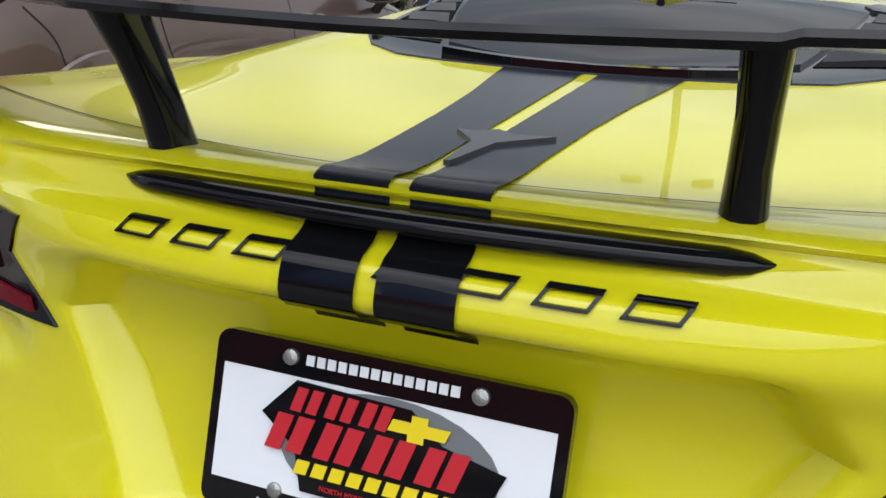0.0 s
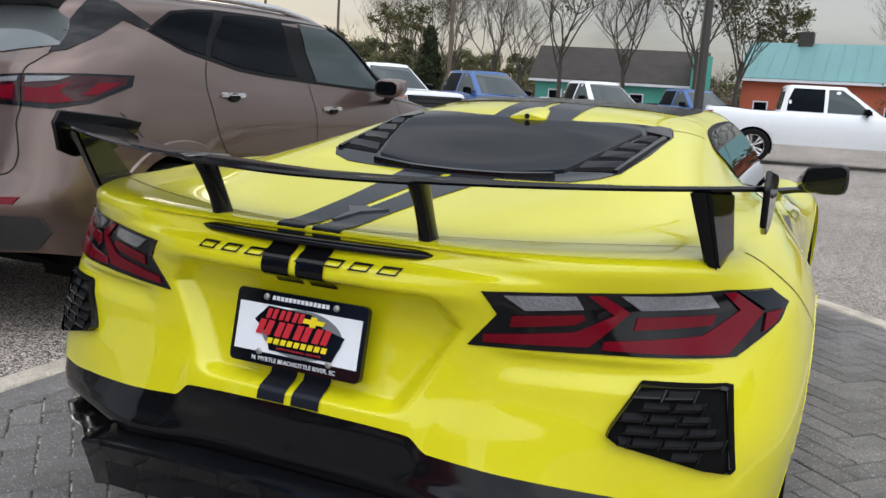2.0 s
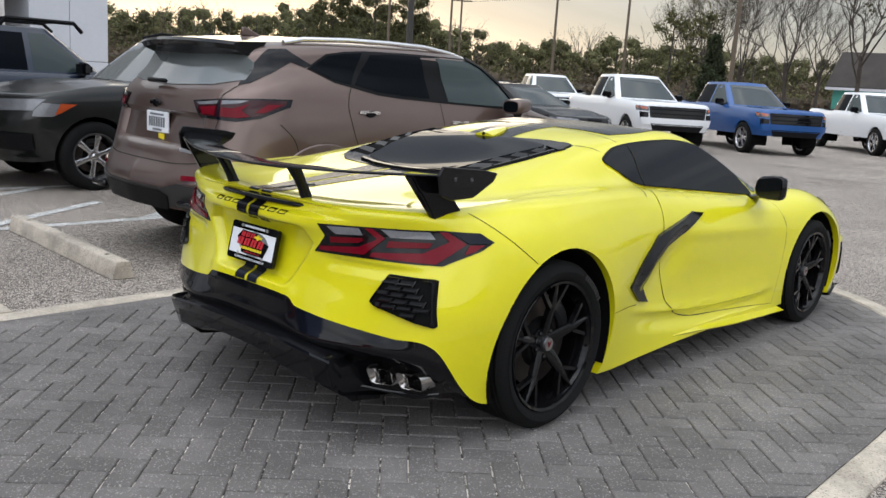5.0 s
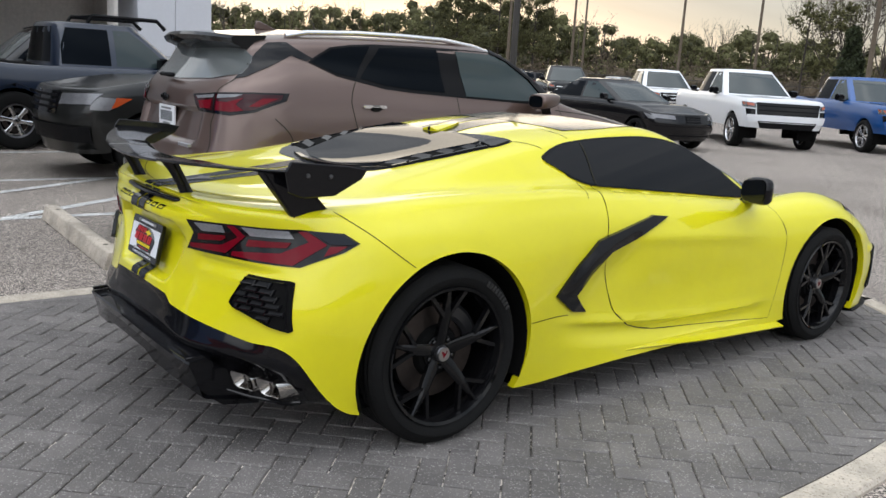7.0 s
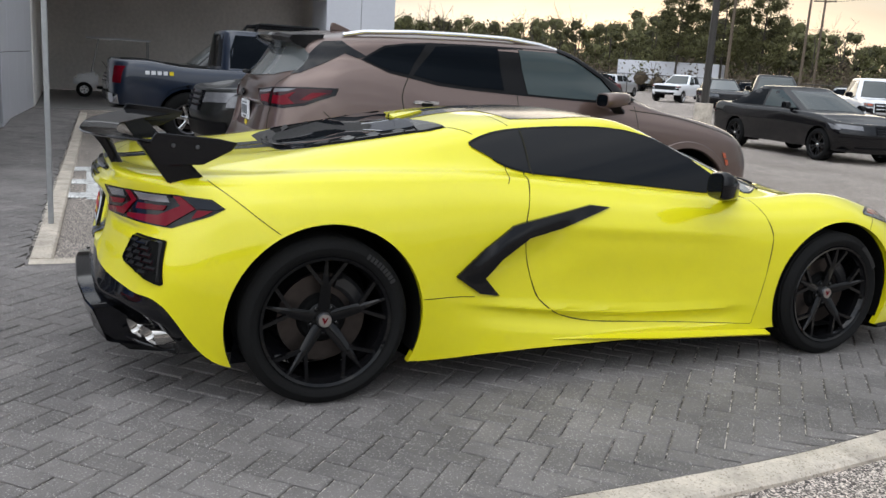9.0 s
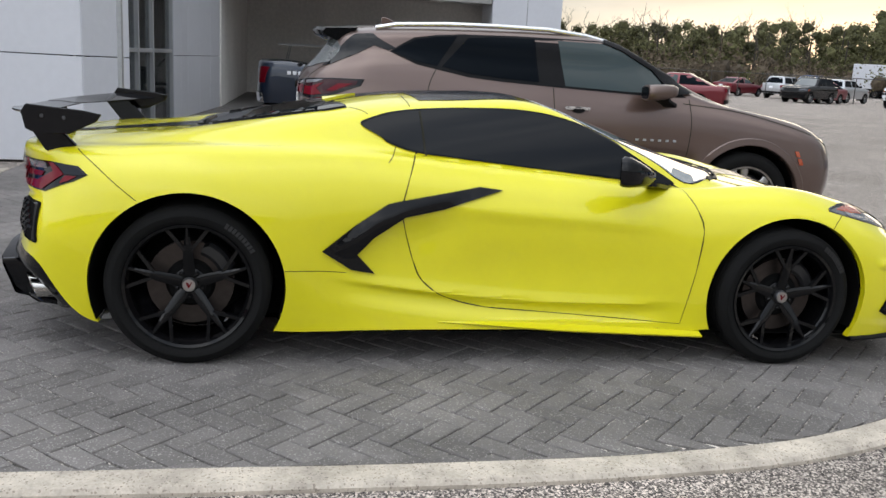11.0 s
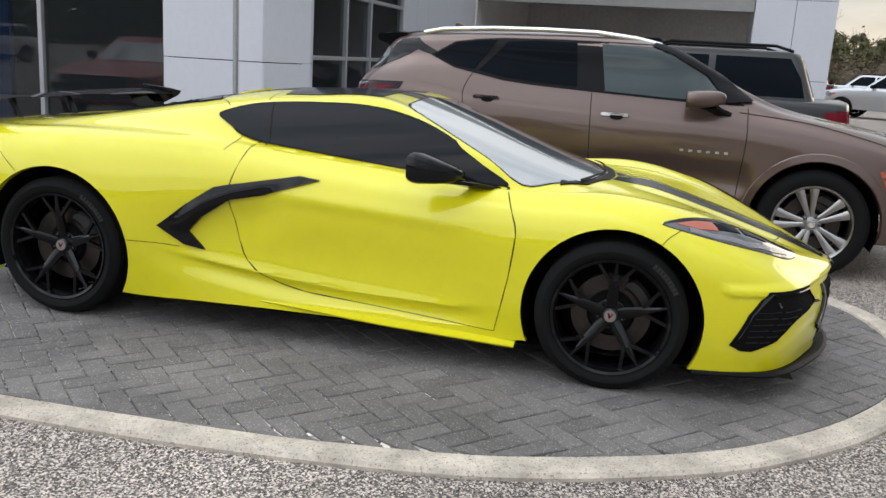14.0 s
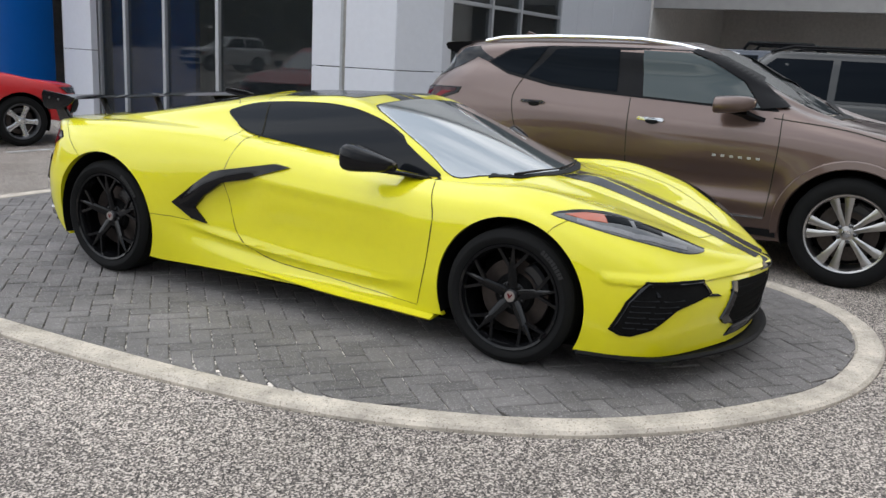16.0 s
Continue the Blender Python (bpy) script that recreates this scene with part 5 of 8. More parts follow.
# floor pan
part("floor_pan", mirrored(grid_mesh([[(0, y, z), (w * .58, y, z), (w, y, z + .01)] for y, w, z in ((-.45, .50, .17), (-.36, .66, .15), (.36, .68, .13), (.40, .86, .13), (1.0, .86, .13), (2.3, .86, .13), (3.1, .86, .13), (3.5, .86, .13))])), WELL, car)
# nose: lamps, vents, grille, splitter
HEAD = rounded([(.890, 2.90), (.815, 2.985), (.70, 3.14), (.56, 3.33), (.436, 3.495), (.53, 3.475), (.66, 3.385), (.775, 3.25), (.85, 3.09)], 4)
lay("headlamp", HEAD, TOP_DOWN, HEADLENS, 0.004, "slim smoked headlamp with orange marker", True, step=0.02)
lay("headlamp_trim", [(.892, 2.895), (.82, 2.975), (.70, 3.13), (.56, 3.32), (.43, 3.50), (.44, 3.492), (.57, 3.34), (.71, 3.152), (.825, 2.992)], TOP_DOWN, GLOSS, 0.006, both=True, step=0.03)
lay("daylight_strip", [(.868, 3.010), (.838, 3.115), (.762, 3.262), (.655, 3.378), (.56, 3.448), (.545, 3.438), (.64, 3.366), (.745, 3.250), (.82, 3.105), (.85, 3.005)], TOP_DOWN, CLEARLENS, 0.0065, "clear running light strip", True, step=0.02, skirt=0.003)
for q in ([(.760, 3.10), (.690, 3.195), (.720, 3.225), (.785, 3.13)], [(.672, 3.22), (.595, 3.325), (.625, 3.345), (.702, 3.245)]):
    lay("projector_lens", q, TOP_DOWN, TINT, 0.0068, both=True, step=0.02, skirt=0.003)
lay("marker_lens", [(.862, 2.952), (.80, 3.03), (.755, 3.105), (.79, 3.13), (.838, 3.04)], TOP_DOWN, AMBER, 0.0065, "orange side marker", True, step=0.02, skirt=0.003)
FRONT_CORNER = ((.8, -.6, 0), (-.6, -.8, 0))
VENT = [(-1.32, .503), (-1.50, .500), (-1.640, .492), (-1.69, .430), (-1.57, .408), (-1.46, .378), (-1.36, .288), (-1.275, .250), (-1.235, .252), (-1.196, .275), (-1.205, .300), (-1.247, .41)]
lay("front_vent", VENT, FRONT_CORNER, WELL, 0.008, "black corner vent with fins", True, step=0.012)


def ledge(name, corners, material):
    """A fin in the corner vent: corners are (along, z, how far it stands out)."""
    way, along = Vector((-.6, -.8, 0)), Vector((.8, -.6, 0))
    for s in (1, -1):
        bm = bmesh.new()
        q = []
        for a, z, out in corners:
            hit = over.tree.ray_cast(along * a + Vector((0, 0, z)) - way * 4, way)[0]
            top, low = hit - way * out, hit + way * .004 - Vector((0, 0, .004))
            q.append((bm.verts.new((s * top.x, top.y, top.z)), bm.verts.new((s * low.x, low.y, low.z))))
        bm.faces.new([v[0] for v in q])
        for k in range(4):
            bm.faces.new((q[k - 1][0], q[k][0], q[k][1], q[k - 1][1]))
        part(name, bm, material, car, flat=True)


for a, b in zip(VENT, VENT[1:] + VENT[:1]):
    ins = [(p[0] + (-1.40 - p[0]) * .05, p[1] + (.39 - p[1]) * .07) for p in (a, b)]
    ledge("vent_rim", [(*a, .004), (*b, .004), (*ins[1], .014), (*ins[0], .014)], GLOSS)
for k in range(6):
    z = .285 + .026 * k
    a0, a1 = -1.225 - .14 * (z - .27), -1.32 - 1.35 * (z - .27)
    for c in range(2):
        b0, b1 = a0 + (a1 - a0) * (.06 + .47 * c), a0 + (a1 - a0) * (.45 + .47 * c)
        ledge("vent_fin", [(b0, z + .016, .002), (b1, z + .018, .002), (b1 - .006, z + .004, .014), (b0 - .006, z + .002, .014)], PLASTIC)
ledge("vent_blade", [(-1.36, .462, .012), (-1.73, .425, .012), (-1.75, .412, .018), (-1.36, .440, .018)], GLOSS)
ledge("vent_roof", [(-1.33, .498, .003), (-1.62, .488, .003), (-1.63, .478, .014), (-1.34, .484, .014)], GLOSS)
lay("front_grille", [(-.30, .455), (.30, .455), (.395, .455), (.44, .40), (.505, .30), (.475, .272), (.40, .255), (.30, .225), (-.30, .225), (-.40, .255), (-.475, .272), (-.505, .30), (-.44, .40), (-.395, .455)], FACE, WELL, 0.004, "gloss black front grille", step=0.05)
for k in range(5):
    z = .265 + .038 * k
    w = .46 - .15 * (z - .265)
    lay("grille_bar", [(-w, z), (w, z), (w, z + .009), (-w, z + .009)], FACE, WELL, 0.009, step=0.06, skirt=0.006)
for s in (1, -1):
    lay("grille_side", [(s * .395, .455), (s * .365, .455), (s * .405, .40), (s * .455, .31), (s * .40, .262), (s * .475, .272), (s * .505, .30), (s * .44, .40)], FACE, GLOSS, 0.012, step=0.04, skirt=0.01)
lay("lower_lip", [(-.44, .160), (.44, .160), (.43, .205), (.40, .236), (-.40, .236), (-.43, .205)], FACE, GLOSS, 0.006, "gloss black lip below the grille", step=0.05)
lay("grille_rim", [(-.40, .240), (.40, .240), (.385, .252), (-.385, .252)], FACE, DARKALLOY, 0.014, step=0.06, skirt=0.008)
bm = bmesh.new()
rows = []
for p in glide([(.935, 3.08), (.905, 3.22), (.815, 3.445), (.47, 3.655), (.22, 3.735), (0, 3.755), (-.22, 3.735), (-.47, 3.655), (-.815, 3.445), (-.905, 3.22), (-.935, 3.08)], 5):
    d = Vector((p[0], (p[1] - 2.7) * 1.2, 0)).normalized()
    c = Vector((p[0], p[1], .135))
    rows.append([bm.verts.new(c + d * u + Vector((0, 0, w))) for u, w in ((-.10, .016), (-.006, .014), (.010, .004), (.006, -.006), (-.12, -.014))])
for a, b in zip(rows, rows[1:]):
    for k in range(4):
        bm.faces.new((a[k], b[k], b[k + 1], a[k + 1]))
part("front_splitter", bm, PLASTIC, car, "matt black front splitter", smooth=30)
# door mirrors
for s in (1, -1):
    m = bmesh.new()
    loops = []
    for x0, x1, z0, z1, y, slew in ((.868, 1.035, .846, .962, 1.838, -.025), (.862, 1.046, .840, .972, 1.850, -.022), (.856, 1.046, .838, .968, 1.875, -.02), (.846, 1.020, .840, .945, 1.930, -.02),
                                    (.835, .975, .842, .920, 1.985, -.02), (.835, .925, .848, .900, 2.018, -.015), (.855, .895, .860, .885, 2.030, 0)):
        ring = []
        for k in range(16):
            c, t = math.cos(math.tau * k / 16), math.sin(math.tau * k / 16)
            u, v = math.copysign(abs(c) ** .55, c), math.copysign(abs(t) ** .55, t)
            x = (x0 + x1) / 2 + u * (x1 - x0) / 2
            ring.append(m.verts.new((x, y + slew * u, (z0 + z1) / 2 + v * (z1 - z0) / 2 + .012 * u * (v > 0))))
        loops.append(ring)
    for a, b in zip(loops, loops[1:]):
        for k in range(16):
            m.faces.new((a[k - 1], a[k], b[k], b[k - 1]))
    m.faces.new(loops[-1])
    glass = bmesh.new()
    glass.faces.new([glass.verts.new((.9515 + (v.co.x - .9515) * .93, v.co.y + .004, .904 + (v.co.z - .904) * .92)) for v in loops[0]])
    m.faces.new(loops[0][::-1])
    for v in glass.verts:
        v.co.y -= .006
    arm = bmesh.new()
    sec = []
    for x, y, z, h, d in ((.90, 1.975, .848, .012, .050), (.84, 2.03, .838, .012, .045), (.78, 2.09, .822, .014, .050), (.735, 2.12, .812, .016, .055)):
        sec.append([arm.verts.new((x, y + e * d, z + g * h)) for e, g in ((-1, -1), (-1.1, .3), (-.6, 1), (.6, 1), (1.1, .3), (1, -1))])
    for a, b in zip(sec, sec[1:]):
        for k in range(6):
            arm.faces.new((a[k - 1], a[k], b[k], b[k - 1]))
    arm.faces.new(sec[0])
    arm.faces.new(sec[-1][::-1])
    if s < 0:
        flip(m), flip(arm), flip(glass)
    mir = part("door_mirror", m, GLOSS, car, "gloss black door mirror", smooth=50)
    part("mirror_arm", arm, GLOSS, mir, smooth=50)
    part("mirror_glass", glass, SIDETINT, mir)
# rear wing
bm = bmesh.new()
rows = []
for x in sorted([-.835 + 1.67 * k / 44 for k in range(45)] + [q * s for q in (.250, .254, .264, .268) for s in (-1, 1)]):
    u = abs(x) / 0.835
    step = ease(.252, .266, abs(x))
    y, z = -.880 + .250 * u ** 2.2, 1.006 + .030 * u ** 1.5 + .003 * step
    c = .155 + .06 * u ** 3
    fall = .040 + .055 * ease(.25, .5, abs(x))
    prof = [(0, 0), (.02, .005), (.5, .008), (1, .004), (1, 0), (.5, -.003), (.03, -.005)]
    rows.append([bm.verts.new((x, y + c * a, z + b + .003 - fall * c * a)) for a, b in prof])
for a, b in zip(rows, rows[1:]):
    for k in range(7):
        bm.faces.new((a[k - 1], a[k], b[k], b[k - 1]))
wing = part("rear_wing", bm, GLOSS, car, "gloss black high rear wing on four posts", smooth=35)
for s in (1, -1):
    plate = prism([(-.655, 1.045), (-.635, 1.076), (-.42, 1.058), (-.345, 1.044), (-.365, 1.014), (-.47, .960), (-.59, .956), (-.640, .975)], .012,
                  m=Matrix(((0, .0, 1, .838), (1, 0, 0, 0), (0, 1, 0, 0), (0, 0, 0, 1))), bevel=.003)
    post = bmesh.new()
    lo = [(.748, -.588, .880), (.776, -.584, .876), (.788, -.455, .898), (.762, -.455, .902)]
    hi = [(.716, -.700, 1.034), (.752, -.690, 1.036), (.788, -.575, 1.028), (.765, -.572, 1.028)]
    a, b = [post.verts.new(v) for v in lo], [post.verts.new(v) for v in hi]
    for k in range(4):
        post.faces.new((a[k - 1], a[k], b[k], b[k - 1]))
    post.faces.new(a)
    post.faces.new(b[::-1])
    bmesh.ops.bevel(post, geom=post.edges[:], offset=.006, segments=2, affect="EDGES")
    mid = bmesh.new()
    rings = []
    for x, y, z, a, b in ((.246, -.738, .880, .021, .027), (.246, -.741, .894, .0175, .024), (.246, -.758, .93, .0155, .023), (.247, -.780, .970, .0150, .025), (.247, -.806, 1.010, .0165, .030)):
        ring = []
        for k in range(16):
            c, t = math.cos(math.tau * k / 16), math.sin(math.tau * k / 16)
            ring.append(mid.verts.new((x + a * math.copysign(abs(c) ** .7, c), y + b * math.copysign(abs(t) ** .7, t), z)))
        rings.append(ring)
    for a, b in zip(rings, rings[1:]):
        for k in range(16):
            mid.faces.new((a[k - 1], a[k], b[k], b[k - 1]))
    bolts = [lathe([(0, .008), (.004, .007), (.005, 0)], 10, "x", m=Matrix.Translation((.850, y, z))) for y, z in ((-.575, 1.03), (-.49, 1.025))]
    if s < 0:
        for q in [plate, post, mid] + bolts:
            flip(q)
    part("end_plate", plate, GLOSS, wing, flat=True)
    part("outer_post", post, GLOSS, wing, smooth=25)
    part("inner_post", mid, GLOSS, wing, smooth=60)
    for q in bolts:
        part("bolt", q, DARKALLOY, wing)
# number plate in its dealer frame
PL = pose(-.005, -.795, .674, 78, 0, 0) @ Matrix.Diagonal((.98, .96, 1, 1))
plate = part("plate_frame", prism([(sx * .146 + .013 * math.cos(a), sy * .067 + .013 * math.sin(a)) for sx, sy, q in ((1, 1, 0), (-1, 1, 1), (-1, -1, 2), (1, -1, 3)) for a in [math.pi / 2 * (q + k / 5) for k in range(6)]], .014, m=PL), GLOSS, car, "white dealer plate in a black frame", smooth=30)
Z = Matrix.Translation


def on_plate(name, outline, h, m, depth=0.0012):
    return part(name, prism(outline, depth, m=PL @ Z((0, 0, h))), m, plate, flat=True)


def oval(cx, cy, rx, ry, n=28):
    return [(cx + rx * math.cos(math.tau * k / n), cy + ry * math.sin(math.tau * k / n)) for k in range(n)]


on_plate("plate_sheet", [(-.149, -.053), (.149, -.053), (.149, .050), (-.149, .050)], .0125, PLATEWHITE, .003)
on_plate("printed_oval", oval(.012, -.002, .098, .052), .0156, PLATEGREY)
on_plate("printed_field", [(-.105, .015), (-.075, .048), (.03, .044), (.06, .02), (.115, .008), (.092, -.046), (-.06, -.046), (-.07, -.01)], .0170, GLOSS)
for k in range(3):
    for u in (0, .0145):
        on_plate("printed_bar", [(-.078 + .032 * k + u, .022), (-.068 + .032 * k + u, .0215), (-.062 + .032 * k + u, .0425), (-.072 + .032 * k + u, .043)], .0184, PLATERED)
for k in range(4):
    for u in (0, .020):
        on_plate("printed_bar", [(-.098 + .046 * k + u, -.014), (-.083 + .046 * k + u, -.0145), (-.073 + .046 * k + u, .0175), (-.088 + .046 * k + u, .018)], .0184, PLATERED)
on_plate("printed_emblem", [(.012, .024), (.03, .024), (.03, .018), (.044, .018), (.044, .024), (.062, .024), (.066, .034), (.046, .034), (.046, .040), (.032, .040), (.032, .034), (.016, .034)], .0184, PLATEYELLOW)
for k in range(9):
    on_plate("printed_bar", [(-.068 + .0165 * k, -.031), (-.056 + .0165 * k, -.031), (-.053 + .0165 * k, -.019), (-.065 + .0165 * k, -.019)], .0184, PLATEYELLOW)
for k in range(14):
    on_plate("frame_bar", [(-.070 + .010 * k, .0615), (-.0625 + .010 * k, .0615), (-.0625 + .010 * k, .0705), (-.070 + .010 * k, .0705)], .0142, PLATEWHITE)
words("NORTH MYRTLE BEACH - LITTLE RIVER", .0062, PLATERED, plate, PL @ Z((.012, -.0395, .0186)))
words("N. MYRTLE BEACH/LITTLE RIVER, SC", .0128, PLATEWHITE, plate, PL @ Z((0, -.0675, .0145)))
for x, y in ((-.085, .066), (.085, .066), (-.085, -.052), (.085, -.052)):
    part("screw", lathe([(0, .0075), (.003, .007), (.0045, .004), (.0045, 0)], 12, "z", m=PL @ Z((x, y, .014))), SCREWS, plate)
# wheels
rear = wheel_kit(.345, .285, .268, "trident", WHEELBLACK, WHEELBLACK, True)
front = wheel_kit(.328, .235, .256, "trident", WHEELBLACK, WHEELBLACK, True)
for s in (1, -1):
    fit_wheel(rear, car, s * .798, HUB_R[0], HUB_R[1], 1)
    fit_wheel(front, car, s * .820, HUB_F[0], HUB_F[1], -2)
wheel_well(car, *HUB_R, .402, .48, .925)
wheel_well(car, *HUB_F, .385, .52, .915)
# ---- other vehicles; each is built facing +y with its rear axle over the origin ----
def dress(car, draper):
    def lay2(name, outline, view, material, off=0.004, label="", both=False, step=0.08, skirt=0.01, parent=None, smooth=40):
        bm = draper.drape(outline, *view, off=off, step=step, skirt=skirt)
        twin = flip(bm.copy()) if both else None
        a = part(name, bm, material, parent or car, label, smooth)
        return (a, part(name, twin, material, parent or car, label, smooth)) if both else (a,)
    return lay2


def handle(car, x, y, z, material=CHROME):
    for s in (1, -1):
        bm = box(-.012, -.105, -.0125, .014, .105, .0125, .009, seg=2)
        for v in bm.verts:
            if abs(v.co.y) > .07:
                v.co.x -= .012
        bm.transform(Matrix.Translation((x, y, z)))
        if s < 0:
            flip(bm)
        part("door_handle", bm, material, car)


def side_mirror(car, x, y, z, material, size=1.0, out=.13):
    for s in (1, -1):
        bm = box(-.10 * size, -.06 * size, -.075 * size, .12 * size, .075 * size, .08 * size, .03 * size, seg=2)
        for v in bm.verts:
            if v.co.y > 0:
                v.co.x *= .82
                v.co.z *= .78
        bm.transform(Matrix.Translation((x + out, y, z)))
        arm = box(x - .05, y - .03, z - .09 * size, x + out, y + .04, z - .05 * size, .012)
        face = box(x + out - .08 * size, y - .064 * size, z - .055 * size, x + out + .10 * size, y - .058 * size, z + .06 * size, .002)
        if s < 0:
            flip(bm), flip(arm), flip(face)
        m = part("door_mirror", bm, material, car, smooth=50)
        part("mirror_arm", arm, PLASTIC, m, flat=True)
        part("mirror_glass", face, TINT, m, flat=True)


def smooth_mirror(car, c, half, foot, material):
    """A rounded mirror shell on a sloping foot, both sides."""
    for s in (1, -1):
        m = bmesh.new()
        loops = []
        for f, kx, kz in ((-1, .86, .84), (-.92, .97, .97), (-.5, 1, 1), (.1, .94, .96), (.6, .76, .82), (.9, .5, .56), (1, .22, .25)):
            ring = []
            for k in range(14):
                a, b = math.cos(math.tau * k / 14), math.sin(math.tau * k / 14)
                u, v = math.copysign(abs(a) ** .6, a), math.copysign(abs(b) ** .6, b)
                ring.append(m.verts.new((c[0] + u * half[0] * kx - .02 * f, c[1] + f * half[1], c[2] + v * half[2] * kz + .012 * f)))
            loops.append(ring)
        for a, b in zip(loops, loops[1:]):
            for k in range(14):
                m.faces.new((a[k - 1], a[k], b[k], b[k - 1]))
        m.faces.new(loops[0][::-1])
        m.faces.new(loops[-1])
        face = bmesh.new()
        face.faces.new([face.verts.new((c[0] + (v.co.x - c[0]) * .9, v.co.y - .002, c[2] + (v.co.z - c[2]) * .9)) for v in loops[0]])
        arm = bmesh.new()
        sec = []
        for t, w, h in ((0, .06, .03), (.5, .05, .022), (1, .055, .03)):
            p = Vector((c[0] - .03, c[1] + .02, c[2] - half[2] + .012)).lerp(Vector(foot), t)
            sec.append([arm.verts.new(p + Vector((0, y * w, z * h))) for y, z in ((-1, -.6), (-.8, .6), (.8, .6), (1, -.6))])
        for a, b in zip(sec, sec[1:]):
            for k in range(4):
                arm.faces.new((a[k - 1], a[k], b[k], b[k - 1]))
        arm.faces.new(sec[-1])
        if s < 0:
            flip(m), flip(arm), flip(face)
        shell_ob = part("door_mirror", m, material, car, smooth=50)
        part("mirror_arm", arm, PLASTIC, shell_ob)
        part("mirror_glass", face, TINT, shell_ob, flat=True)


def bars(car, n, x0, z0, y, w, h, gap, material, view_back=True, name="badge_bar"):
    """A row of plain bars in the place of a badge."""
    for k in range(n):
        x = x0 + k * (w + gap)
        bm = box(x, y - .004, z0, x + w, y + .004, z0 + h, .001)
        part(name, bm, material, car, flat=True)


KITS = {
    "suv21": wheel_kit(.385, .25, .275, "split", GREYALLOY, GREYALLOY),
    "suv18": wheel_kit(.365, .235, .245, "five", ALLOY, DARKALLOY),
    "truck": wheel_kit(.41, .27, .285, "split", ALLOY, ALLOY),
    "truckdark": wheel_kit(.39, .27, .225, "five", ALLOY, DARKALLOY),
    "sedandark": wheel_kit(.325, .235, .235, "split", WHEELBLACK, WHEELBLACK),
    "sedan": wheel_kit(.32, .22, .225, "plain", ALLOY, DARKALLOY),
}

# the brown sport utility wagon
suv = thing("suv", "brown metallic sport utility wagon backed into a bay", "car")
WAGON = [
    [(0, -.93, .40), (.5, -.87, .40), (.80, -.70, .40), (.94, -.44, .36), (.96, 0, .30), (.925, .7, .25), (.92, 1.4, .25), (.925, 2.2, .25), (.95, 2.86, .30), (.95, 3.35, .29), (.82, 3.58, .28), (.5, 3.70, .27), (0, 3.75, .27)],
    [(0, -.985, .58), (.5, -.925, .58), (.84, -.73, .59), (.965, -.44, .60), (.985, 0, .62), (.962, .7, .50), (.952, 1.4, .48), (.958, 2.2, .50), (.985, 2.86, .62), (.972, 3.38, .55), (.85, 3.62, .52), (.5, 3.76, .50), (0, 3.81, .50)],
    [(0, -.86, .76), (.5, -.83, .76), (.83, -.69, .78), (.958, -.42, .80), (.978, 0, .84), (.962, .7, .78), (.955, 1.4, .75), (.96, 2.2, .77), (.978, 2.86, .84), (.966, 3.36, .76), (.85, 3.61, .72), (.5, 3.76, .70), (0, 3.81, .70)],
    [(0, -.79, 1.00), (.5, -.76, 1.00), (.81, -.64, 1.03), (.93, -.38, 1.05), (.950, 0, 1.06), (.952, .7, 1.03), (.950, 1.4, 1.00), (.955, 2.2, .99), (.952, 2.86, .99), (.935, 3.33, .92), (.80, 3.55, .89), (.5, 3.70, .88), (0, 3.76, .88)],
    [(0, -.755, 1.18), (.5, -.72, 1.18), (.77, -.60, 1.20), (.87, -.34, 1.25), (.885, -.02, 1.27), (.887, .7, 1.218), (.89, 1.4, 1.185), (.895, 2.2, 1.148), (.87, 2.80, 1.095), (.82, 3.26, 1.02), (.68, 3.44, .975), (.4, 3.57, .955), (0, 3.62, .955)],
    [(0, -.62, 1.34), (.43, -.59, 1.34), (.69, -.48, 1.36), (.785, -.22, 1.40), (.805, .10, 1.41), (.818, .75, 1.38), (.818, 1.4, 1.37), (.805, 2.0, 1.345), (.73, 2.55, 1.155), (.56, 3.03, 1.072), (.42, 3.20, 1.045), (.25, 3.30, 1.03), (0, 3.34, 1.03)],
    [(0, -.46, 1.53), (.40, -.45, 1.53), (.61, -.37, 1.545), (.665, -.10, 1.575), (.685, .25, 1.595), (.695, .8, 1.610), (.695, 1.3, 1.610), (.688, 1.70, 1.572), (.665, 2.15, 1.36), (.56, 2.62, 1.135), (.38, 2.84, 1.10), (.2, 2.93, 1.09), (0, 2.97, 1.09)],
    [(0, -.36, 1.60), (0, -.32, 1.605), (0, -.22, 1.615), (0, -.02, 1.632), (0, .30, 1.647), (0, .8, 1.660), (0, 1.25, 1.658), (0, 1.58, 1.630), (0, 2.0, 1.455), (0, 2.4, 1.23), (0, 2.55, 1.16), (0, 2.64, 1.13), (0, 2.68, 1.125)],
]
g = spline_net(WAGON, 14, 9, fair=3)
for line_ in g:
    for p in line_:
        if p[0] > .8 and 0.3 < p[1] < 2.4:
            p[0] -= .028 * ease(.50, .62, p[2]) * (1 - ease(.66, .80, p[2]))
        if p[1] < -.6 and .80 < p[2] < 1.06 and p[0] < .62:
            p[1] += .05 * ease(0, .05, .60 - p[0]) * ease(.80, .84, p[2]) * (1 - ease(1.02, 1.06, p[2]))
g[0, :, 0] = g[-1, :, 0] = 0
g[:, -1, 0] = 0
shell = mirrored(grid_mesh(g))
cut_arch(shell, 0, .385, .445, .05, .5)
cut_arch(shell, 2.86, .385, .445, .05, .5)
wag = Draper(shell)
part("body_shell", shell, BROWN, suv, "brown metallic body", smooth=35)
put = dress(suv, wag)
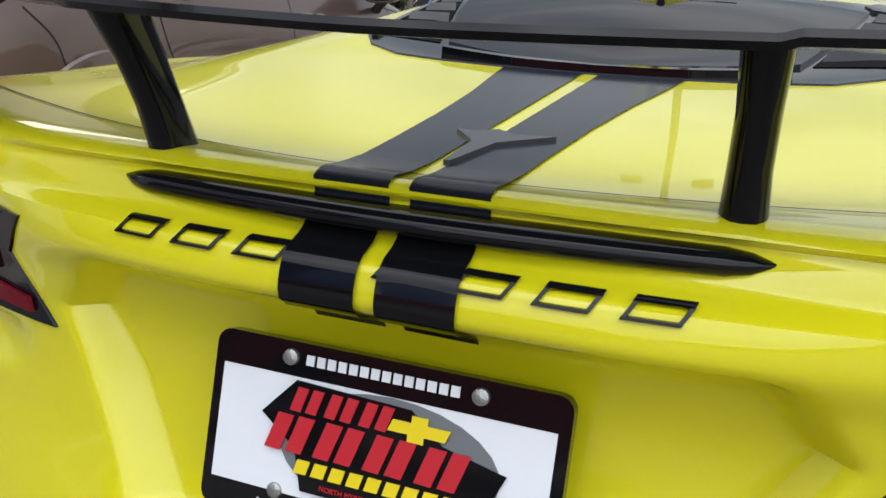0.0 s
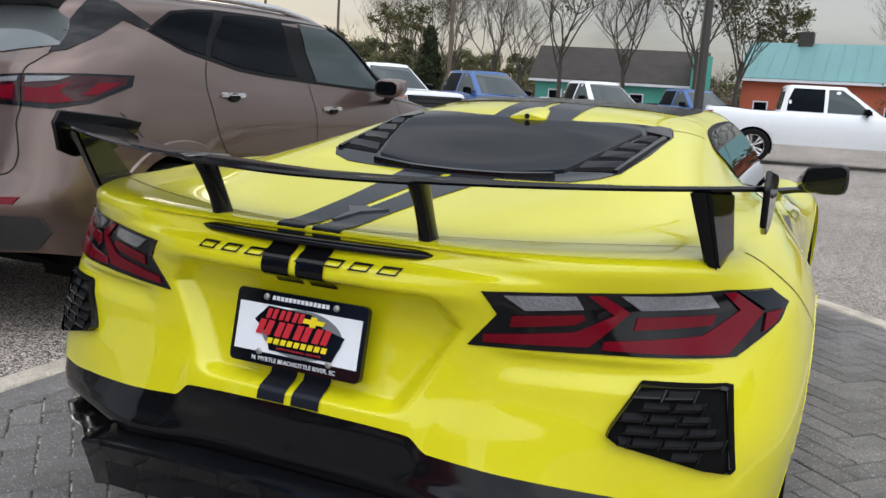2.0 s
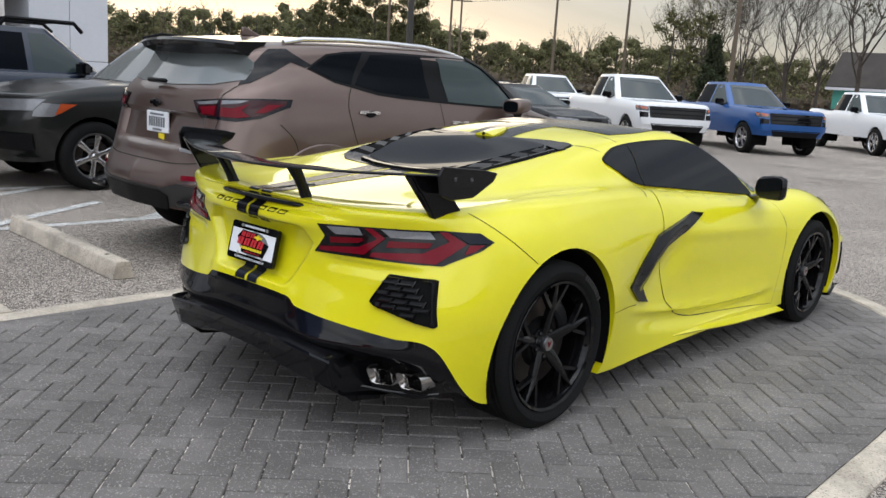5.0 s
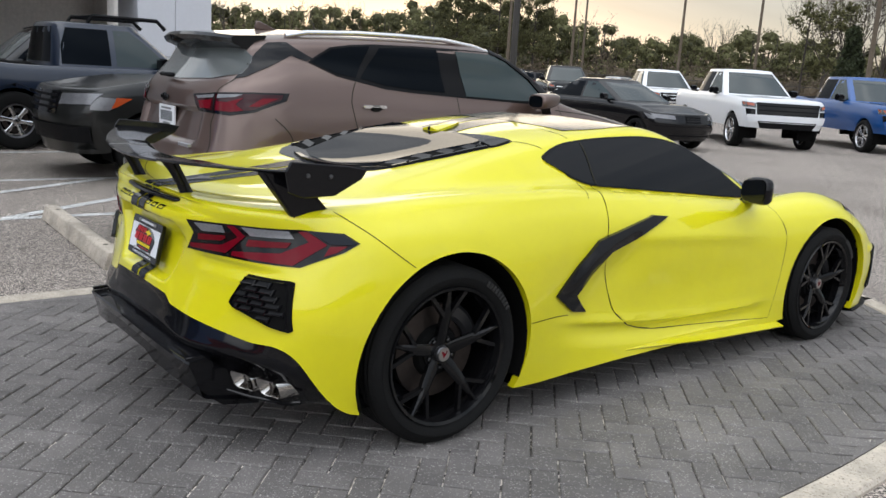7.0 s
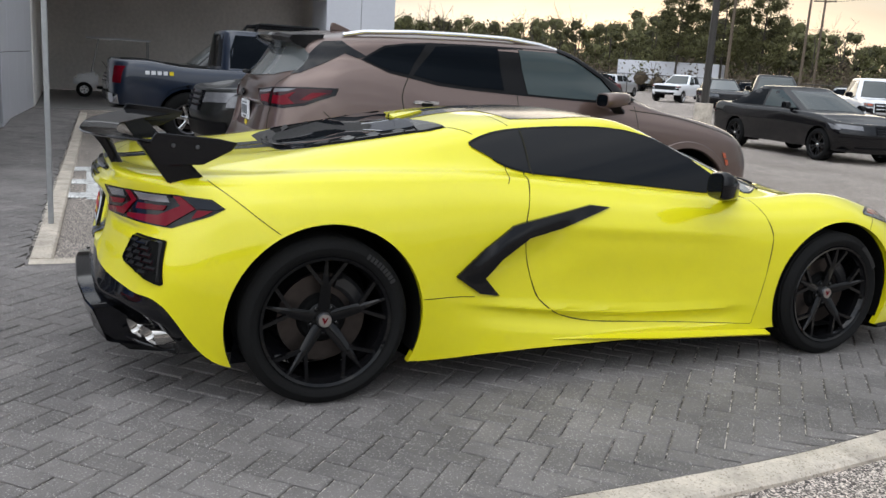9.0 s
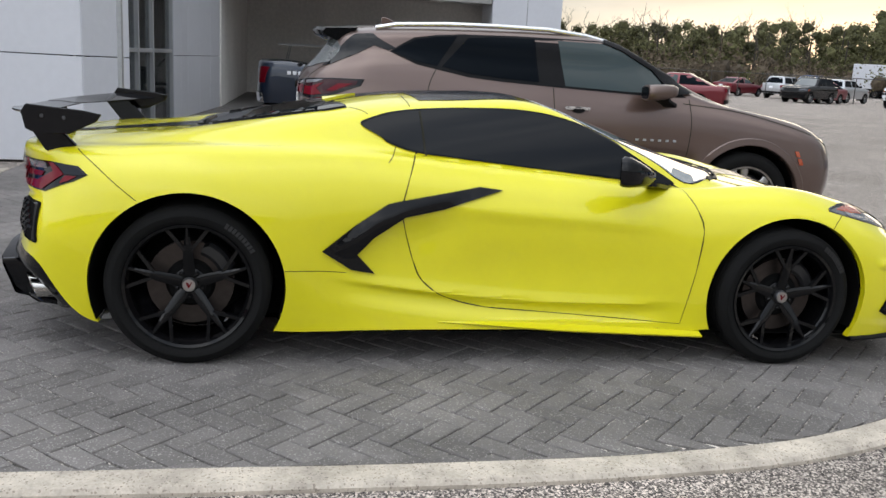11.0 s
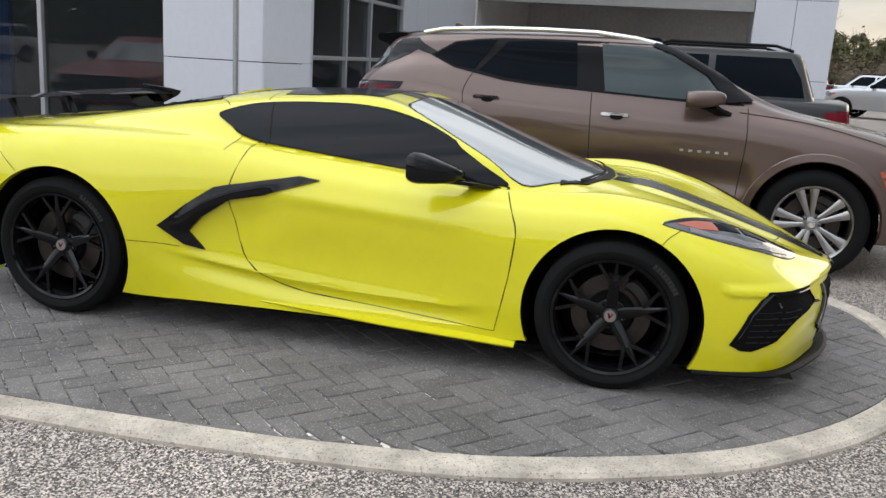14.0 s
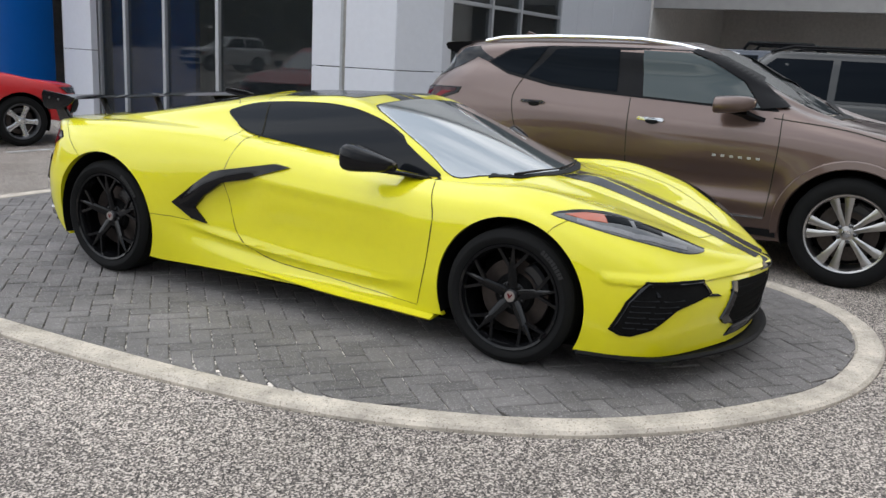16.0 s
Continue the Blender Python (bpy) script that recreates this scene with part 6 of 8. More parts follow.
DLO = [(-.055, 1.405), (.02, 1.455), (.13, 1.518), (.30, 1.545), (.50, 1.562), (.9, 1.572), (1.3, 1.574), (1.65, 1.572), (1.80, 1.52), (2.03, 1.39), (2.31, 1.175), (1.9, 1.178), (1.23, 1.205), (.8, 1.225), (.55, 1.245), (.31, 1.29), (.15, 1.32)]
put("window_surround", DLO, SIDE_R, PLASTIC, .003, both=True, step=.05)
CORNER2 = ((.8, .6, 0), (-.6, .8, 0))
put("rear_pillar_trim", [(.37, 1.520), (.467, 1.532), (.55, 1.482), (.628, 1.432), (.603, 1.410), (.516, 1.443), (.427, 1.359), (.318, 1.285), (.245, 1.268), (.30, 1.41)], CORNER2, GLOSS, .004, "gloss black rear pillar", True, step=.04)
put("quarter_window", [(-.03, 1.407), (.035, 1.447), (.145, 1.504), (.30, 1.530), (.462, 1.544), (.305, 1.314), (.155, 1.337)], SIDE_R, TINT, .007, "tinted quarter window", True, .05)
put("rear_door_window", [(.345, 1.312), (.545, 1.536), (.75, 1.552), (1.07, 1.556), (1.105, 1.236), (.82, 1.248), (.55, 1.270)], SIDE_R, TINT, .007, "dark tinted rear door window", True, .05)
put("front_door_window", [(1.255, 1.554), (1.62, 1.551), (1.765, 1.505), (2.02, 1.370), (2.18, 1.190), (1.75, 1.199), (1.315, 1.216)], SIDE_R, CABINGLASS, .007, "green tinted front door window", True, .05)
put("pillar_trim", [(1.64, 1.576), (1.82, 1.532), (2.10, 1.392), (2.37, 1.200), (2.19, 1.183), (2.03, 1.368), (1.77, 1.503), (1.62, 1.553)], SIDE_R, PLASTIC, .018, "black windscreen pillar trim", True, .018, .02)
# pale glass: sky sheen sits partly in its base colour
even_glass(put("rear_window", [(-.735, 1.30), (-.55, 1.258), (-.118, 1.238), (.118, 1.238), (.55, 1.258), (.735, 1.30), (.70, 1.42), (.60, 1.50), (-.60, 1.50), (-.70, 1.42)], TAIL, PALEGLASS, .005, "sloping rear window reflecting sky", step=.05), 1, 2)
put("windscreen", [(0, 2.62), (.35, 2.56), (.54, 2.43), (.575, 2.25), (.525, 1.82), (.35, 1.72), (0, 1.69), (-.35, 1.72), (-.525, 1.82), (-.575, 2.25), (-.54, 2.43), (-.35, 2.56)], TOP_DOWN, SCREEN, .005, "sloping windscreen", step=.07)
put("cowl_panel", [(-.62, 2.44), (-.36, 2.585), (0, 2.645), (.36, 2.585), (.62, 2.44), (.66, 2.52), (.38, 2.67), (0, 2.73), (-.38, 2.67), (-.66, 2.52)], TOP_DOWN, PLASTIC, .008, step=.07)
put("tail_lamp", [(-.075, 1.146), (.156, 1.170), (.40, 1.184), (.58, 1.188), (.575, 1.136), (.425, 1.056), (.278, 1.027), (-.01, 1.038)], CORNER2, GLOSS, .006, "black edged dark red wraparound tail lamp", True, .03)
put("lamp_lens", [(-.050, 1.134), (.15, 1.158), (.38, 1.172), (.555, 1.174), (.55, 1.142), (.42, 1.071), (.28, 1.045), (.005, 1.054)], CORNER2, SMOKERED, .009, both=True, step=.03, skirt=.004)
put("clear_lens", [(-.03, 1.136), (.14, 1.155), (.135, 1.135), (-.01, 1.120)], CORNER2, CLEARLENS, .012, both=True, step=.03, skirt=.004)
put("clear_lens", [(.17, 1.157), (.345, 1.168), (.295, 1.146), (.168, 1.132)], CORNER2, CLEARLENS, .012, both=True, step=.03, skirt=.004)
for q in ([(.0, 1.106), (.128, 1.120), (.120, 1.060), (.020, 1.062)], [(.166, 1.112), (.25, 1.112), (.35, 1.146), (.305, 1.100), (.36, 1.062), (.28, 1.050), (.166, 1.054)], [(.385, 1.088), (.44, 1.092), (.535, 1.150), (.45, 1.146)]):
    put("light_guide", q, CORNER2, REDLENS, .012, both=True, step=.03, skirt=.004)
put("lamp_divider", [(.140, 1.166), (.152, 1.167), (.156, 1.036), (.146, 1.036)], CORNER2, GLOSS, .0135, both=True, step=.03, skirt=.005)
put("lower_cladding", [(-.42, .30), (.45, .27), (.45, .24), (2.4, .24), (2.4, .345), (1.4, .325), (.5, .335), (.45, .335)], SIDE_R, PLASTIC, .012, "grey plastic sill cladding", True, .08)
put("sill_moulding", [(.55, .405), (2.42, .430), (2.42, .416), (.55, .391)], SIDE_R, CHROME, .012, both=True, step=.12, skirt=.008)
put("bumper_cladding", [(-.80, .42), (.80, .42), (.86, .50), (.84, .565), (.55, .585), (.40, .545), (-.40, .545), (-.55, .585), (-.84, .565), (-.86, .50)], TAIL, GREYPLASTIC, .014, "grey lower bumper cladding", step=.08)
put("bumper_insert", [(-.42, .40), (.42, .40), (.46, .50), (.38, .53), (-.38, .53), (-.46, .50)], TAIL, PLASTIC, .022, "black lower bumper insert", step=.08)
put("reflector", [(.56, .640), (.78, .650), (.76, .618), (.57, .610)], TAIL, REDLENS, .008, both=True, step=.06)


def suv_gap(path, view=SIDE_R, width=.007):
    bm = wag.seam([tuple(q) for q in glide(path, 6)], *view, width=width)
    twin = flip(bm.copy())
    part("panel_gap", bm, GAP, suv)
    part("panel_gap", twin, GAP, suv)


suv_gap([(1.22, 1.20), (1.235, .9), (1.24, .6), (1.20, .36)])
suv_gap([(2.335, 1.165), (2.345, .95), (2.33, .70), (2.31, .43)])
suv_gap([(.30, 1.29), (.255, 1.20), (.245, 1.10), (.31, .88), (.47, .66), (.53, .38)])
suv_gap([(-.36, 1.02), (-.26, .92), (-.22, .80)])
suv_gap([(2.28, 1.13), (2.75, 1.085), (3.15, 1.0), (3.40, .93)], SIDE_R)
suv_gap([(.735, 1.268), (.715, 1.23), (.692, 1.19), (.700, 1.10), (.712, 1.03), (.706, .968), (.722, .90), (.738, .82), (.722, .757), (.66, .735), (.458, .712), (.2, .708), (0, .708)], TAIL)
for cy in (0, 2.86):
    bm = bmesh.new()
    rows = []
    for k in range(25):
        a = math.pi * (-.04 + 1.08 * k / 24)
        pts = []
        for rr, o in ((.445, .006), (.452, .016), (.50, .014), (.508, .004)):
            yy, zz = cy + rr * math.cos(a), .385 + rr * math.sin(a)
            hit = wag.tree.ray_cast(Vector((3, cy + max(rr, .458) * math.cos(a), .385 + max(rr, .458) * math.sin(a))), Vector((-1, 0, 0)))[0]
            pts.append(bm.verts.new(((hit.x if hit and hit.x > .8 else .955) + o, yy, zz)))
        rows.append(pts)
    for a, b in zip(rows, rows[1:]):
        for k in range(3):
            bm.faces.new((a[k], b[k], b[k + 1], a[k + 1]))
    twin = flip(bm.copy())
    part("arch_trim", bm, BROWN, suv, smooth=30)
    part("arch_trim", twin, BROWN, suv, smooth=30)
put("side_marker", [(3.235, .80), (3.27, .80), (3.29, .755), (3.255, .755)], SIDE_R, AMBER, .008, "orange side marker", True, .05, .004)
put("side_marker", [(3.265, .742), (3.30, .742), (3.32, .69), (3.285, .69)], SIDE_R, AMBER, .008, "orange side marker", True, .05, .004)
put("headlamp", [(.52, .80), (.80, .84), (.86, .90), (.55, .865)], FACE, HEADLENS, .006, both=True, step=.05)
put("front_grille", [(-.55, .50), (.55, .50), (.62, .72), (.50, .84), (-.50, .84), (-.62, .72)], FACE, GLOSS, .008, "black front grille", step=.08)
for y, z, x in ((.43, 1.118, .950), (1.41, 1.056, .958)):
    handle(suv, x + .006, y, z, CHROME)
    for d in (1, -1):
        cup = lathe([(-.006, .0), (.0015, .0), (.0015, .034), (-.006, .040)], 16, "x")
        for v in cup.verts:
            v.co.y *= 1.25
            v.co.z *= .62
        cup.transform(Matrix.Translation((x + .002, y + .01, z - .012)))
        part("handle_cup", flip(cup) if d < 0 else cup, PLASTIC, suv)
smooth_mirror(suv, (1.045, 2.035, 1.215), (.105, .135, .062), (.90, 2.19, 1.105), BROWN)
for s in (1, -1):
    rail = tube([(s * .66, -.16, 1.585), (s * .668, .0, 1.618), (s * .676, .4, 1.642), (s * .680, .8, 1.650), (s * .678, 1.2, 1.648), (s * .672, 1.5, 1.618), (s * .660, 1.68, 1.582)], .019, 10)
    for v in rail.verts:
        v.co.z -= .008
    part("roof_rail", rail, CHROME, suv, "silver roof rail")
roof_spoiler = bmesh.new()
rows = []
for k in range(13):
    x = -.66 + 1.32 * k / 12
    c = abs(x) / .66
    y0, z0 = -.66 + .10 * c ** 2, 1.553 - .020 * c ** 2
    rows.append([roof_spoiler.verts.new(p) for p in ((x, y0, z0), (x, y0 + .02, z0 + .022), (x, -.30, 1.605 - .035 * c ** 2), (x, -.36, 1.46 - .02 * c), (x, y0 + .16, z0 - .105 + .02 * c), (x, y0 + .02, z0 - .034))])
for a, b in zip(rows, rows[1:]):
    for k in range(6):
        roof_spoiler.faces.new((a[k - 1], a[k], b[k], b[k - 1]))
roof_spoiler.faces.new(rows[0])
roof_spoiler.faces.new(rows[-1][::-1])
part("roof_spoiler", roof_spoiler, GLOSS, suv, "gloss black roof spoiler", smooth=35)
fin = prism([(-.11, 0), (.09, 0), (.05, .015), (-.07, .062), (-.10, .062)], .03, m=Matrix(((0, 0, 1, -.015), (1, 0, 0, .02), (0, 1, 0, 1.628), (0, 0, 0, 1))), bevel=.006)
part("antenna_fin", fin, BROWN, suv)
part("wiper", box(-.16, -.77, 1.245, .10, -.735, 1.275, .012), PLASTIC, suv)
rp = part("number_plate", box(-.155, -.772, .890, .155, -.755, 1.040, .004), PLATEWHITE, suv, "white number plate with dark bars", flat=True)
for k in range(7):
    part("plate_bar", box(-.118 + .035 * k, -.775, .930, -.094 + .035 * k, -.7715, 1.0), PLATEGREY, rp, flat=True)
part("plate_bar", box(-.10, -.775, 1.012, .10, -.7715, 1.025), PLATEGREY, rp, flat=True)
part("plate_bar", box(-.06, -.775, .903, .07, -.7715, .917), PLATEGREY, rp, flat=True)
part("inspection_sticker", box(.03, -.776, .825, .11, -.770, .885, .001), PLATEYELLOW, suv, "small yellow sticker", flat=True)
part("badge_bar", box(-.075, -.79, 1.085, .075, -.775, 1.118, .006), GLOSS, suv)
part("badge_bar", box(-.025, -.792, 1.072, .025, -.775, 1.131, .006), GLOSS, suv)
for k in range(7):
    part("badge_bar", box(.50 + .026 * k, -.868, .80, .520 + .026 * k, -.84, .822, .002), SILVER, suv, flat=True)
for k in range(6):
    for s in (1, -1):
        x = wag.tree.ray_cast(Vector((3 * s, 1.905 + .062 * k, .842)), Vector((-s, 0, 0)))[0].x
        part("badge_bar", box(x - .003, 1.895 + .062 * k, .828 + .0, x + .003, 1.922 + .062 * k, .845, .002), SILVER, suv, flat=True)
for s in (1, -1):
    part("exhaust_trim", box(s * .66 - .11, -.925, .425, s * .66 + .11, -.88, .475, .015), GLOSS, suv)
part("floor_pan", mirrored(grid_mesh([[(0, y, z), (w * .6, y, z), (w, y, z + .02)] for y, w, z in ((-.62, .55, .34), (-.42, .66, .26), (.42, .66, .22), (.48, .88, .23), (2.4, .88, .23), (3.4, .80, .24))])), WELL, suv)
for s in (1, -1):
    fit_wheel(KITS["suv21"], suv, s * .845, 0, .385, 11)
    fit_wheel(KITS["suv21"], suv, s * .845, 2.86, .385, 14)
wheel_well(suv, 0, .385, .442, .50, .93)
wheel_well(suv, 2.86, .385, .442, .50, .93)
plant(suv, -2.94, 1.15, -.02, -1.2)


# plain cars and pickups from a few proportions
def vehicle(name, label, coat, kind, dims, kit, group="", trim=PLASTIC, low=False, lamp=HEADLENS, grille=None, chrome=False):
    """dims: half width, rear overhang, wheelbase, front overhang, belt height, hood height, roof height, rear deck height."""
    w, ro, wb, fo, belt, hood, roof, deck = dims
    v = thing(name, label, "car" if kind != "pickup" else "pickup truck", group)
    wr = {"truck": .41, "truckdark": .39, "suv18": .365, "suv21": .385, "sedandark": .325, "sedan": .32}[kit]
    y0, y1 = -ro, wb + fo
    zb = .26 if kind == "sedan" else (.50 if kind == "pickup" else .33)
    cut = wb * .5
    edge = lambda x, z, d, e: [(0, y0 + d * .4, z), (.55 * w, y0 + d * .45, z), (.93 * w * x, y0 + .10 + d, z), (w * x, y0 + .42 + d, z)]
    soft = 0.0 if kind == "pickup" else 1.0
    nose = (lambda d: d) if kind == "pickup" else (lambda d: d * 2.3)
    tip = lambda x, z, d, e: [(w * x, y1 - .50 - nose(d), z - .10 * soft * nose(d)), (.90 * w * x, y1 - .13 - .12 * soft - nose(d), z - .38 * soft * nose(d)), (.55 * w, y1 - .03 - .04 * soft - nose(d) * .8, z - .48 * soft * nose(d)), (0, y1 - nose(d) * .7, z - .50 * soft * nose(d))]
    cab = {"sedan": (-.68, .34, 1.34, 2.30), "suv": (-.62, -.42, 1.55, 2.2), "pickup": (.50, .62, 2.04, 2.92) if w > 1 else (.52, .62, 2.10, 2.92), "hatch": (-.45, -.05, 1.5, 2.2)}[kind]
    b0, r0, r1, b1 = [c * wb / (2.8 if kind != "pickup" else 3.75) for c in cab]

    def row(x, zr, zm, zf, d, dm=None):
        mid = [(w * x, y, zm) for y in (0, .3 * wb, .62 * wb)]
        return edge(x, zr, d, 0) + mid + [(w * x, wb * .93, (zm + zf) / 2)] + tip(x, zf, d, 0)

    rows = [row(.95, zb + .06, zb, zb + .02, .05), row(.99, .62 * deck, .60 * belt, .60 * hood, 0.0), row(1.0, deck * .82, belt * .80, hood * .80, .02), row(.955, deck * .965, belt * .97, hood * .95, .05)]
    top = []
    for (px, py, pz), full in zip(row(.84, deck, belt, hood, .13), rows[3]):
        top.append((px, py, pz))
    rows.append(top)
    rows.append([(x * .45, y, z + (.012 if kind != "pickup" else 0)) for x, y, z in top])
    rows.append([(0, y if 2 < i < 9 else y, z + .018) for i, (x, y, z) in enumerate(top)])
    g = spline_net(rows, 8, 5, fair=1)
    g[0, :, 0] = g[-1, :, 0] = 0
    g[:, -1, 0] = 0
    body = mirrored(grid_mesh(g))
    cut_arch(body, 0, wr, wr + .055, .05, w * .55)
    cut_arch(body, wb, wr, wr + .055, .05, w * .55)
    da = Draper(body)
    part("body", body, coat, v, smooth=35)
    lb = dress(v, da)
    zc = belt - .02
    ch = roof - zc
    wc, wt = w * .90, w * .90 - .30 * ch - .03
    def loop(t, wx, z, s=1.0):
        ya, yb = b0 + (r0 - b0) * t, b1 + (r1 - b1) * t
        m = (ya + yb) / 2
        return [(0, ya, z), (wx * .6, ya + .02, z), (wx * .93, ya + .10, z), (wx, ya + .32, z), (wx * 1.0, m, z), (wx, yb - .36, z), (wx * .93, yb - .13, z), (wx * .6, yb - .03, z), (0, yb, z)]
    zt = roof - .05
    crow = [loop(0, wc, zc), loop(.5, (wc + wt) / 2 + .01, zc + (zt - zc) * .5), loop(.96, wt, zt - .02), [(x * .86, (b0 + b1) / 2 + (y - (b0 + b1) / 2) * .90, roof - .015) for x, y, z in loop(1, wt, zt)], [(0, (b0 + b1) / 2 + (y - (b0 + b1) / 2) * .8, roof) for x, y, z in loop(1, wt, zt)]]
    g = spline_net(crow, 6, 5, fair=1)
    g[0, :, 0] = g[-1, :, 0] = 0
    g[:, -1, 0] = 0
    cabin = mirrored(grid_mesh(g))
    dc = Draper(cabin)
    part("cabin", cabin, coat, v, smooth=40)
    lc = dress(v, dc)
    za, zz = zc + .045, zt - .045
    ya = lambda f: b0 + (r0 - b0) * f
    yb = lambda f: b1 + (r1 - b1) * f
    mid = (ya(.5) + yb(.5)) / 2 + (.0 if kind != "pickup" else .02)
    fa, fz = .12, .86
    lc("side_window", [(ya(fa) + .17, za), (mid - .04, za), (mid - .04, zz), (ya(fz) + .21, zz), (ya(.5) + .15, (za + zz) / 2)], SIDE_R, TINT, .004, "dark tinted side window", True, .15)
    lc("side_window", [(mid + .04, za), (yb(fa) - .24, za), (yb(.5) - .25, (za + zz) / 2 + .02), (yb(fz) - .28, zz), (mid + .04, zz)], SIDE_R, TINT if kind == "suv" else CABINGLASS, .004, "tinted side window", True, .15)
    # suv and hatch screens take the glass with sky paleness in its colour
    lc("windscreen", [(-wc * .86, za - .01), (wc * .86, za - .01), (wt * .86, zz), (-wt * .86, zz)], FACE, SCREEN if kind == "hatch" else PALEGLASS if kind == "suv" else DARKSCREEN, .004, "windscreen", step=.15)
    lc("rear_window", [(-wc * .80, za + .02), (wc * .80, za + .02), (wt * .84, zz), (-wt * .84, zz)], TAIL, TINT, .004, "rear window", step=.15)
    # front and tail
    gw = {"pickup": .72 * w, "sedan": .23 * w}.get(kind, .52 * w)
    lw = .52 * w if kind == "sedan" else gw * 1.06
    h0, h1 = (hood * .67, hood * .915) if kind == "pickup" else (hood * .70, hood * .86)
    lb("headlamp", [(lw, h1 - .13), (.955 * w, h1 - .11), (.965 * w, h1), (lw, h1 - .02)] if kind == "pickup" else [(lw, h0 + .04), (.93 * w, h0 + .06), (.96 * w, h1), (lw * 1.02, h1 - .02)], FACE, lamp, .012, "clear headlamp", True, .05)
    if kind == "pickup":
        lb("lamp_pocket", [(lw, h0 - .06), (.93 * w, h0 - .02), (.945 * w, h1 - .15), (lw, h1 - .16)], FACE, GLOSS, .010, "dark lower lamp pocket", True, .06)
        lb("lamp_side", [(y1 - .44, h1 - .01), (y1 - .20, h1 - .02), (y1 - .20, h1 - .12), (y1 - .36, h1 - .11)], SIDE_R, lamp, .010, "clear wraparound headlamp", True, .05)
        lb("hood_crease", [(.50 * w, b1 + .10), (.545 * w, b1 + .10), (.60 * w, y1 - .35), (.56 * w, y1 - .35)], TOP_DOWN, coat, .014, both=True, step=.12, skirt=.02)
    if kind == "sedan":
        lb("lower_intake", [(-.62 * w, zb + .06), (.62 * w, zb + .06), (.66 * w, zb + .15), (-.66 * w, zb + .15)], FACE, PLASTIC, .024, "black lower intake", step=.08)
        lb("headlamp", [(y1 - .62, h1 + .01), (y1 - .34, h1 - .04), (y1 - .30, h1 - .11), (y1 - .46, h1 - .10)], SIDE_R, lamp, .008, "clear wraparound headlamp", True, .05)
    if kind == "pickup":
        lb("lower_intake", [(-.62 * w, zb + .02), (.62 * w, zb + .02), (.70 * w, zb + .19), (-.70 * w, zb + .19)], FACE, PLASTIC, .03, "black lower bumper", step=.1)
        lb("marker_lens", [(.80 * w, h1 - .03), (.965 * w, h1 - .01), (.965 * w, h1 - .07), (.80 * w, h1 - .09)], FACE, AMBER, .016, both=True, step=.06)
    if kind == "suv":
        lb("tail_lamp", [(y0 + .07, deck * .74), (y0 + .30, deck * .78), (y0 + .36, deck * .90), (y0 + .08, deck * .90)], SIDE_R, REDLENS, .010, "red wraparound tail lamp", True, .05)
        lb("headlamp", [(y1 - .70, h1 - .05), (y1 - .34, h1 - .03), (y1 - .30, h1 - .17), (y1 - .48, h1 - .17)], SIDE_R, lamp, .008, "clear wraparound headlamp", True, .06)
        lb("marker_lens", [(y1 - .72, h1 - .04), (y1 - .56, h1 - .035), (y1 - .50, h1 - .15), (y1 - .56, h1 - .13)], SIDE_R, AMBER, .012, both=True, step=.05)
    lb("front_grille", [(-gw, h0 - .06), (gw, h0 - .06), (gw * 1.05, h1), (-gw * 1.05, h1)], FACE, grille or GLOSS, .010, "dark front grille", step=.1)
    for k in range(3):
        z = h0 - .03 + (h1 - h0) * (.1 + .36 * k)
        lb("grille_bar", [(-gw * .96, z), (gw * .96, z), (gw * .96, z + .025), (-gw * .96, z + .025)], FACE, CHROME if chrome else PLASTIC, .022, step=.15)
    fb = zb + (.16 if kind == "pickup" else .10)
    lb("front_bumper", [(-.88 * w, fb), (.88 * w, fb), (.92 * w, fb + .17), (-.92 * w, fb + .17)], FACE, CHROME if chrome else (coat if kind in ("pickup", "sedan") else trim), .03, "front bumper", step=.1)
    lb("rear_bumper", [(-.86 * w, zb + .08), (.86 * w, zb + .08), (.90 * w, zb + .22), (-.90 * w, zb + .22)], TAIL, CHROME if kind == "pickup" else trim, .02, "rear bumper", step=.1)
    d0, d1 = deck * .72, deck * .92
    lb("tail_lamp", [(.78 * w, d0), (.955 * w, d0), (.955 * w, d1), (.80 * w, d1)] if kind != "sedan" else [(.52 * w, d0 + .04), (.93 * w, d0 + .04), (.93 * w, d1 - .01), (.56 * w, d1 - .03)], TAIL, REDLENS, .010, "red tail lamp", True, .06)
    lb("number_plate", [(-.15, d0 - .02), (.15, d0 - .02), (.15, d0 + .12), (-.15, d0 + .12)], TAIL, PLATEGREY if kind == "pickup" else PLATEWHITE, .012, step=.2)
    for yy in (mid + .03, (yb(.1) - .30), ya(.2) + .20):
        bm = da.seam([(yy, zb + .10), (yy, belt * .97)], *SIDE_R, width=.012, off=.003)
        twin = flip(bm.copy())
        part("panel_gap", bm, GAP, v)
        part("panel_gap", twin, GAP, v)
    for yy in (mid - .22, yb(.1) - 1.15 if kind == "pickup" else mid + .78):
        handle(v, w * .985, yy, belt * .86, CHROME if chrome else coat)
    side_mirror(v, w * .90, yb(.1) - .42, belt + .08, coat if kind == "sedan" else GLOSS, 1.15 if kind == "pickup" else .9, .13)
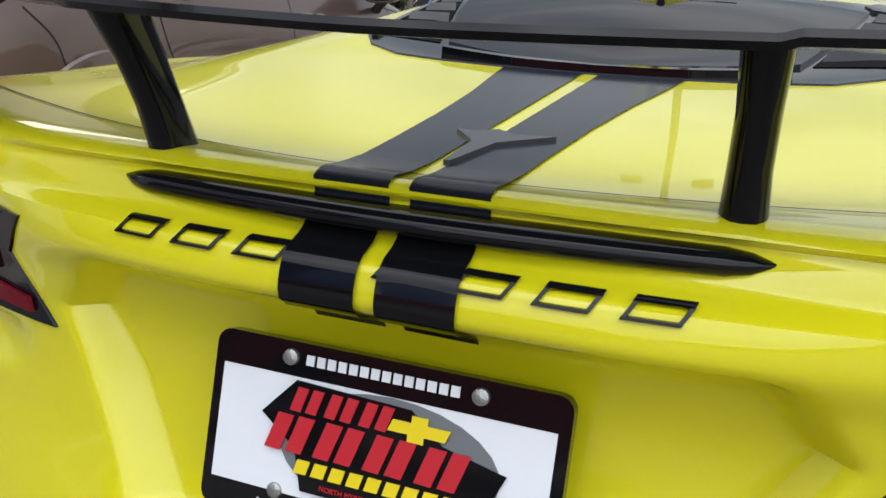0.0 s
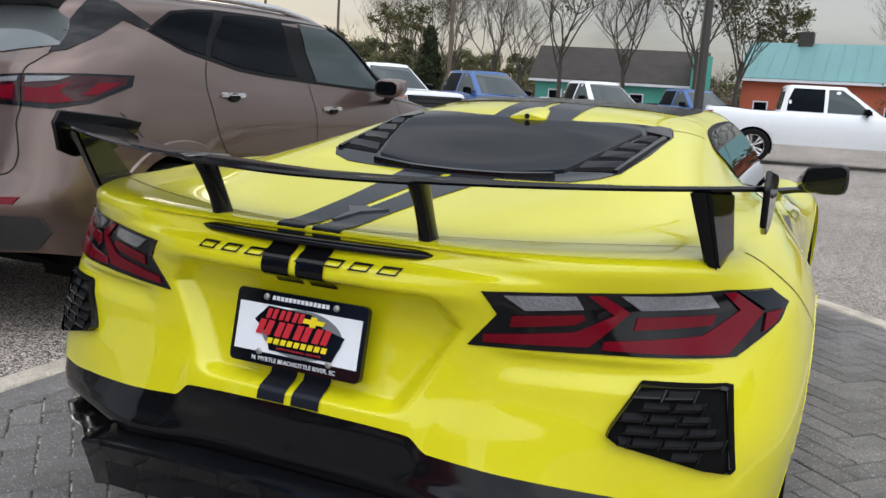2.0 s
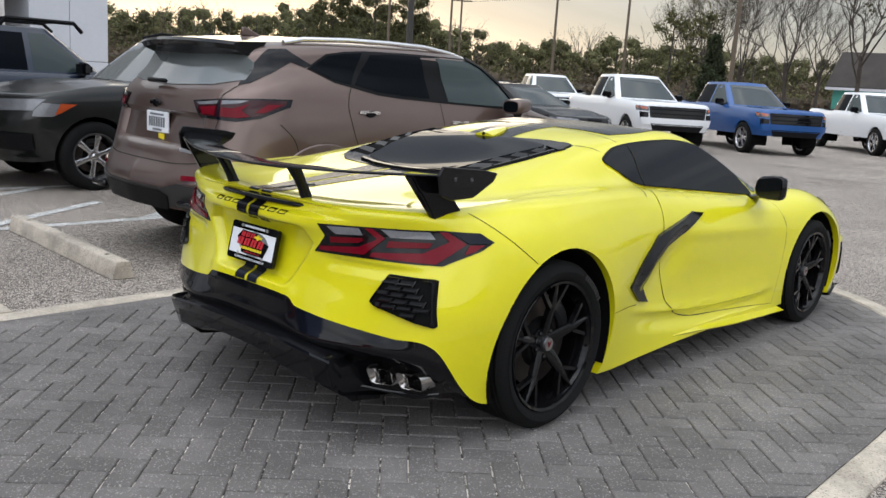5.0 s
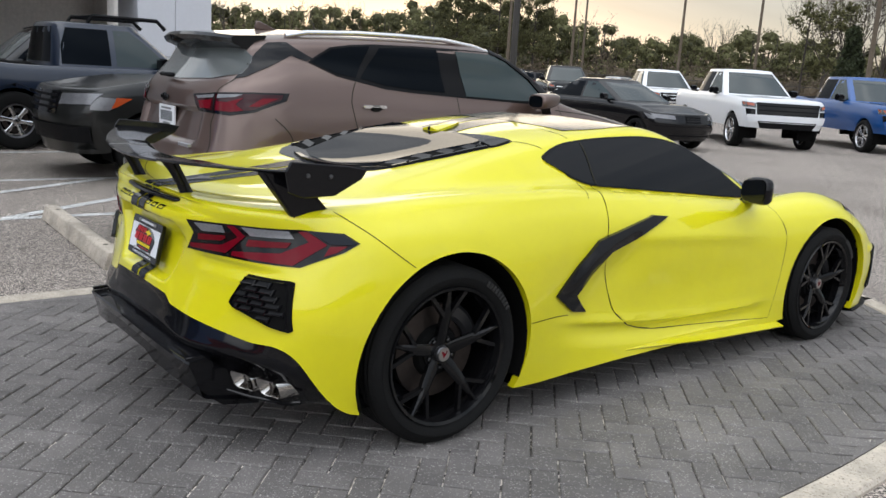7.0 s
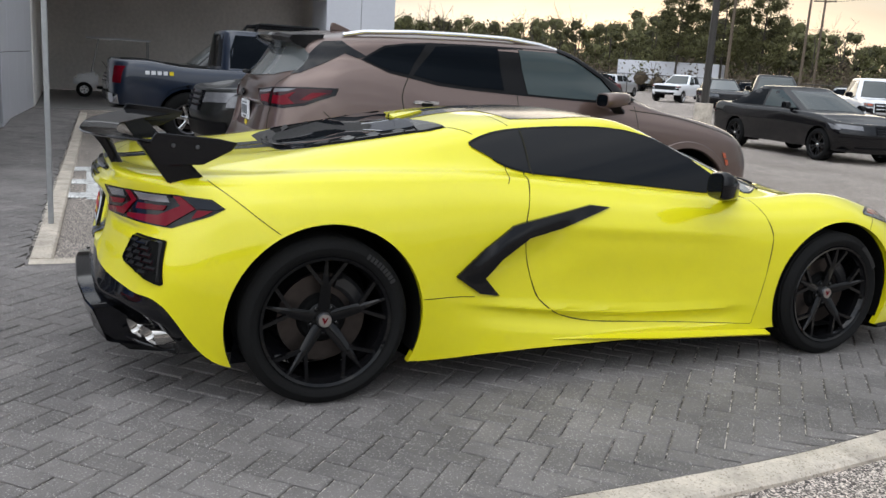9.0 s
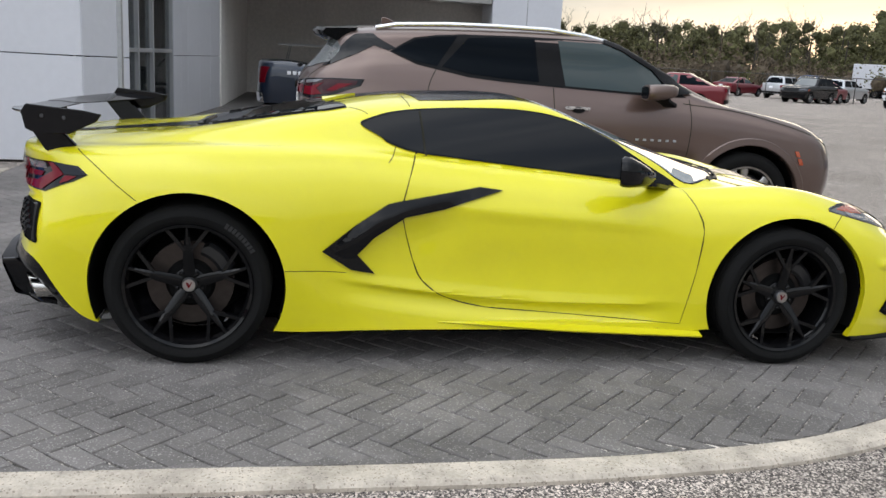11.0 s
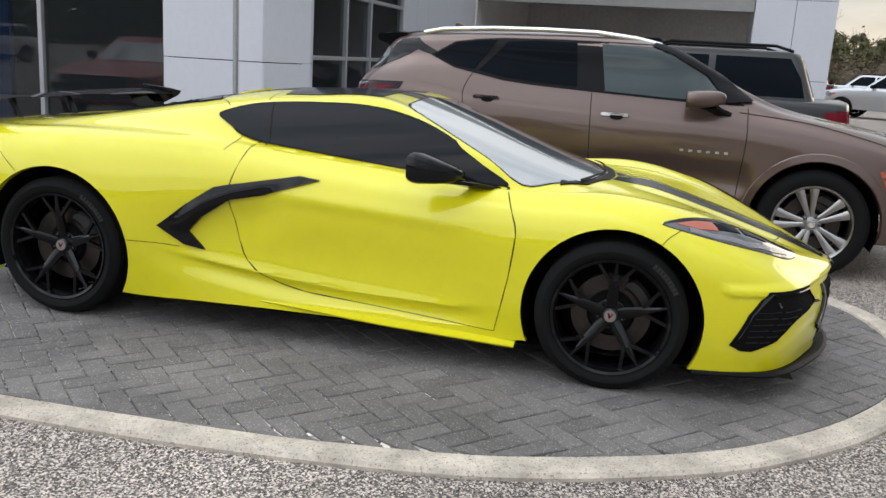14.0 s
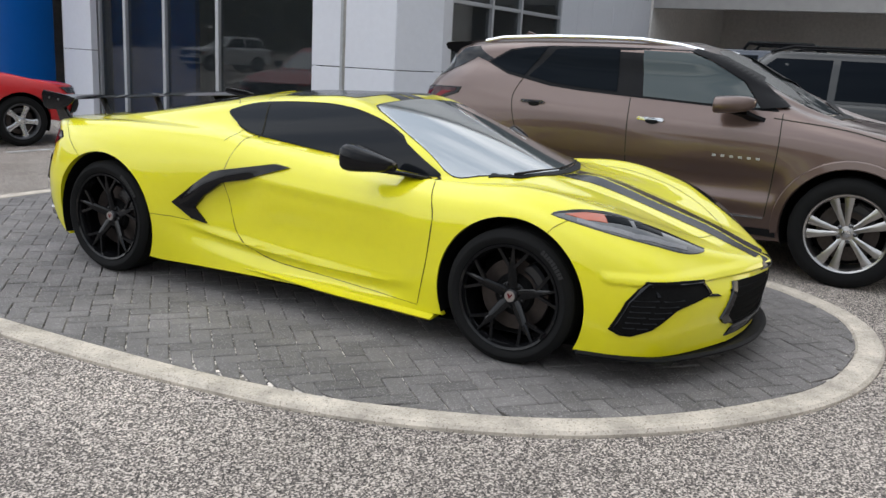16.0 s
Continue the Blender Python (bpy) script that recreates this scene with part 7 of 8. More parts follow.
    if kind == "pickup":
        lb("load_bed", [(-.72 * w, y0 + .18), (.72 * w, y0 + .18), (.72 * w, b0 - .08), (-.72 * w, b0 - .08)], TOP_DOWN, WELL, .006, "dark open load bed", step=.2)
        if w < 1:
            lb("arch_trim", [(-wr - .12, wr + .02), (-wr * .75, wr * 2 + .02), (0, wr * 2 + .115), (wr * .75, wr * 2 + .02), (wr + .12, wr + .02), (wr + .06, wr + .02), (wr * .7, wr * 2 - .04), (0, wr * 2 + .062), (-wr * .7, wr * 2 - .04), (-wr - .06, wr + .02)], SIDE_R, trim, .012, both=True, step=.12)
    if kind == "suv":
        for s in (1, -1):
            part("roof_rail", tube([(s * (wt * .86), r0 + .15, roof - .01), (s * (wt * .88), r0 + .35, roof + .045), (s * (wt * .88), r1 - .35, roof + .045), (s * (wt * .86), r1 - .1, roof - .02)], .018, 6), trim, v)
    part("floor_pan", mirrored(grid_mesh([[(0, y, zb + .02), (.5 * w, y, zb + .02), (.9 * w, y, zb + .03)] for y in (y0 + .1, wb * .3, wb * .7, y1 - .2)])), WELL, v)
    for s in (1, -1):
        fit_wheel(KITS[kit], v, s * (w - .12), 0, wr, 20)
        fit_wheel(KITS[kit], v, s * (w - .12), wb, wr, 50)
    wheel_well(v, 0, wr, wr + .05, w * .5, w - .06)
    wheel_well(v, wb, wr, wr + .05, w * .5, w - .06)
    return v


PICK = (1.02, 1.17, 3.75, .97, 1.26, 1.22, 1.92, 1.30)
MID = (.925, 1.10, 3.20, .92, 1.15, 1.12, 1.77, 1.22)
SUVD = (.94, .98, 2.70, .93, 1.14, 1.10, 1.70, 1.14)
SEDAN = (.92, 1.10, 2.89, .86, .98, .90, 1.46, 1.02)
HATCHD = (.90, .95, 2.70, .92, .98, .88, 1.42, 1.02)
kia = vehicle("suv", "dark grey-green sport utility wagon parked nose to a wheel stop", OLIVE, "suv", SUVD, "suv18", lamp=CLEARLENS, chrome=False)
plant(kia, -7.02, 1.38 + 2.70, -.022, 180)
nav = vehicle("pickup_truck", "dark navy mid-size pickup truck with roof rack bars", NAVY, "pickup", MID, "truckdark", trim=PLASTIC)
plant(nav, -10.35, .74, -.022, 0)
for s in (1, -1):
    part("roof_rack", tube([(s * .52, 1.05, 1.76), (s * .54, 1.12, 1.86), (s * .54, 2.05, 1.86), (s * .52, 2.18, 1.74)], .03, 6), PLASTIC, nav)
    for k in range(5):
        part("bed_side_bar", box(s * .930 - .004, -.62 + .085 * k, 1.02, s * .930 + .004, -.56 + .085 * k, 1.075, .001), PLATEWHITE if k < 4 else PLATEYELLOW, nav, flat=True)
part("rack_bar", box(-.54, 1.10, 1.845, .54, 1.15, 1.875, .008), PLASTIC, nav)
part("rack_bar", box(-.54, 1.90, 1.845, .54, 1.95, 1.875, .008), PLASTIC, nav)
bmw = vehicle("sedan", "black four-door sedan with dark wheels", BLACKPAINT, "sedan", SEDAN, "sedandark", lamp=CLEARLENS)
plant(bmw, -11.75, 14.35, -.022, -98)
white = vehicle("pickup_truck", "white crew cab pickup truck with a black grille", WHITE, "pickup", PICK, "truck", "pickup row", grille=GLOSS)
plant(white, -11.70, 20.03, -.022, -126)
blue = vehicle("pickup_truck", "bright blue crew cab pickup truck", BLUE, "pickup", PICK, "truck", "pickup row", grille=GLOSS)
plant(blue, -9.90, 23.13, -.022, -126)
white2 = vehicle("pickup_truck", "white crew cab pickup truck with chrome bumper", WHITE, "pickup", PICK, "truck", "pickup row", chrome=True)
plant(white2, -7.61, 28.80, -.022, -135)
copy_thing(blue, pose(-5.0, 33.4, -.022, 0, 0, -135))
side = copy_thing(white2, pose(-.75, 20.6, -.022, 0, 0, -83))
side["label"] = "white crew cab pickup truck seen from its tailgate"
copy_thing(white2, pose(-18.8, 25.5, -.022, 0, 0, -126))
dark = vehicle("pickup_truck", "black crew cab pickup truck with a bright grille", BLACKPAINT, "pickup", PICK, "truck", "pickup row", chrome=True)
plant(dark, -25.0, 26.9, -.022, -128)
red = vehicle("hatchback", "bright red small hatchback with alloy wheels", RED, "hatch", HATCHD, "sedan")
plant(red, -.31, -7.36, -.022, 73)
fars = {"silver": vehicle("suv", "silver sport utility wagon in a far row", SILVER, "suv", SUVD, "suv18", "far row of cars"),
        "maroon": vehicle("sedan", "dark red sedan in a far row", MAROON, "sedan", SEDAN, "sedan", "far row of cars"),
        "black": vehicle("suv", "black sport utility wagon in a far row", BLACKPAINT, "suv", SUVD, "suv18", "far row of cars")}
plant(fars["silver"], -31, 12.6, -.022, 150)
plant(fars["maroon"], -29, 16.2, -.022, 150)
plant(fars["black"], -32.5, 30.5, -.022, -120)
for src, x, y, a in (("black", -42, 10.5, 160), ("silver", -42, 14.0, 160), ("maroon", -52, 36.5, -150), ("silver", -55, 39.0, 30), ("black", -50, 34.5, -150), ("silver", -58, 36, 30), ("black", -46, 45, 20), ("maroon", -60, 33, 30), ("silver", -40, 48, 10)):
    copy_thing(fars[src], pose(x, y, -.022, 0, 0, a))
for src, x, y, a in ((white, -47, 40.5, -150), (white, -24, 38, -106), (blue, -62, 42, -150), (white, 16, 26, -60), (white, 17, -9, -95)):
    copy_thing(src, pose(x, y, -.022, 0, 0, a))

copy_thing(fars["black"], pose(-13.6, 3.3, -.022, 0, 0, 180))["label"] = "black sport utility wagon beside the navy pickup"

# cars across the drive, mirrored in the shop windows
jeep = vehicle("suv", "white sport utility wagon across the drive", WHITE, "suv", SUVD, "suv18", "cars across the drive")
plant(jeep, 16.4, -29.0, -.022, 100)
copy_thing(fars["black"], pose(17.0, -18.6, -.022, 0, 0, 100))
copy_thing(fars["maroon"], pose(13.5, -13.4, -.022, 0, 0, 95))

# golf cart in the service bay
cart = thing("golf_cart", "white golf cart with a canopy roof in the bay", "golf cart")
part("body", box(-.52, -.75, .28, .52, .25, .70, .08, seg=2), PLASTIC, cart)
nose = box(-.50, .75, .28, .50, 1.45, .78, .10, seg=2)
for q in nose.verts:
    if q.co.y > 1.2:
        q.co.z -= .12 * (q.co.z > .5)
part("front_cowl", nose, WHITE, cart)
part("floor_board", box(-.5, .2, .26, .5, .8, .32, .01), PLASTIC, cart)
part("seat", box(-.48, -.45, .70, .48, .15, .82, .04, seg=2), PLASTIC, cart)
part("seat_back", box(-.48, -.55, .82, .48, -.43, 1.15, .04, seg=2), PLASTIC, cart)
part("canopy", box(-.58, -.80, 1.78, .58, 1.10, 1.85, .03, seg=2), WHITE, cart)
for x in (-.5, .5):
    for a, b in (((x, -.70, .6), (x, -.70, 1.8)), ((x, .95, .75), (x, .72, 1.8))):
        part("canopy_post", tube([a, b], .018, 6), STEEL, cart)
part("steering_wheel", lathe([(0, .15), (.01, .165), (.02, .15), (.01, .135), (0, .15)], 16, "z", m=pose(-.25, .55, .98, 55, 0, 0)), PLASTIC, cart)
small = wheel_kit(.23, .20, .12, "plain", WHITE, WHITE)
for x in (-.48, .48):
    for y in (-.35, 1.15):
        fit_wheel(small, cart, x, y, .23)
cart.matrix_basis = pose(-22.0, .52, -.02, 0, 0, 178) @ Matrix.Diagonal((.9, .9, .88, 1))
# ---- poles, houses and trees ----
def lamp_pole(x, y, h, r, base=True):
    p = thing("light_pole", "dark bronze light pole on a white concrete base", "light pole", "car park light poles")
    part("shaft", tube([(0, 0, .0), (0, 0, h)], r, 8, taper=.7), DARKPOLE, p)
    part("base", lathe([(-.05, .0), (-.05, .30), (.72, .30), (.76, .27), (.76, 0)], 20, "z"), KERB, p, "pale scuffed concrete base")
    part("bracket", box(-.9, -.05, h - .15, .9, .05, h - .05, .01), DARKPOLE, p)
    for s in (1, -1):
        part("lantern", box(s * .95 - .28, -.18, h - .22, s * .95 + .28, .18, h - .02, .03), DARKPOLE, p)
    return plant(p, x, y, -.02)


def timber_pole(x, y, h, arm=True):
    p = thing("utility_pole", "weathered timber utility pole", "utility pole", "utility poles")
    part("shaft", tube([(0, 0, -.2), (0, 0, h)], .15, 8, taper=.65), TIMBER, p)
    if arm:
        part("crossarm", box(-1.1, -.06, h - .75, 1.1, .06, h - .62, .01), TIMBER, p)
        for x2 in (-.9, 0, .9):
            part("insulator", lathe([(0, .04), (.1, .05), (.14, 0)], 8, "z", m=Matrix.Translation((x2, 0, h - .62))), STEEL, p)
    part("lantern", box(-.9, -.1, h - .25, -.2, .1, h - .1, .03), STEEL, p)
    return plant(p, x, y, 0, 40)


lamp_pole(-19.0, 18.45, 9.0, .13)
lamp_pole(-2.13, 20.8, 9.0, .13)
for x, y, h in ((-19.5, 44.5, 11), (-45, 62, 10), (-58, 62, 11), (-64, 70, 11), (-52, 48, 10), (-40, 66, 12)):
    timber_pole(x, y, h)
for z0, z1 in ((9.6, 10.2), (10.3, 10.9)):
    wire = thing("overhead_wire", "thin sagging overhead wire between utility poles", "wire")
    a, b = Vector((-64, 70, z1)), Vector((30, 36, z0))
    part("strand", tube([a.lerp(b, k / 20) - Vector((0, 0, 3.0 * k / 20 * (1 - k / 20))) for k in range(21)], .018, 4), DARKPOLE, wire)


def house(name, label, x, y, turn, w, d, wall, ridge, wallmat, roofmat, ribs=0, base=0.0):
    h = thing(name, label, "house")
    part("wall", box(-w / 2, -d / 2, base, w / 2, d / 2, wall), wallmat, h, flat=True)
    for s in (1, -1):
        bm = bmesh.new()
        q = [bm.verts.new(p) for p in ((s * w / 2, -d / 2, wall), (s * w / 2, d / 2, wall), (s * w / 2, 0, ridge - .15))]
        bm.faces.new(q)
        part("gable", bm, wallmat, h, flat=True)
        roof = bmesh.new()
        e = .45
        slope = (ridge - wall) / (d / 2)
        q = [(-w / 2 - e, s * (d / 2 + e), wall - e * slope), (w / 2 + e, s * (d / 2 + e), wall - e * slope), (w / 2 + e, 0, ridge), (-w / 2 - e, 0, ridge)]
        lo = [roof.verts.new((a, b, c)) for a, b, c in q]
        hi = [roof.verts.new((a, b, c + .12)) for a, b, c in q]
        roof.faces.new(lo)
        roof.faces.new(hi)
        for k in range(4):
            roof.faces.new((lo[k - 1], lo[k], hi[k], hi[k - 1]))
        r = part("roof", roof, roofmat, h, flat=True)
        for k in range(ribs):
            xx = -w / 2 - e + .2 + (w + 2 * e - .4) * k / (ribs - 1)
            part("roof_rib", tube([(xx, s * (d / 2 + e), wall - e * slope + .13), (xx, 0, ridge + .13)], .035, 4), roofmat, r)
        part("fascia", box(-w / 2 - e, s * (d / 2 + e) - .03, wall - e * slope - .12, w / 2 + e, s * (d / 2 + e) + .03, wall - e * slope + .06), PANEL, r, flat=True)
    n = max(2, int(w / 2.6))
    for k in range(n):
        xx = -w / 2 + w * (k + .5) / n
        door = k == n // 2
        z0, z1 = (base + .1, base + 2.0) if door else (base + .9, base + 2.0)
        win = part("door" if door else "window", box(xx - .5, -d / 2 - .05, z0, xx + .5, -d / 2 + .02, z1), PANEL, h, flat=True)
        part("pane", box(xx - .41, -d / 2 - .07, z0 + .09, xx + .41, -d / 2 - .052, z1 - .09), TINT, win, flat=True)
    return plant(h, x, y, 0, turn)


h1 = house("house", "teal sided house with a dark shingle roof", -13.4, 62.5, 8, 11.5, 7, 2.9, 5.1, TEALWALL, SHINGLE, base=0)
part("side_wing", box(5.0, -4.6, 0, 6.3, 3.2, 4.7), TEALWALL, h1, flat=True)
h2 = house("house", "orange-red house with a teal metal roof", 6.5, 66, -4, 22, 9, 3.7, 6.2, BRICKWALL, TEALROOF, ribs=26)
part("chimney", box(-8.1, -.5, 5.4, -7.1, .5, 7.1, .05), SHINGLE, h2, flat=True)
trailer = thing("box_trailer", "long white box trailer far across the car park", "trailer")
part("box", box(-6, -1.2, 1.0, 6, 1.2, 3.6, .05), PANEL, trailer, flat=True)
part("underframe", box(-5.5, -1.0, .55, 5.5, 1.0, 1.0, .03), PLASTIC, trailer, flat=True)
tr = wheel_kit(.48, .28, .28, "plain", DARKALLOY, DARKALLOY)
for x in (-4.6, -3.4, 4.2):
    for y in (-1.05, 1.05):
        wv = fit_wheel(tr, trailer, .01, 0, 0)
        wv.matrix_basis = pose(x, y, .48, 0, 0, 90 if y > 0 else -90)
plant(trailer, -80, 64, 0, 38)


def leafage(bm, centre, size, n, leaf, rng, flat=.75):
    """A loose clump: n small leaves on an uneven ball."""
    for _ in range(n):
        d = Vector((rng.gauss(0, 1), rng.gauss(0, 1), rng.gauss(0, 1) * flat)).normalized()
        p = Vector(centre) + d * size * min(1.3, abs(rng.gauss(.35, .42)))
        a = Vector((rng.uniform(-1, 1), rng.uniform(-1, 1), rng.uniform(-1, 1))).normalized()
        b = a.cross(Vector((rng.uniform(-1, 1), rng.uniform(-1, 1), rng.uniform(-1, 1)))).normalized()
        s = leaf * rng.uniform(.5, 1.3)
        bm.faces.new([bm.verts.new(p + a * s), bm.verts.new(p + b * s * .6), bm.verts.new(p - a * s * .8), bm.verts.new(p - b * s * .5)])


def core(bm, centre, size, rng):
    """The shaded inner mass of a clump, an uneven lump of twenty faces."""
    g = 1.618
    pts = [(0, 1, g), (0, -1, g), (0, 1, -g), (0, -1, -g), (1, g, 0), (-1, g, 0), (1, -g, 0), (-1, -g, 0), (g, 0, 1), (-g, 0, 1), (g, 0, -1), (-g, 0, -1)]
    v = [bm.verts.new(Vector(centre) + Vector(p) * size / 1.9 * rng.uniform(.65, 1.25)) for p in pts]
    for a, b, c in ((0, 1, 8), (0, 9, 1), (0, 8, 4), (0, 4, 5), (0, 5, 9), (1, 6, 8), (1, 7, 6), (1, 9, 7), (2, 10, 3), (2, 3, 11), (2, 4, 10), (2, 5, 4), (2, 11, 5), (3, 10, 6), (3, 6, 7), (3, 7, 11), (4, 8, 10), (6, 10, 8), (5, 11, 9), (7, 9, 11)):
        bm.faces.new((v[a], v[b], v[c]))


def twigs(bm, base, direction, length, r, depth, rng, ends=None):
    """A limb that forks into finer ones."""
    d = Vector(direction).normalized()
    p = Vector(base)
    pts = [p.copy()]
    for _ in range(3):
        d = (d + Vector((rng.uniform(-.22, .22), rng.uniform(-.22, .22), rng.uniform(-.06, .2)))).normalized()
        p = p + d * length / 3
        pts.append(p.copy())
    tube(pts, r, 5 if r > .03 else 3, bm, taper=.55, closed_ends=False)
    if ends is not None and depth <= 1:
        ends.append(p.copy())
    if depth > 0:
        for k in range(rng.choice((2, 3, 3)) + (depth > 2)):
            q = pts[rng.choice((1, 2, 3, 3))]
            side = Vector((rng.uniform(-1, 1), rng.uniform(-1, 1), rng.uniform(.0, .9))).normalized()
            twigs(bm, q, d * .55 + side * .8, length * rng.uniform(.55, .78), r * .55, depth - 1, rng, ends)


def bare_tree(x, y, h, seed, leafy=0, leafmat=None):
    rng = random.Random(seed)
    t = thing("tree", "bare winter tree with fine grey-brown twigs" if not leafy else "thin winter tree with sparse clinging leaves", "tree", "trees by the houses")
    ends = []
    wood = bmesh.new()
    tube([(0, 0, -.2), (rng.uniform(-.1, .1), rng.uniform(-.1, .1), h * .16), (rng.uniform(-.2, .2), rng.uniform(-.2, .2), h * .34)], h * .013, 8, wood, taper=.75)
    for k in range(5):
        a = math.tau * (k + rng.random() * .6) / 5
        twigs(wood, (0, 0, h * rng.uniform(.2, .34)), (math.cos(a) * .55, math.sin(a) * .55, 1), h * .28, h * .0052, 5, rng, ends)
    part("trunk", wood, BARK, t)
    if leafy:
        crown = bmesh.new()
        for p in ends:
            if rng.random() < .5:
                leafage(crown, p, .5, leafy, .10, rng)
        part("crown", crown, leafmat or LEAFBROWN, t, flat=True)
    return plant(t, x, y)


for k, (x, y, h, leafy) in enumerate([(-21, 56, 12, 0), (-15, 52, 13, 3), (-10.5, 50, 12, 0), (-5.8, 47, 12.5, 3), (-3.9, 49, 11.5, 4), (-27, 62, 12, 0), (-31, 64, 12, 3), (7, 76, 13, 0), (-24, 70, 12, 0), (-38, 74, 13, 0)]):
    bare_tree(x, y, h, 40 + k, leafy)


def pine(x, y, h, seed, dense=1.0, conical=False, material=PINE, name="pine_tree", label="tall dark green pine with an open crown"):
    rng = random.Random(seed)
    t = thing(name, label, "tree", "evergreens behind the car park")
    wood = bmesh.new()
    lean = (rng.uniform(-.3, .3), rng.uniform(-.3, .3))
    tube([(0, 0, -.2), (lean[0] * .5, lean[1] * .5, h * .5), (lean[0], lean[1], h * .94)], h * .014, 7, wood, taper=.3)
    crown = bmesh.new()
    lo = .12 if conical else .34
    for k in range(int(34 * dense)):
        f = lo + (1 - lo) * rng.random()
        reach = h * ((.20 * (1.08 - f)) if conical else (.17 * math.sin(math.pi * min(1, .18 + .8 * (1 - f))) + .03))
        a = rng.random() * math.tau
        tip = Vector((lean[0] + reach * math.cos(a), lean[1] + reach * math.sin(a), h * f + reach * .25))
        tube([(lean[0] * f, lean[1] * f, h * f), tip], .035, 3, wood, taper=.4, closed_ends=False)
        leafage(crown, tip, h * .062, int(110 * dense), .13, rng, .7)
        leafage(crown, tip * .62 + Vector((lean[0], lean[1], h * f)) * .38, h * .055, int(70 * dense), .13, rng, .7)
    part("trunk", wood, BARK, t)
    part("crown", crown, material, t, flat=True)
    return plant(t, x, y)


pine(-23.2, 49.9, 5.2, 3, 2.0, True, DARKFIR, "conifer", "dense dark green conifer")
pine(-29.2, 54.7, 7.2, 5, .5)
pine(-27.0, 55.7, 7.0, 6, .5)
pine(-71.7, 69.7, 11.2, 8, 1.6)
pine(-74.5, 66.7, 11.8, 9, 1.6)
pine(-77.7, 63.0, 10.8, 14, 1.6)
pine(-3.4, 80, 11, 12, 1.2, False, LEAFBROWN, "tree", "broad brown-green evergreen behind the house")
hedge = bmesh.new()
rng = random.Random(77)
for k in range(70):
    leafage(hedge, (4 + rng.random() * 15, 58 + rng.uniform(-1, 1), rng.uniform(.5, 3.6)), 1.0, 26, .16, rng)
tagged(part("hedge", hedge, LEAFBROWN, flat=True), "tangled brown-green hedge before the red house", "hedge", kind="stuff")

# far woods all round: pines over winter scrub
rng = random.Random(5)
woods, trunks, scrub = bmesh.new(), bmesh.new(), bmesh.new()
SKYLINE = [(-.4, 6.5), (.2, 7.0), (.42, 8.5), (.56, 10.2), (.64, 8.8), (.74, 9.4), (.80, 11.5), (.90, 12.0), (.98, 10.4), (1.10, 9.4), (1.25, 8.6), (1.40, 9.2), (1.8, 9.0), (6.0, 8.0)]
for k in range(1150):
    a = math.tau * k / 1150 + rng.uniform(-.006, .006)
    front = a < 1.95 or a > 6.0
    mirror = 3.3 < a < 4.9
    if not front and not mirror and k % 4:
        continue
    r = rng.uniform(85, 125) if 1.05 < a < 1.9 else rng.uniform(115, 165)
    x, y = -r * math.sin(a), r * math.cos(a)
    b = a - math.tau if a > 6 else a
    h = float(np.interp(b, [q[0] for q in SKYLINE], [q[1] for q in SKYLINE])) * r / 140 * rng.uniform(.88, 1.16)
    if front:
        tube([(x, y, 0), (x, y, h * .85)], .16, 4, trunks, taper=.35, closed_ends=False)
    if mirror:
        h *= 1.6
    bare = rng.random() < (.12 if .55 < b < 2 else .35 if not mirror else 0)
    mesh = scrub if bare else woods
    if bare and front:
        twigs(trunks, (x, y, h * .35), (rng.uniform(-.3, .3), rng.uniform(-.3, .3), 1), h * .40, .09, 3, rng)
    for c in range(11 if front else (13 if mirror else 6)):
        f = (.14 if front else .04) + .74 * rng.random()
        w = h * ((.25 if front else .34) * math.sin(math.pi * min(1, .20 + .80 * (1 - f))))
        at = (x + rng.uniform(-w, w), y + rng.uniform(-w, w), h * f * (.58 if bare else 1))
        size = h * rng.uniform(.085, .13)
        core(mesh, at, size * (.72 if front else .55), rng)
        for _ in range((95 if not bare else 50) if front else (48 if mirror else 12)):
            d = Vector((rng.gauss(0, 1), rng.gauss(0, 1), rng.gauss(0, .8))).normalized()
            p = Vector(at) + d * size * rng.uniform(.62, 1.18)
            e = Vector((rng.uniform(-1, 1), rng.uniform(-1, 1), rng.uniform(-1, 1))).normalized()
            wide = 1 if front else 1.9
            g = e.cross(d).normalized() * rng.uniform(.07, .15) * wide
            e = e * rng.uniform(.12, .24) * wide
            mesh.faces.new([mesh.verts.new(p + e), mesh.verts.new(p + g), mesh.verts.new(p - e), mesh.verts.new(p - g)])
for k in range(900):
    a = math.tau * k / 900
    r = rng.uniform(92, 118) if not 1.05 < a < 1.9 else rng.uniform(72, 84)
    x, y = -r * math.sin(a), r * math.cos(a)
    h = rng.uniform(3.0, 6.0)
    leafage(scrub if rng.random() < .7 else woods, (x, y, h * .45), h * .55, 150 if a < 1.95 or a > 6 else (110 if 3.3 < a < 4.9 else 10), .19, rng, 1.0)
    if a < 1.95 or a > 6:
        core(scrub, (x, y, h * .30), h * .20, rng)
    if rng.random() < .4 and (a < 1.95 or a > 6):
        twigs(scrub, (x, y, 0), (rng.uniform(-.3, .3), rng.uniform(-.3, .3), 1), h * .6, .06, 2, rng)
tagged(part("far_woods", woods, PINE, flat=True), "distant belt of dark green pines against the evening sky", "woods", kind="stuff")
tagged(part("far_trunks", trunks, BARK, flat=True), "grey-brown trunks of the distant pines", "woods", kind="stuff")
tagged(part("far_scrub", scrub, SCRUB, flat=True), "brown leafless scrub below the distant pines", "woods", kind="stuff")
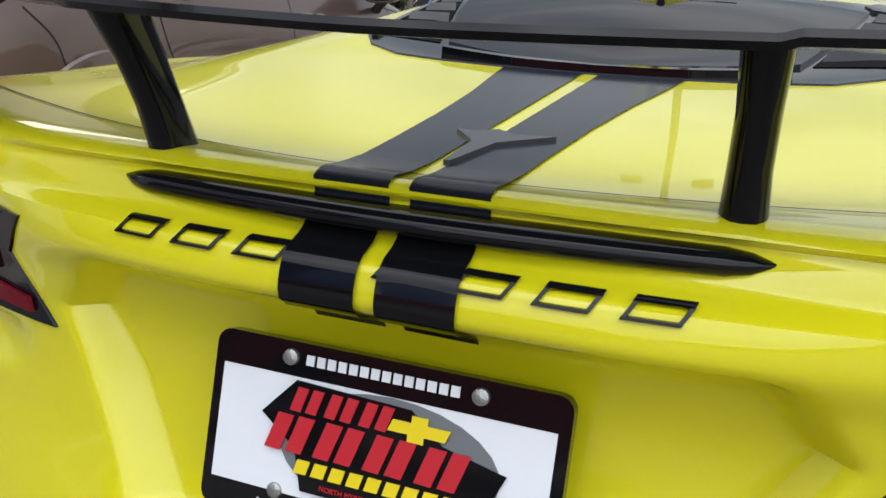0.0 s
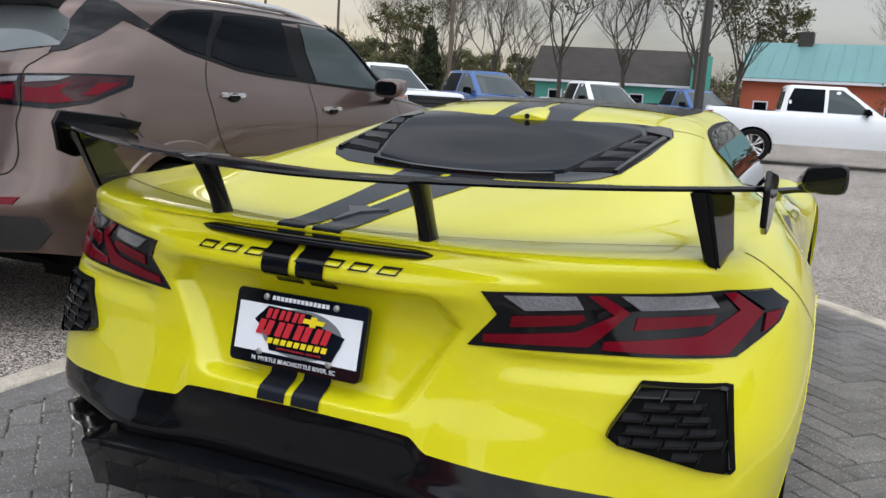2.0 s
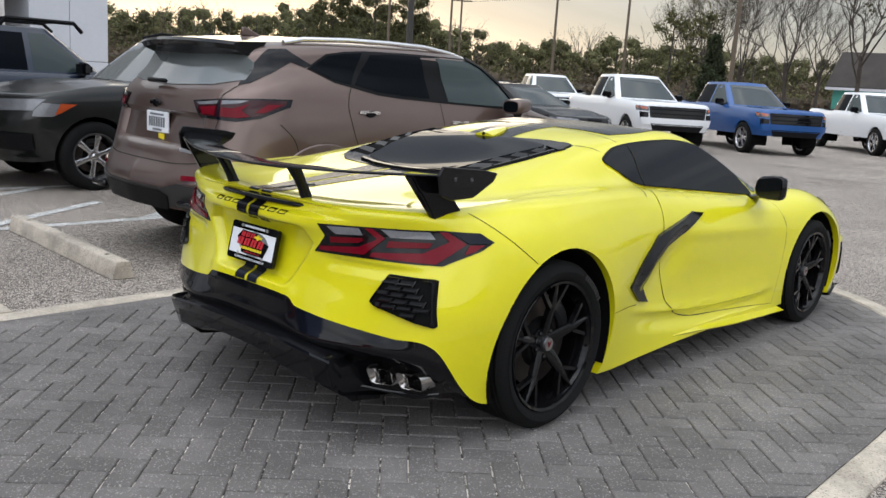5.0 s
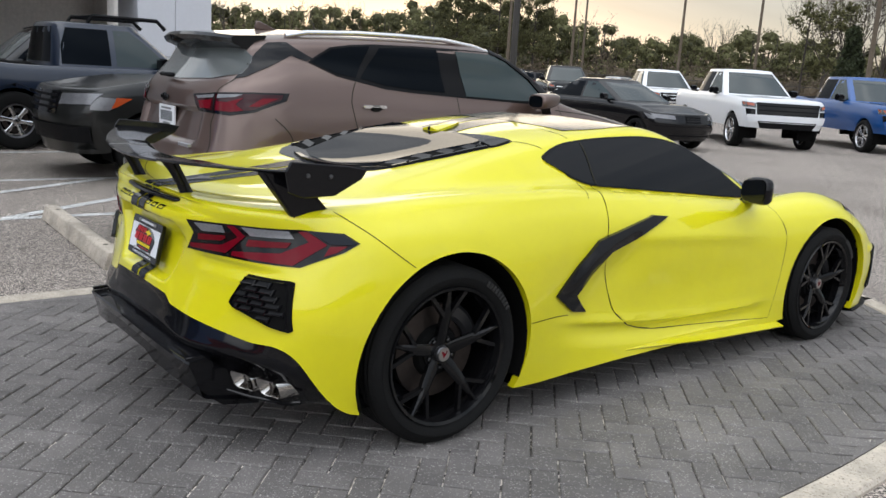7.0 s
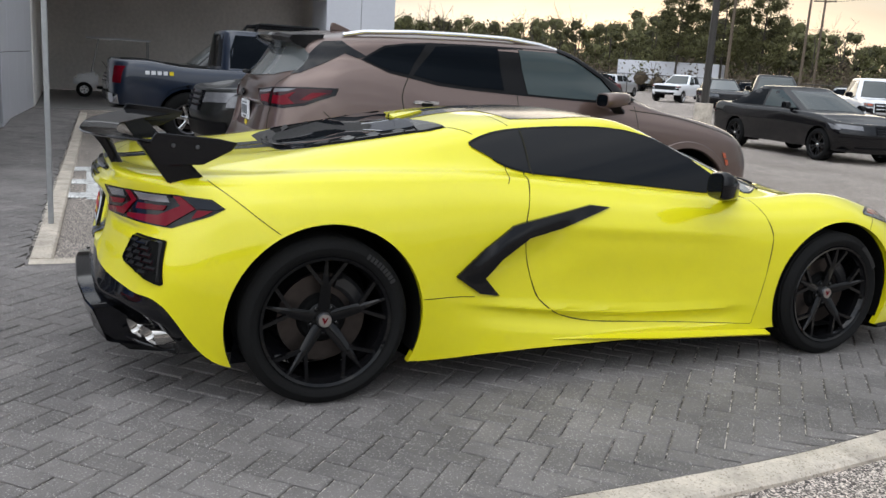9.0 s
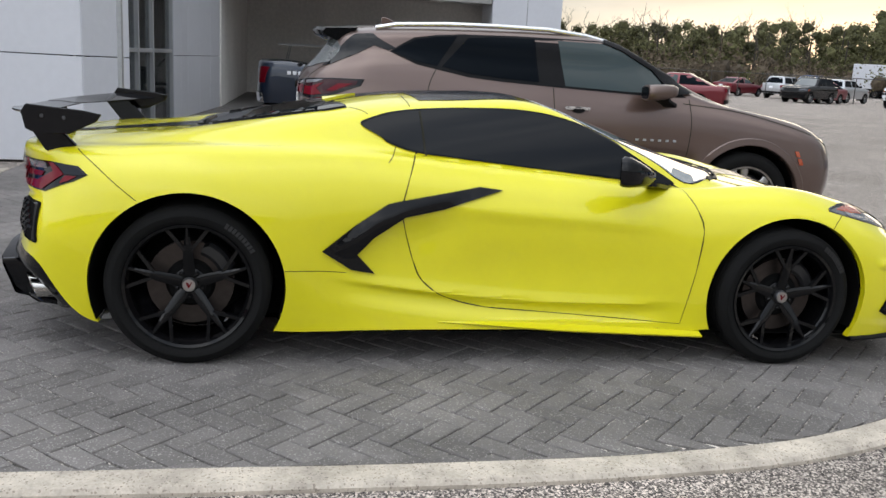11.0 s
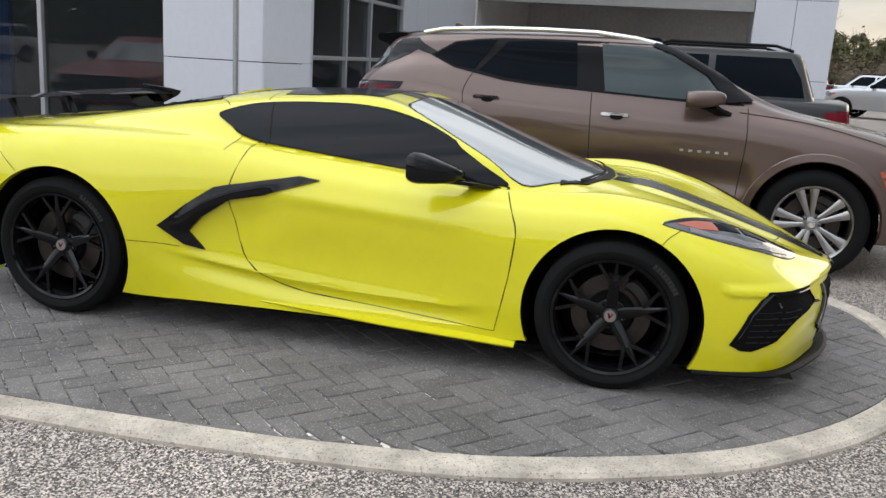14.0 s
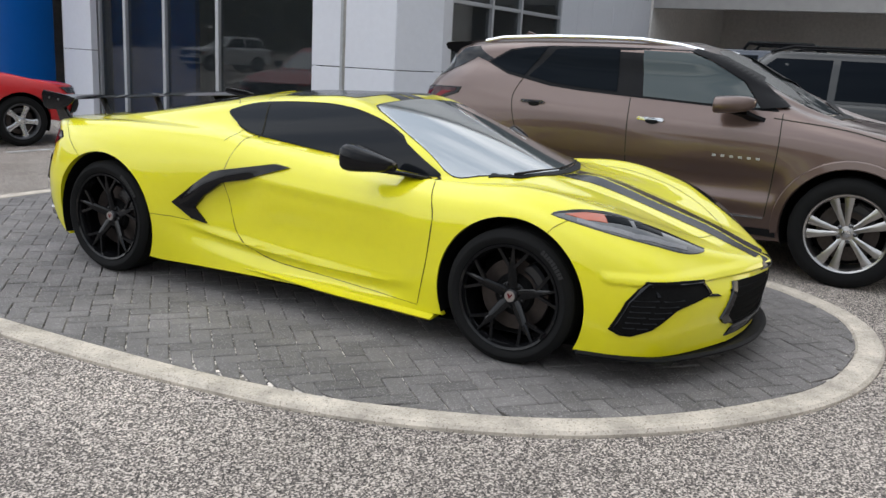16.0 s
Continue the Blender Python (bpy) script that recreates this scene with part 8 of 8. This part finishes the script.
fence = thing("chain_fence", "low dark chain-link fence along the far lot", "fence")
for k in range(40):
    part("fence_post", tube([(0, k * 2.0, 0), (0, k * 2.0, 1.8)], .035, 5), DARKPOLE, fence)
part("top_rail", tube([(0, 0, 1.78), (0, 78, 1.78)], .03, 5), DARKPOLE, fence)
plant(fence, -74, 10, 0, -38)
# ---- herringbone pavers, laid at 45 degrees ----
def inside(poly, x, y):
    c = False
    for (x0, y0), (x1, y1) in zip(poly, poly[-1:] + poly[:-1]):
        if (y0 > y) != (y1 > y) and x < (x1 - x0) * (y - y0) / (y1 - y0) + x0:
            c = not c
    return c


def paver_mesh(l, w):
    """One paver with chamfered worn edges, its top at z = 0."""
    g, c = .0028, .005
    bm = bmesh.new()
    rings = []
    for inset, z in ((g, -.03), (g, -c * .8), (g + c, 0)):
        rings.append([bm.verts.new(p) for p in ((inset, inset, z), (l - inset, inset, z), (l - inset, w - inset, z), (inset, w - inset, z))])
    for a, b in zip(rings, rings[1:]):
        for k in range(4):
            bm.faces.new((a[k - 1], a[k], b[k], b[k - 1]))
    bm.faces.new(rings[-1])
    return bm


FIELD = [(p[0], p[1]) for p in ISLAND] + [(-1.70, WALK_S)]
U = .1005


def on_walk(x, y):
    return -16.2 < x < -1.70 and WALK_S < y < WALK_N + .034 * max(0, -1.9 - x)


def paved(x, y):
    return on_walk(x, y) or inside(FIELD, x, y)


def tuck(p):
    """Cut a point that lies past the outer edge back to under the edging band."""
    if paved(p.x, p.y):
        return p
    if p.x < -1.70:
        return Vector((max(p.x, -16.2), min(max(p.y, WALK_S + .02), WALK_N - .02 + .034 * max(0, -1.9 - p.x)), p.z))
    best, spot = 9, p
    for (x0, y0), (x1, y1) in zip(FIELD, FIELD[1:]):
        dx, dy = x1 - x0, y1 - y0
        f = min(1, max(0, ((p.x - x0) * dx + (p.y - y0) * dy) / max(1e-9, dx * dx + dy * dy)))
        d = math.hypot(x0 + f * dx - p.x, y0 + f * dy - p.y)
        if d < best:
            best, spot = d, Vector((x0 + f * dx, y0 + f * dy, p.z))
    return spot


lay_turn = pose(.07, -1.084, 0, 0, 0, 46)
rest = ([], [])
edge_cut = ([], [])
singles = []
prng = random.Random(9)
for i in range(-130, 60):
    for j in range(-70, 130):
        k = (i - j) % 4
        if k not in (0, 3):
            continue
        l, w = (2 * U, U) if k == 0 else (U, 2 * U)
        mid = lay_turn @ Vector(((i * U) + l / 2, (j * U) + w / 2, 0))
        corners = [lay_turn @ Vector((i * U + a * l, j * U + b * w, 0)) for a in (0, 1) for b in (0, 1)]
        within = [paved(p.x, p.y) for p in corners]
        if not any(within):
            continue
        m = lay_turn @ Matrix.Translation((i * U, j * U, prng.uniform(-.0022, .0012))) @ Euler((prng.uniform(-.006, .006), prng.uniform(-.006, .006), prng.uniform(-.008, .008))).to_matrix().to_4x4()
        if not all(within):
            edge_cut[0 if k == 0 else 1].append(m)
            continue
        near = mid.x > 1.08 and -.3 < mid.y < 2.9
        if near and len(singles) < 300:
            singles.append((k, m))
        else:
            rest[0 if k == 0 else 1].append(m)
verts, faces = [], []
for k, ms in enumerate(rest):
    one = paver_mesh(2 * U, U) if k == 0 else paver_mesh(U, 2 * U)
    one.verts.index_update()
    vs = [v.co.copy() for v in one.verts]
    fs = [[v.index for v in f.verts] for f in one.faces]
    one.free()
    for m, cut_one in [(m, False) for m in ms] + [(m, True) for m in edge_cut[k]]:
        o = len(verts)
        verts += [tuple(tuck(m @ v) if cut_one else m @ v) for v in vs]
        faces += [[o + q for q in f] for f in fs]
me = bpy.data.meshes.new("pavers")
me.from_pydata(verts, [], faces)
me.validate()
me.materials.append(PAVER)
paving = tagged(new("paving"), "dark grey herringbone pavers of island and walkway", "pavement", kind="structure")
block = new("pavers", me)
block.parent = paving
tagged(block, "dark grey herringbone pavers", kind="stuff")
shapes = []
for k in (0, 3):
    ob = part("scratch", paver_mesh(2 * U, U) if k == 0 else paver_mesh(U, 2 * U), PAVERPIECE, flat=True)
    ob.data.name = "paver"
    shapes.append(ob.data)
    bpy.data.objects.remove(ob)
for k, m in singles:
    ob = new("paver", shapes[0 if k == 0 else 1])
    ob.parent = paving
    ob.matrix_basis = m
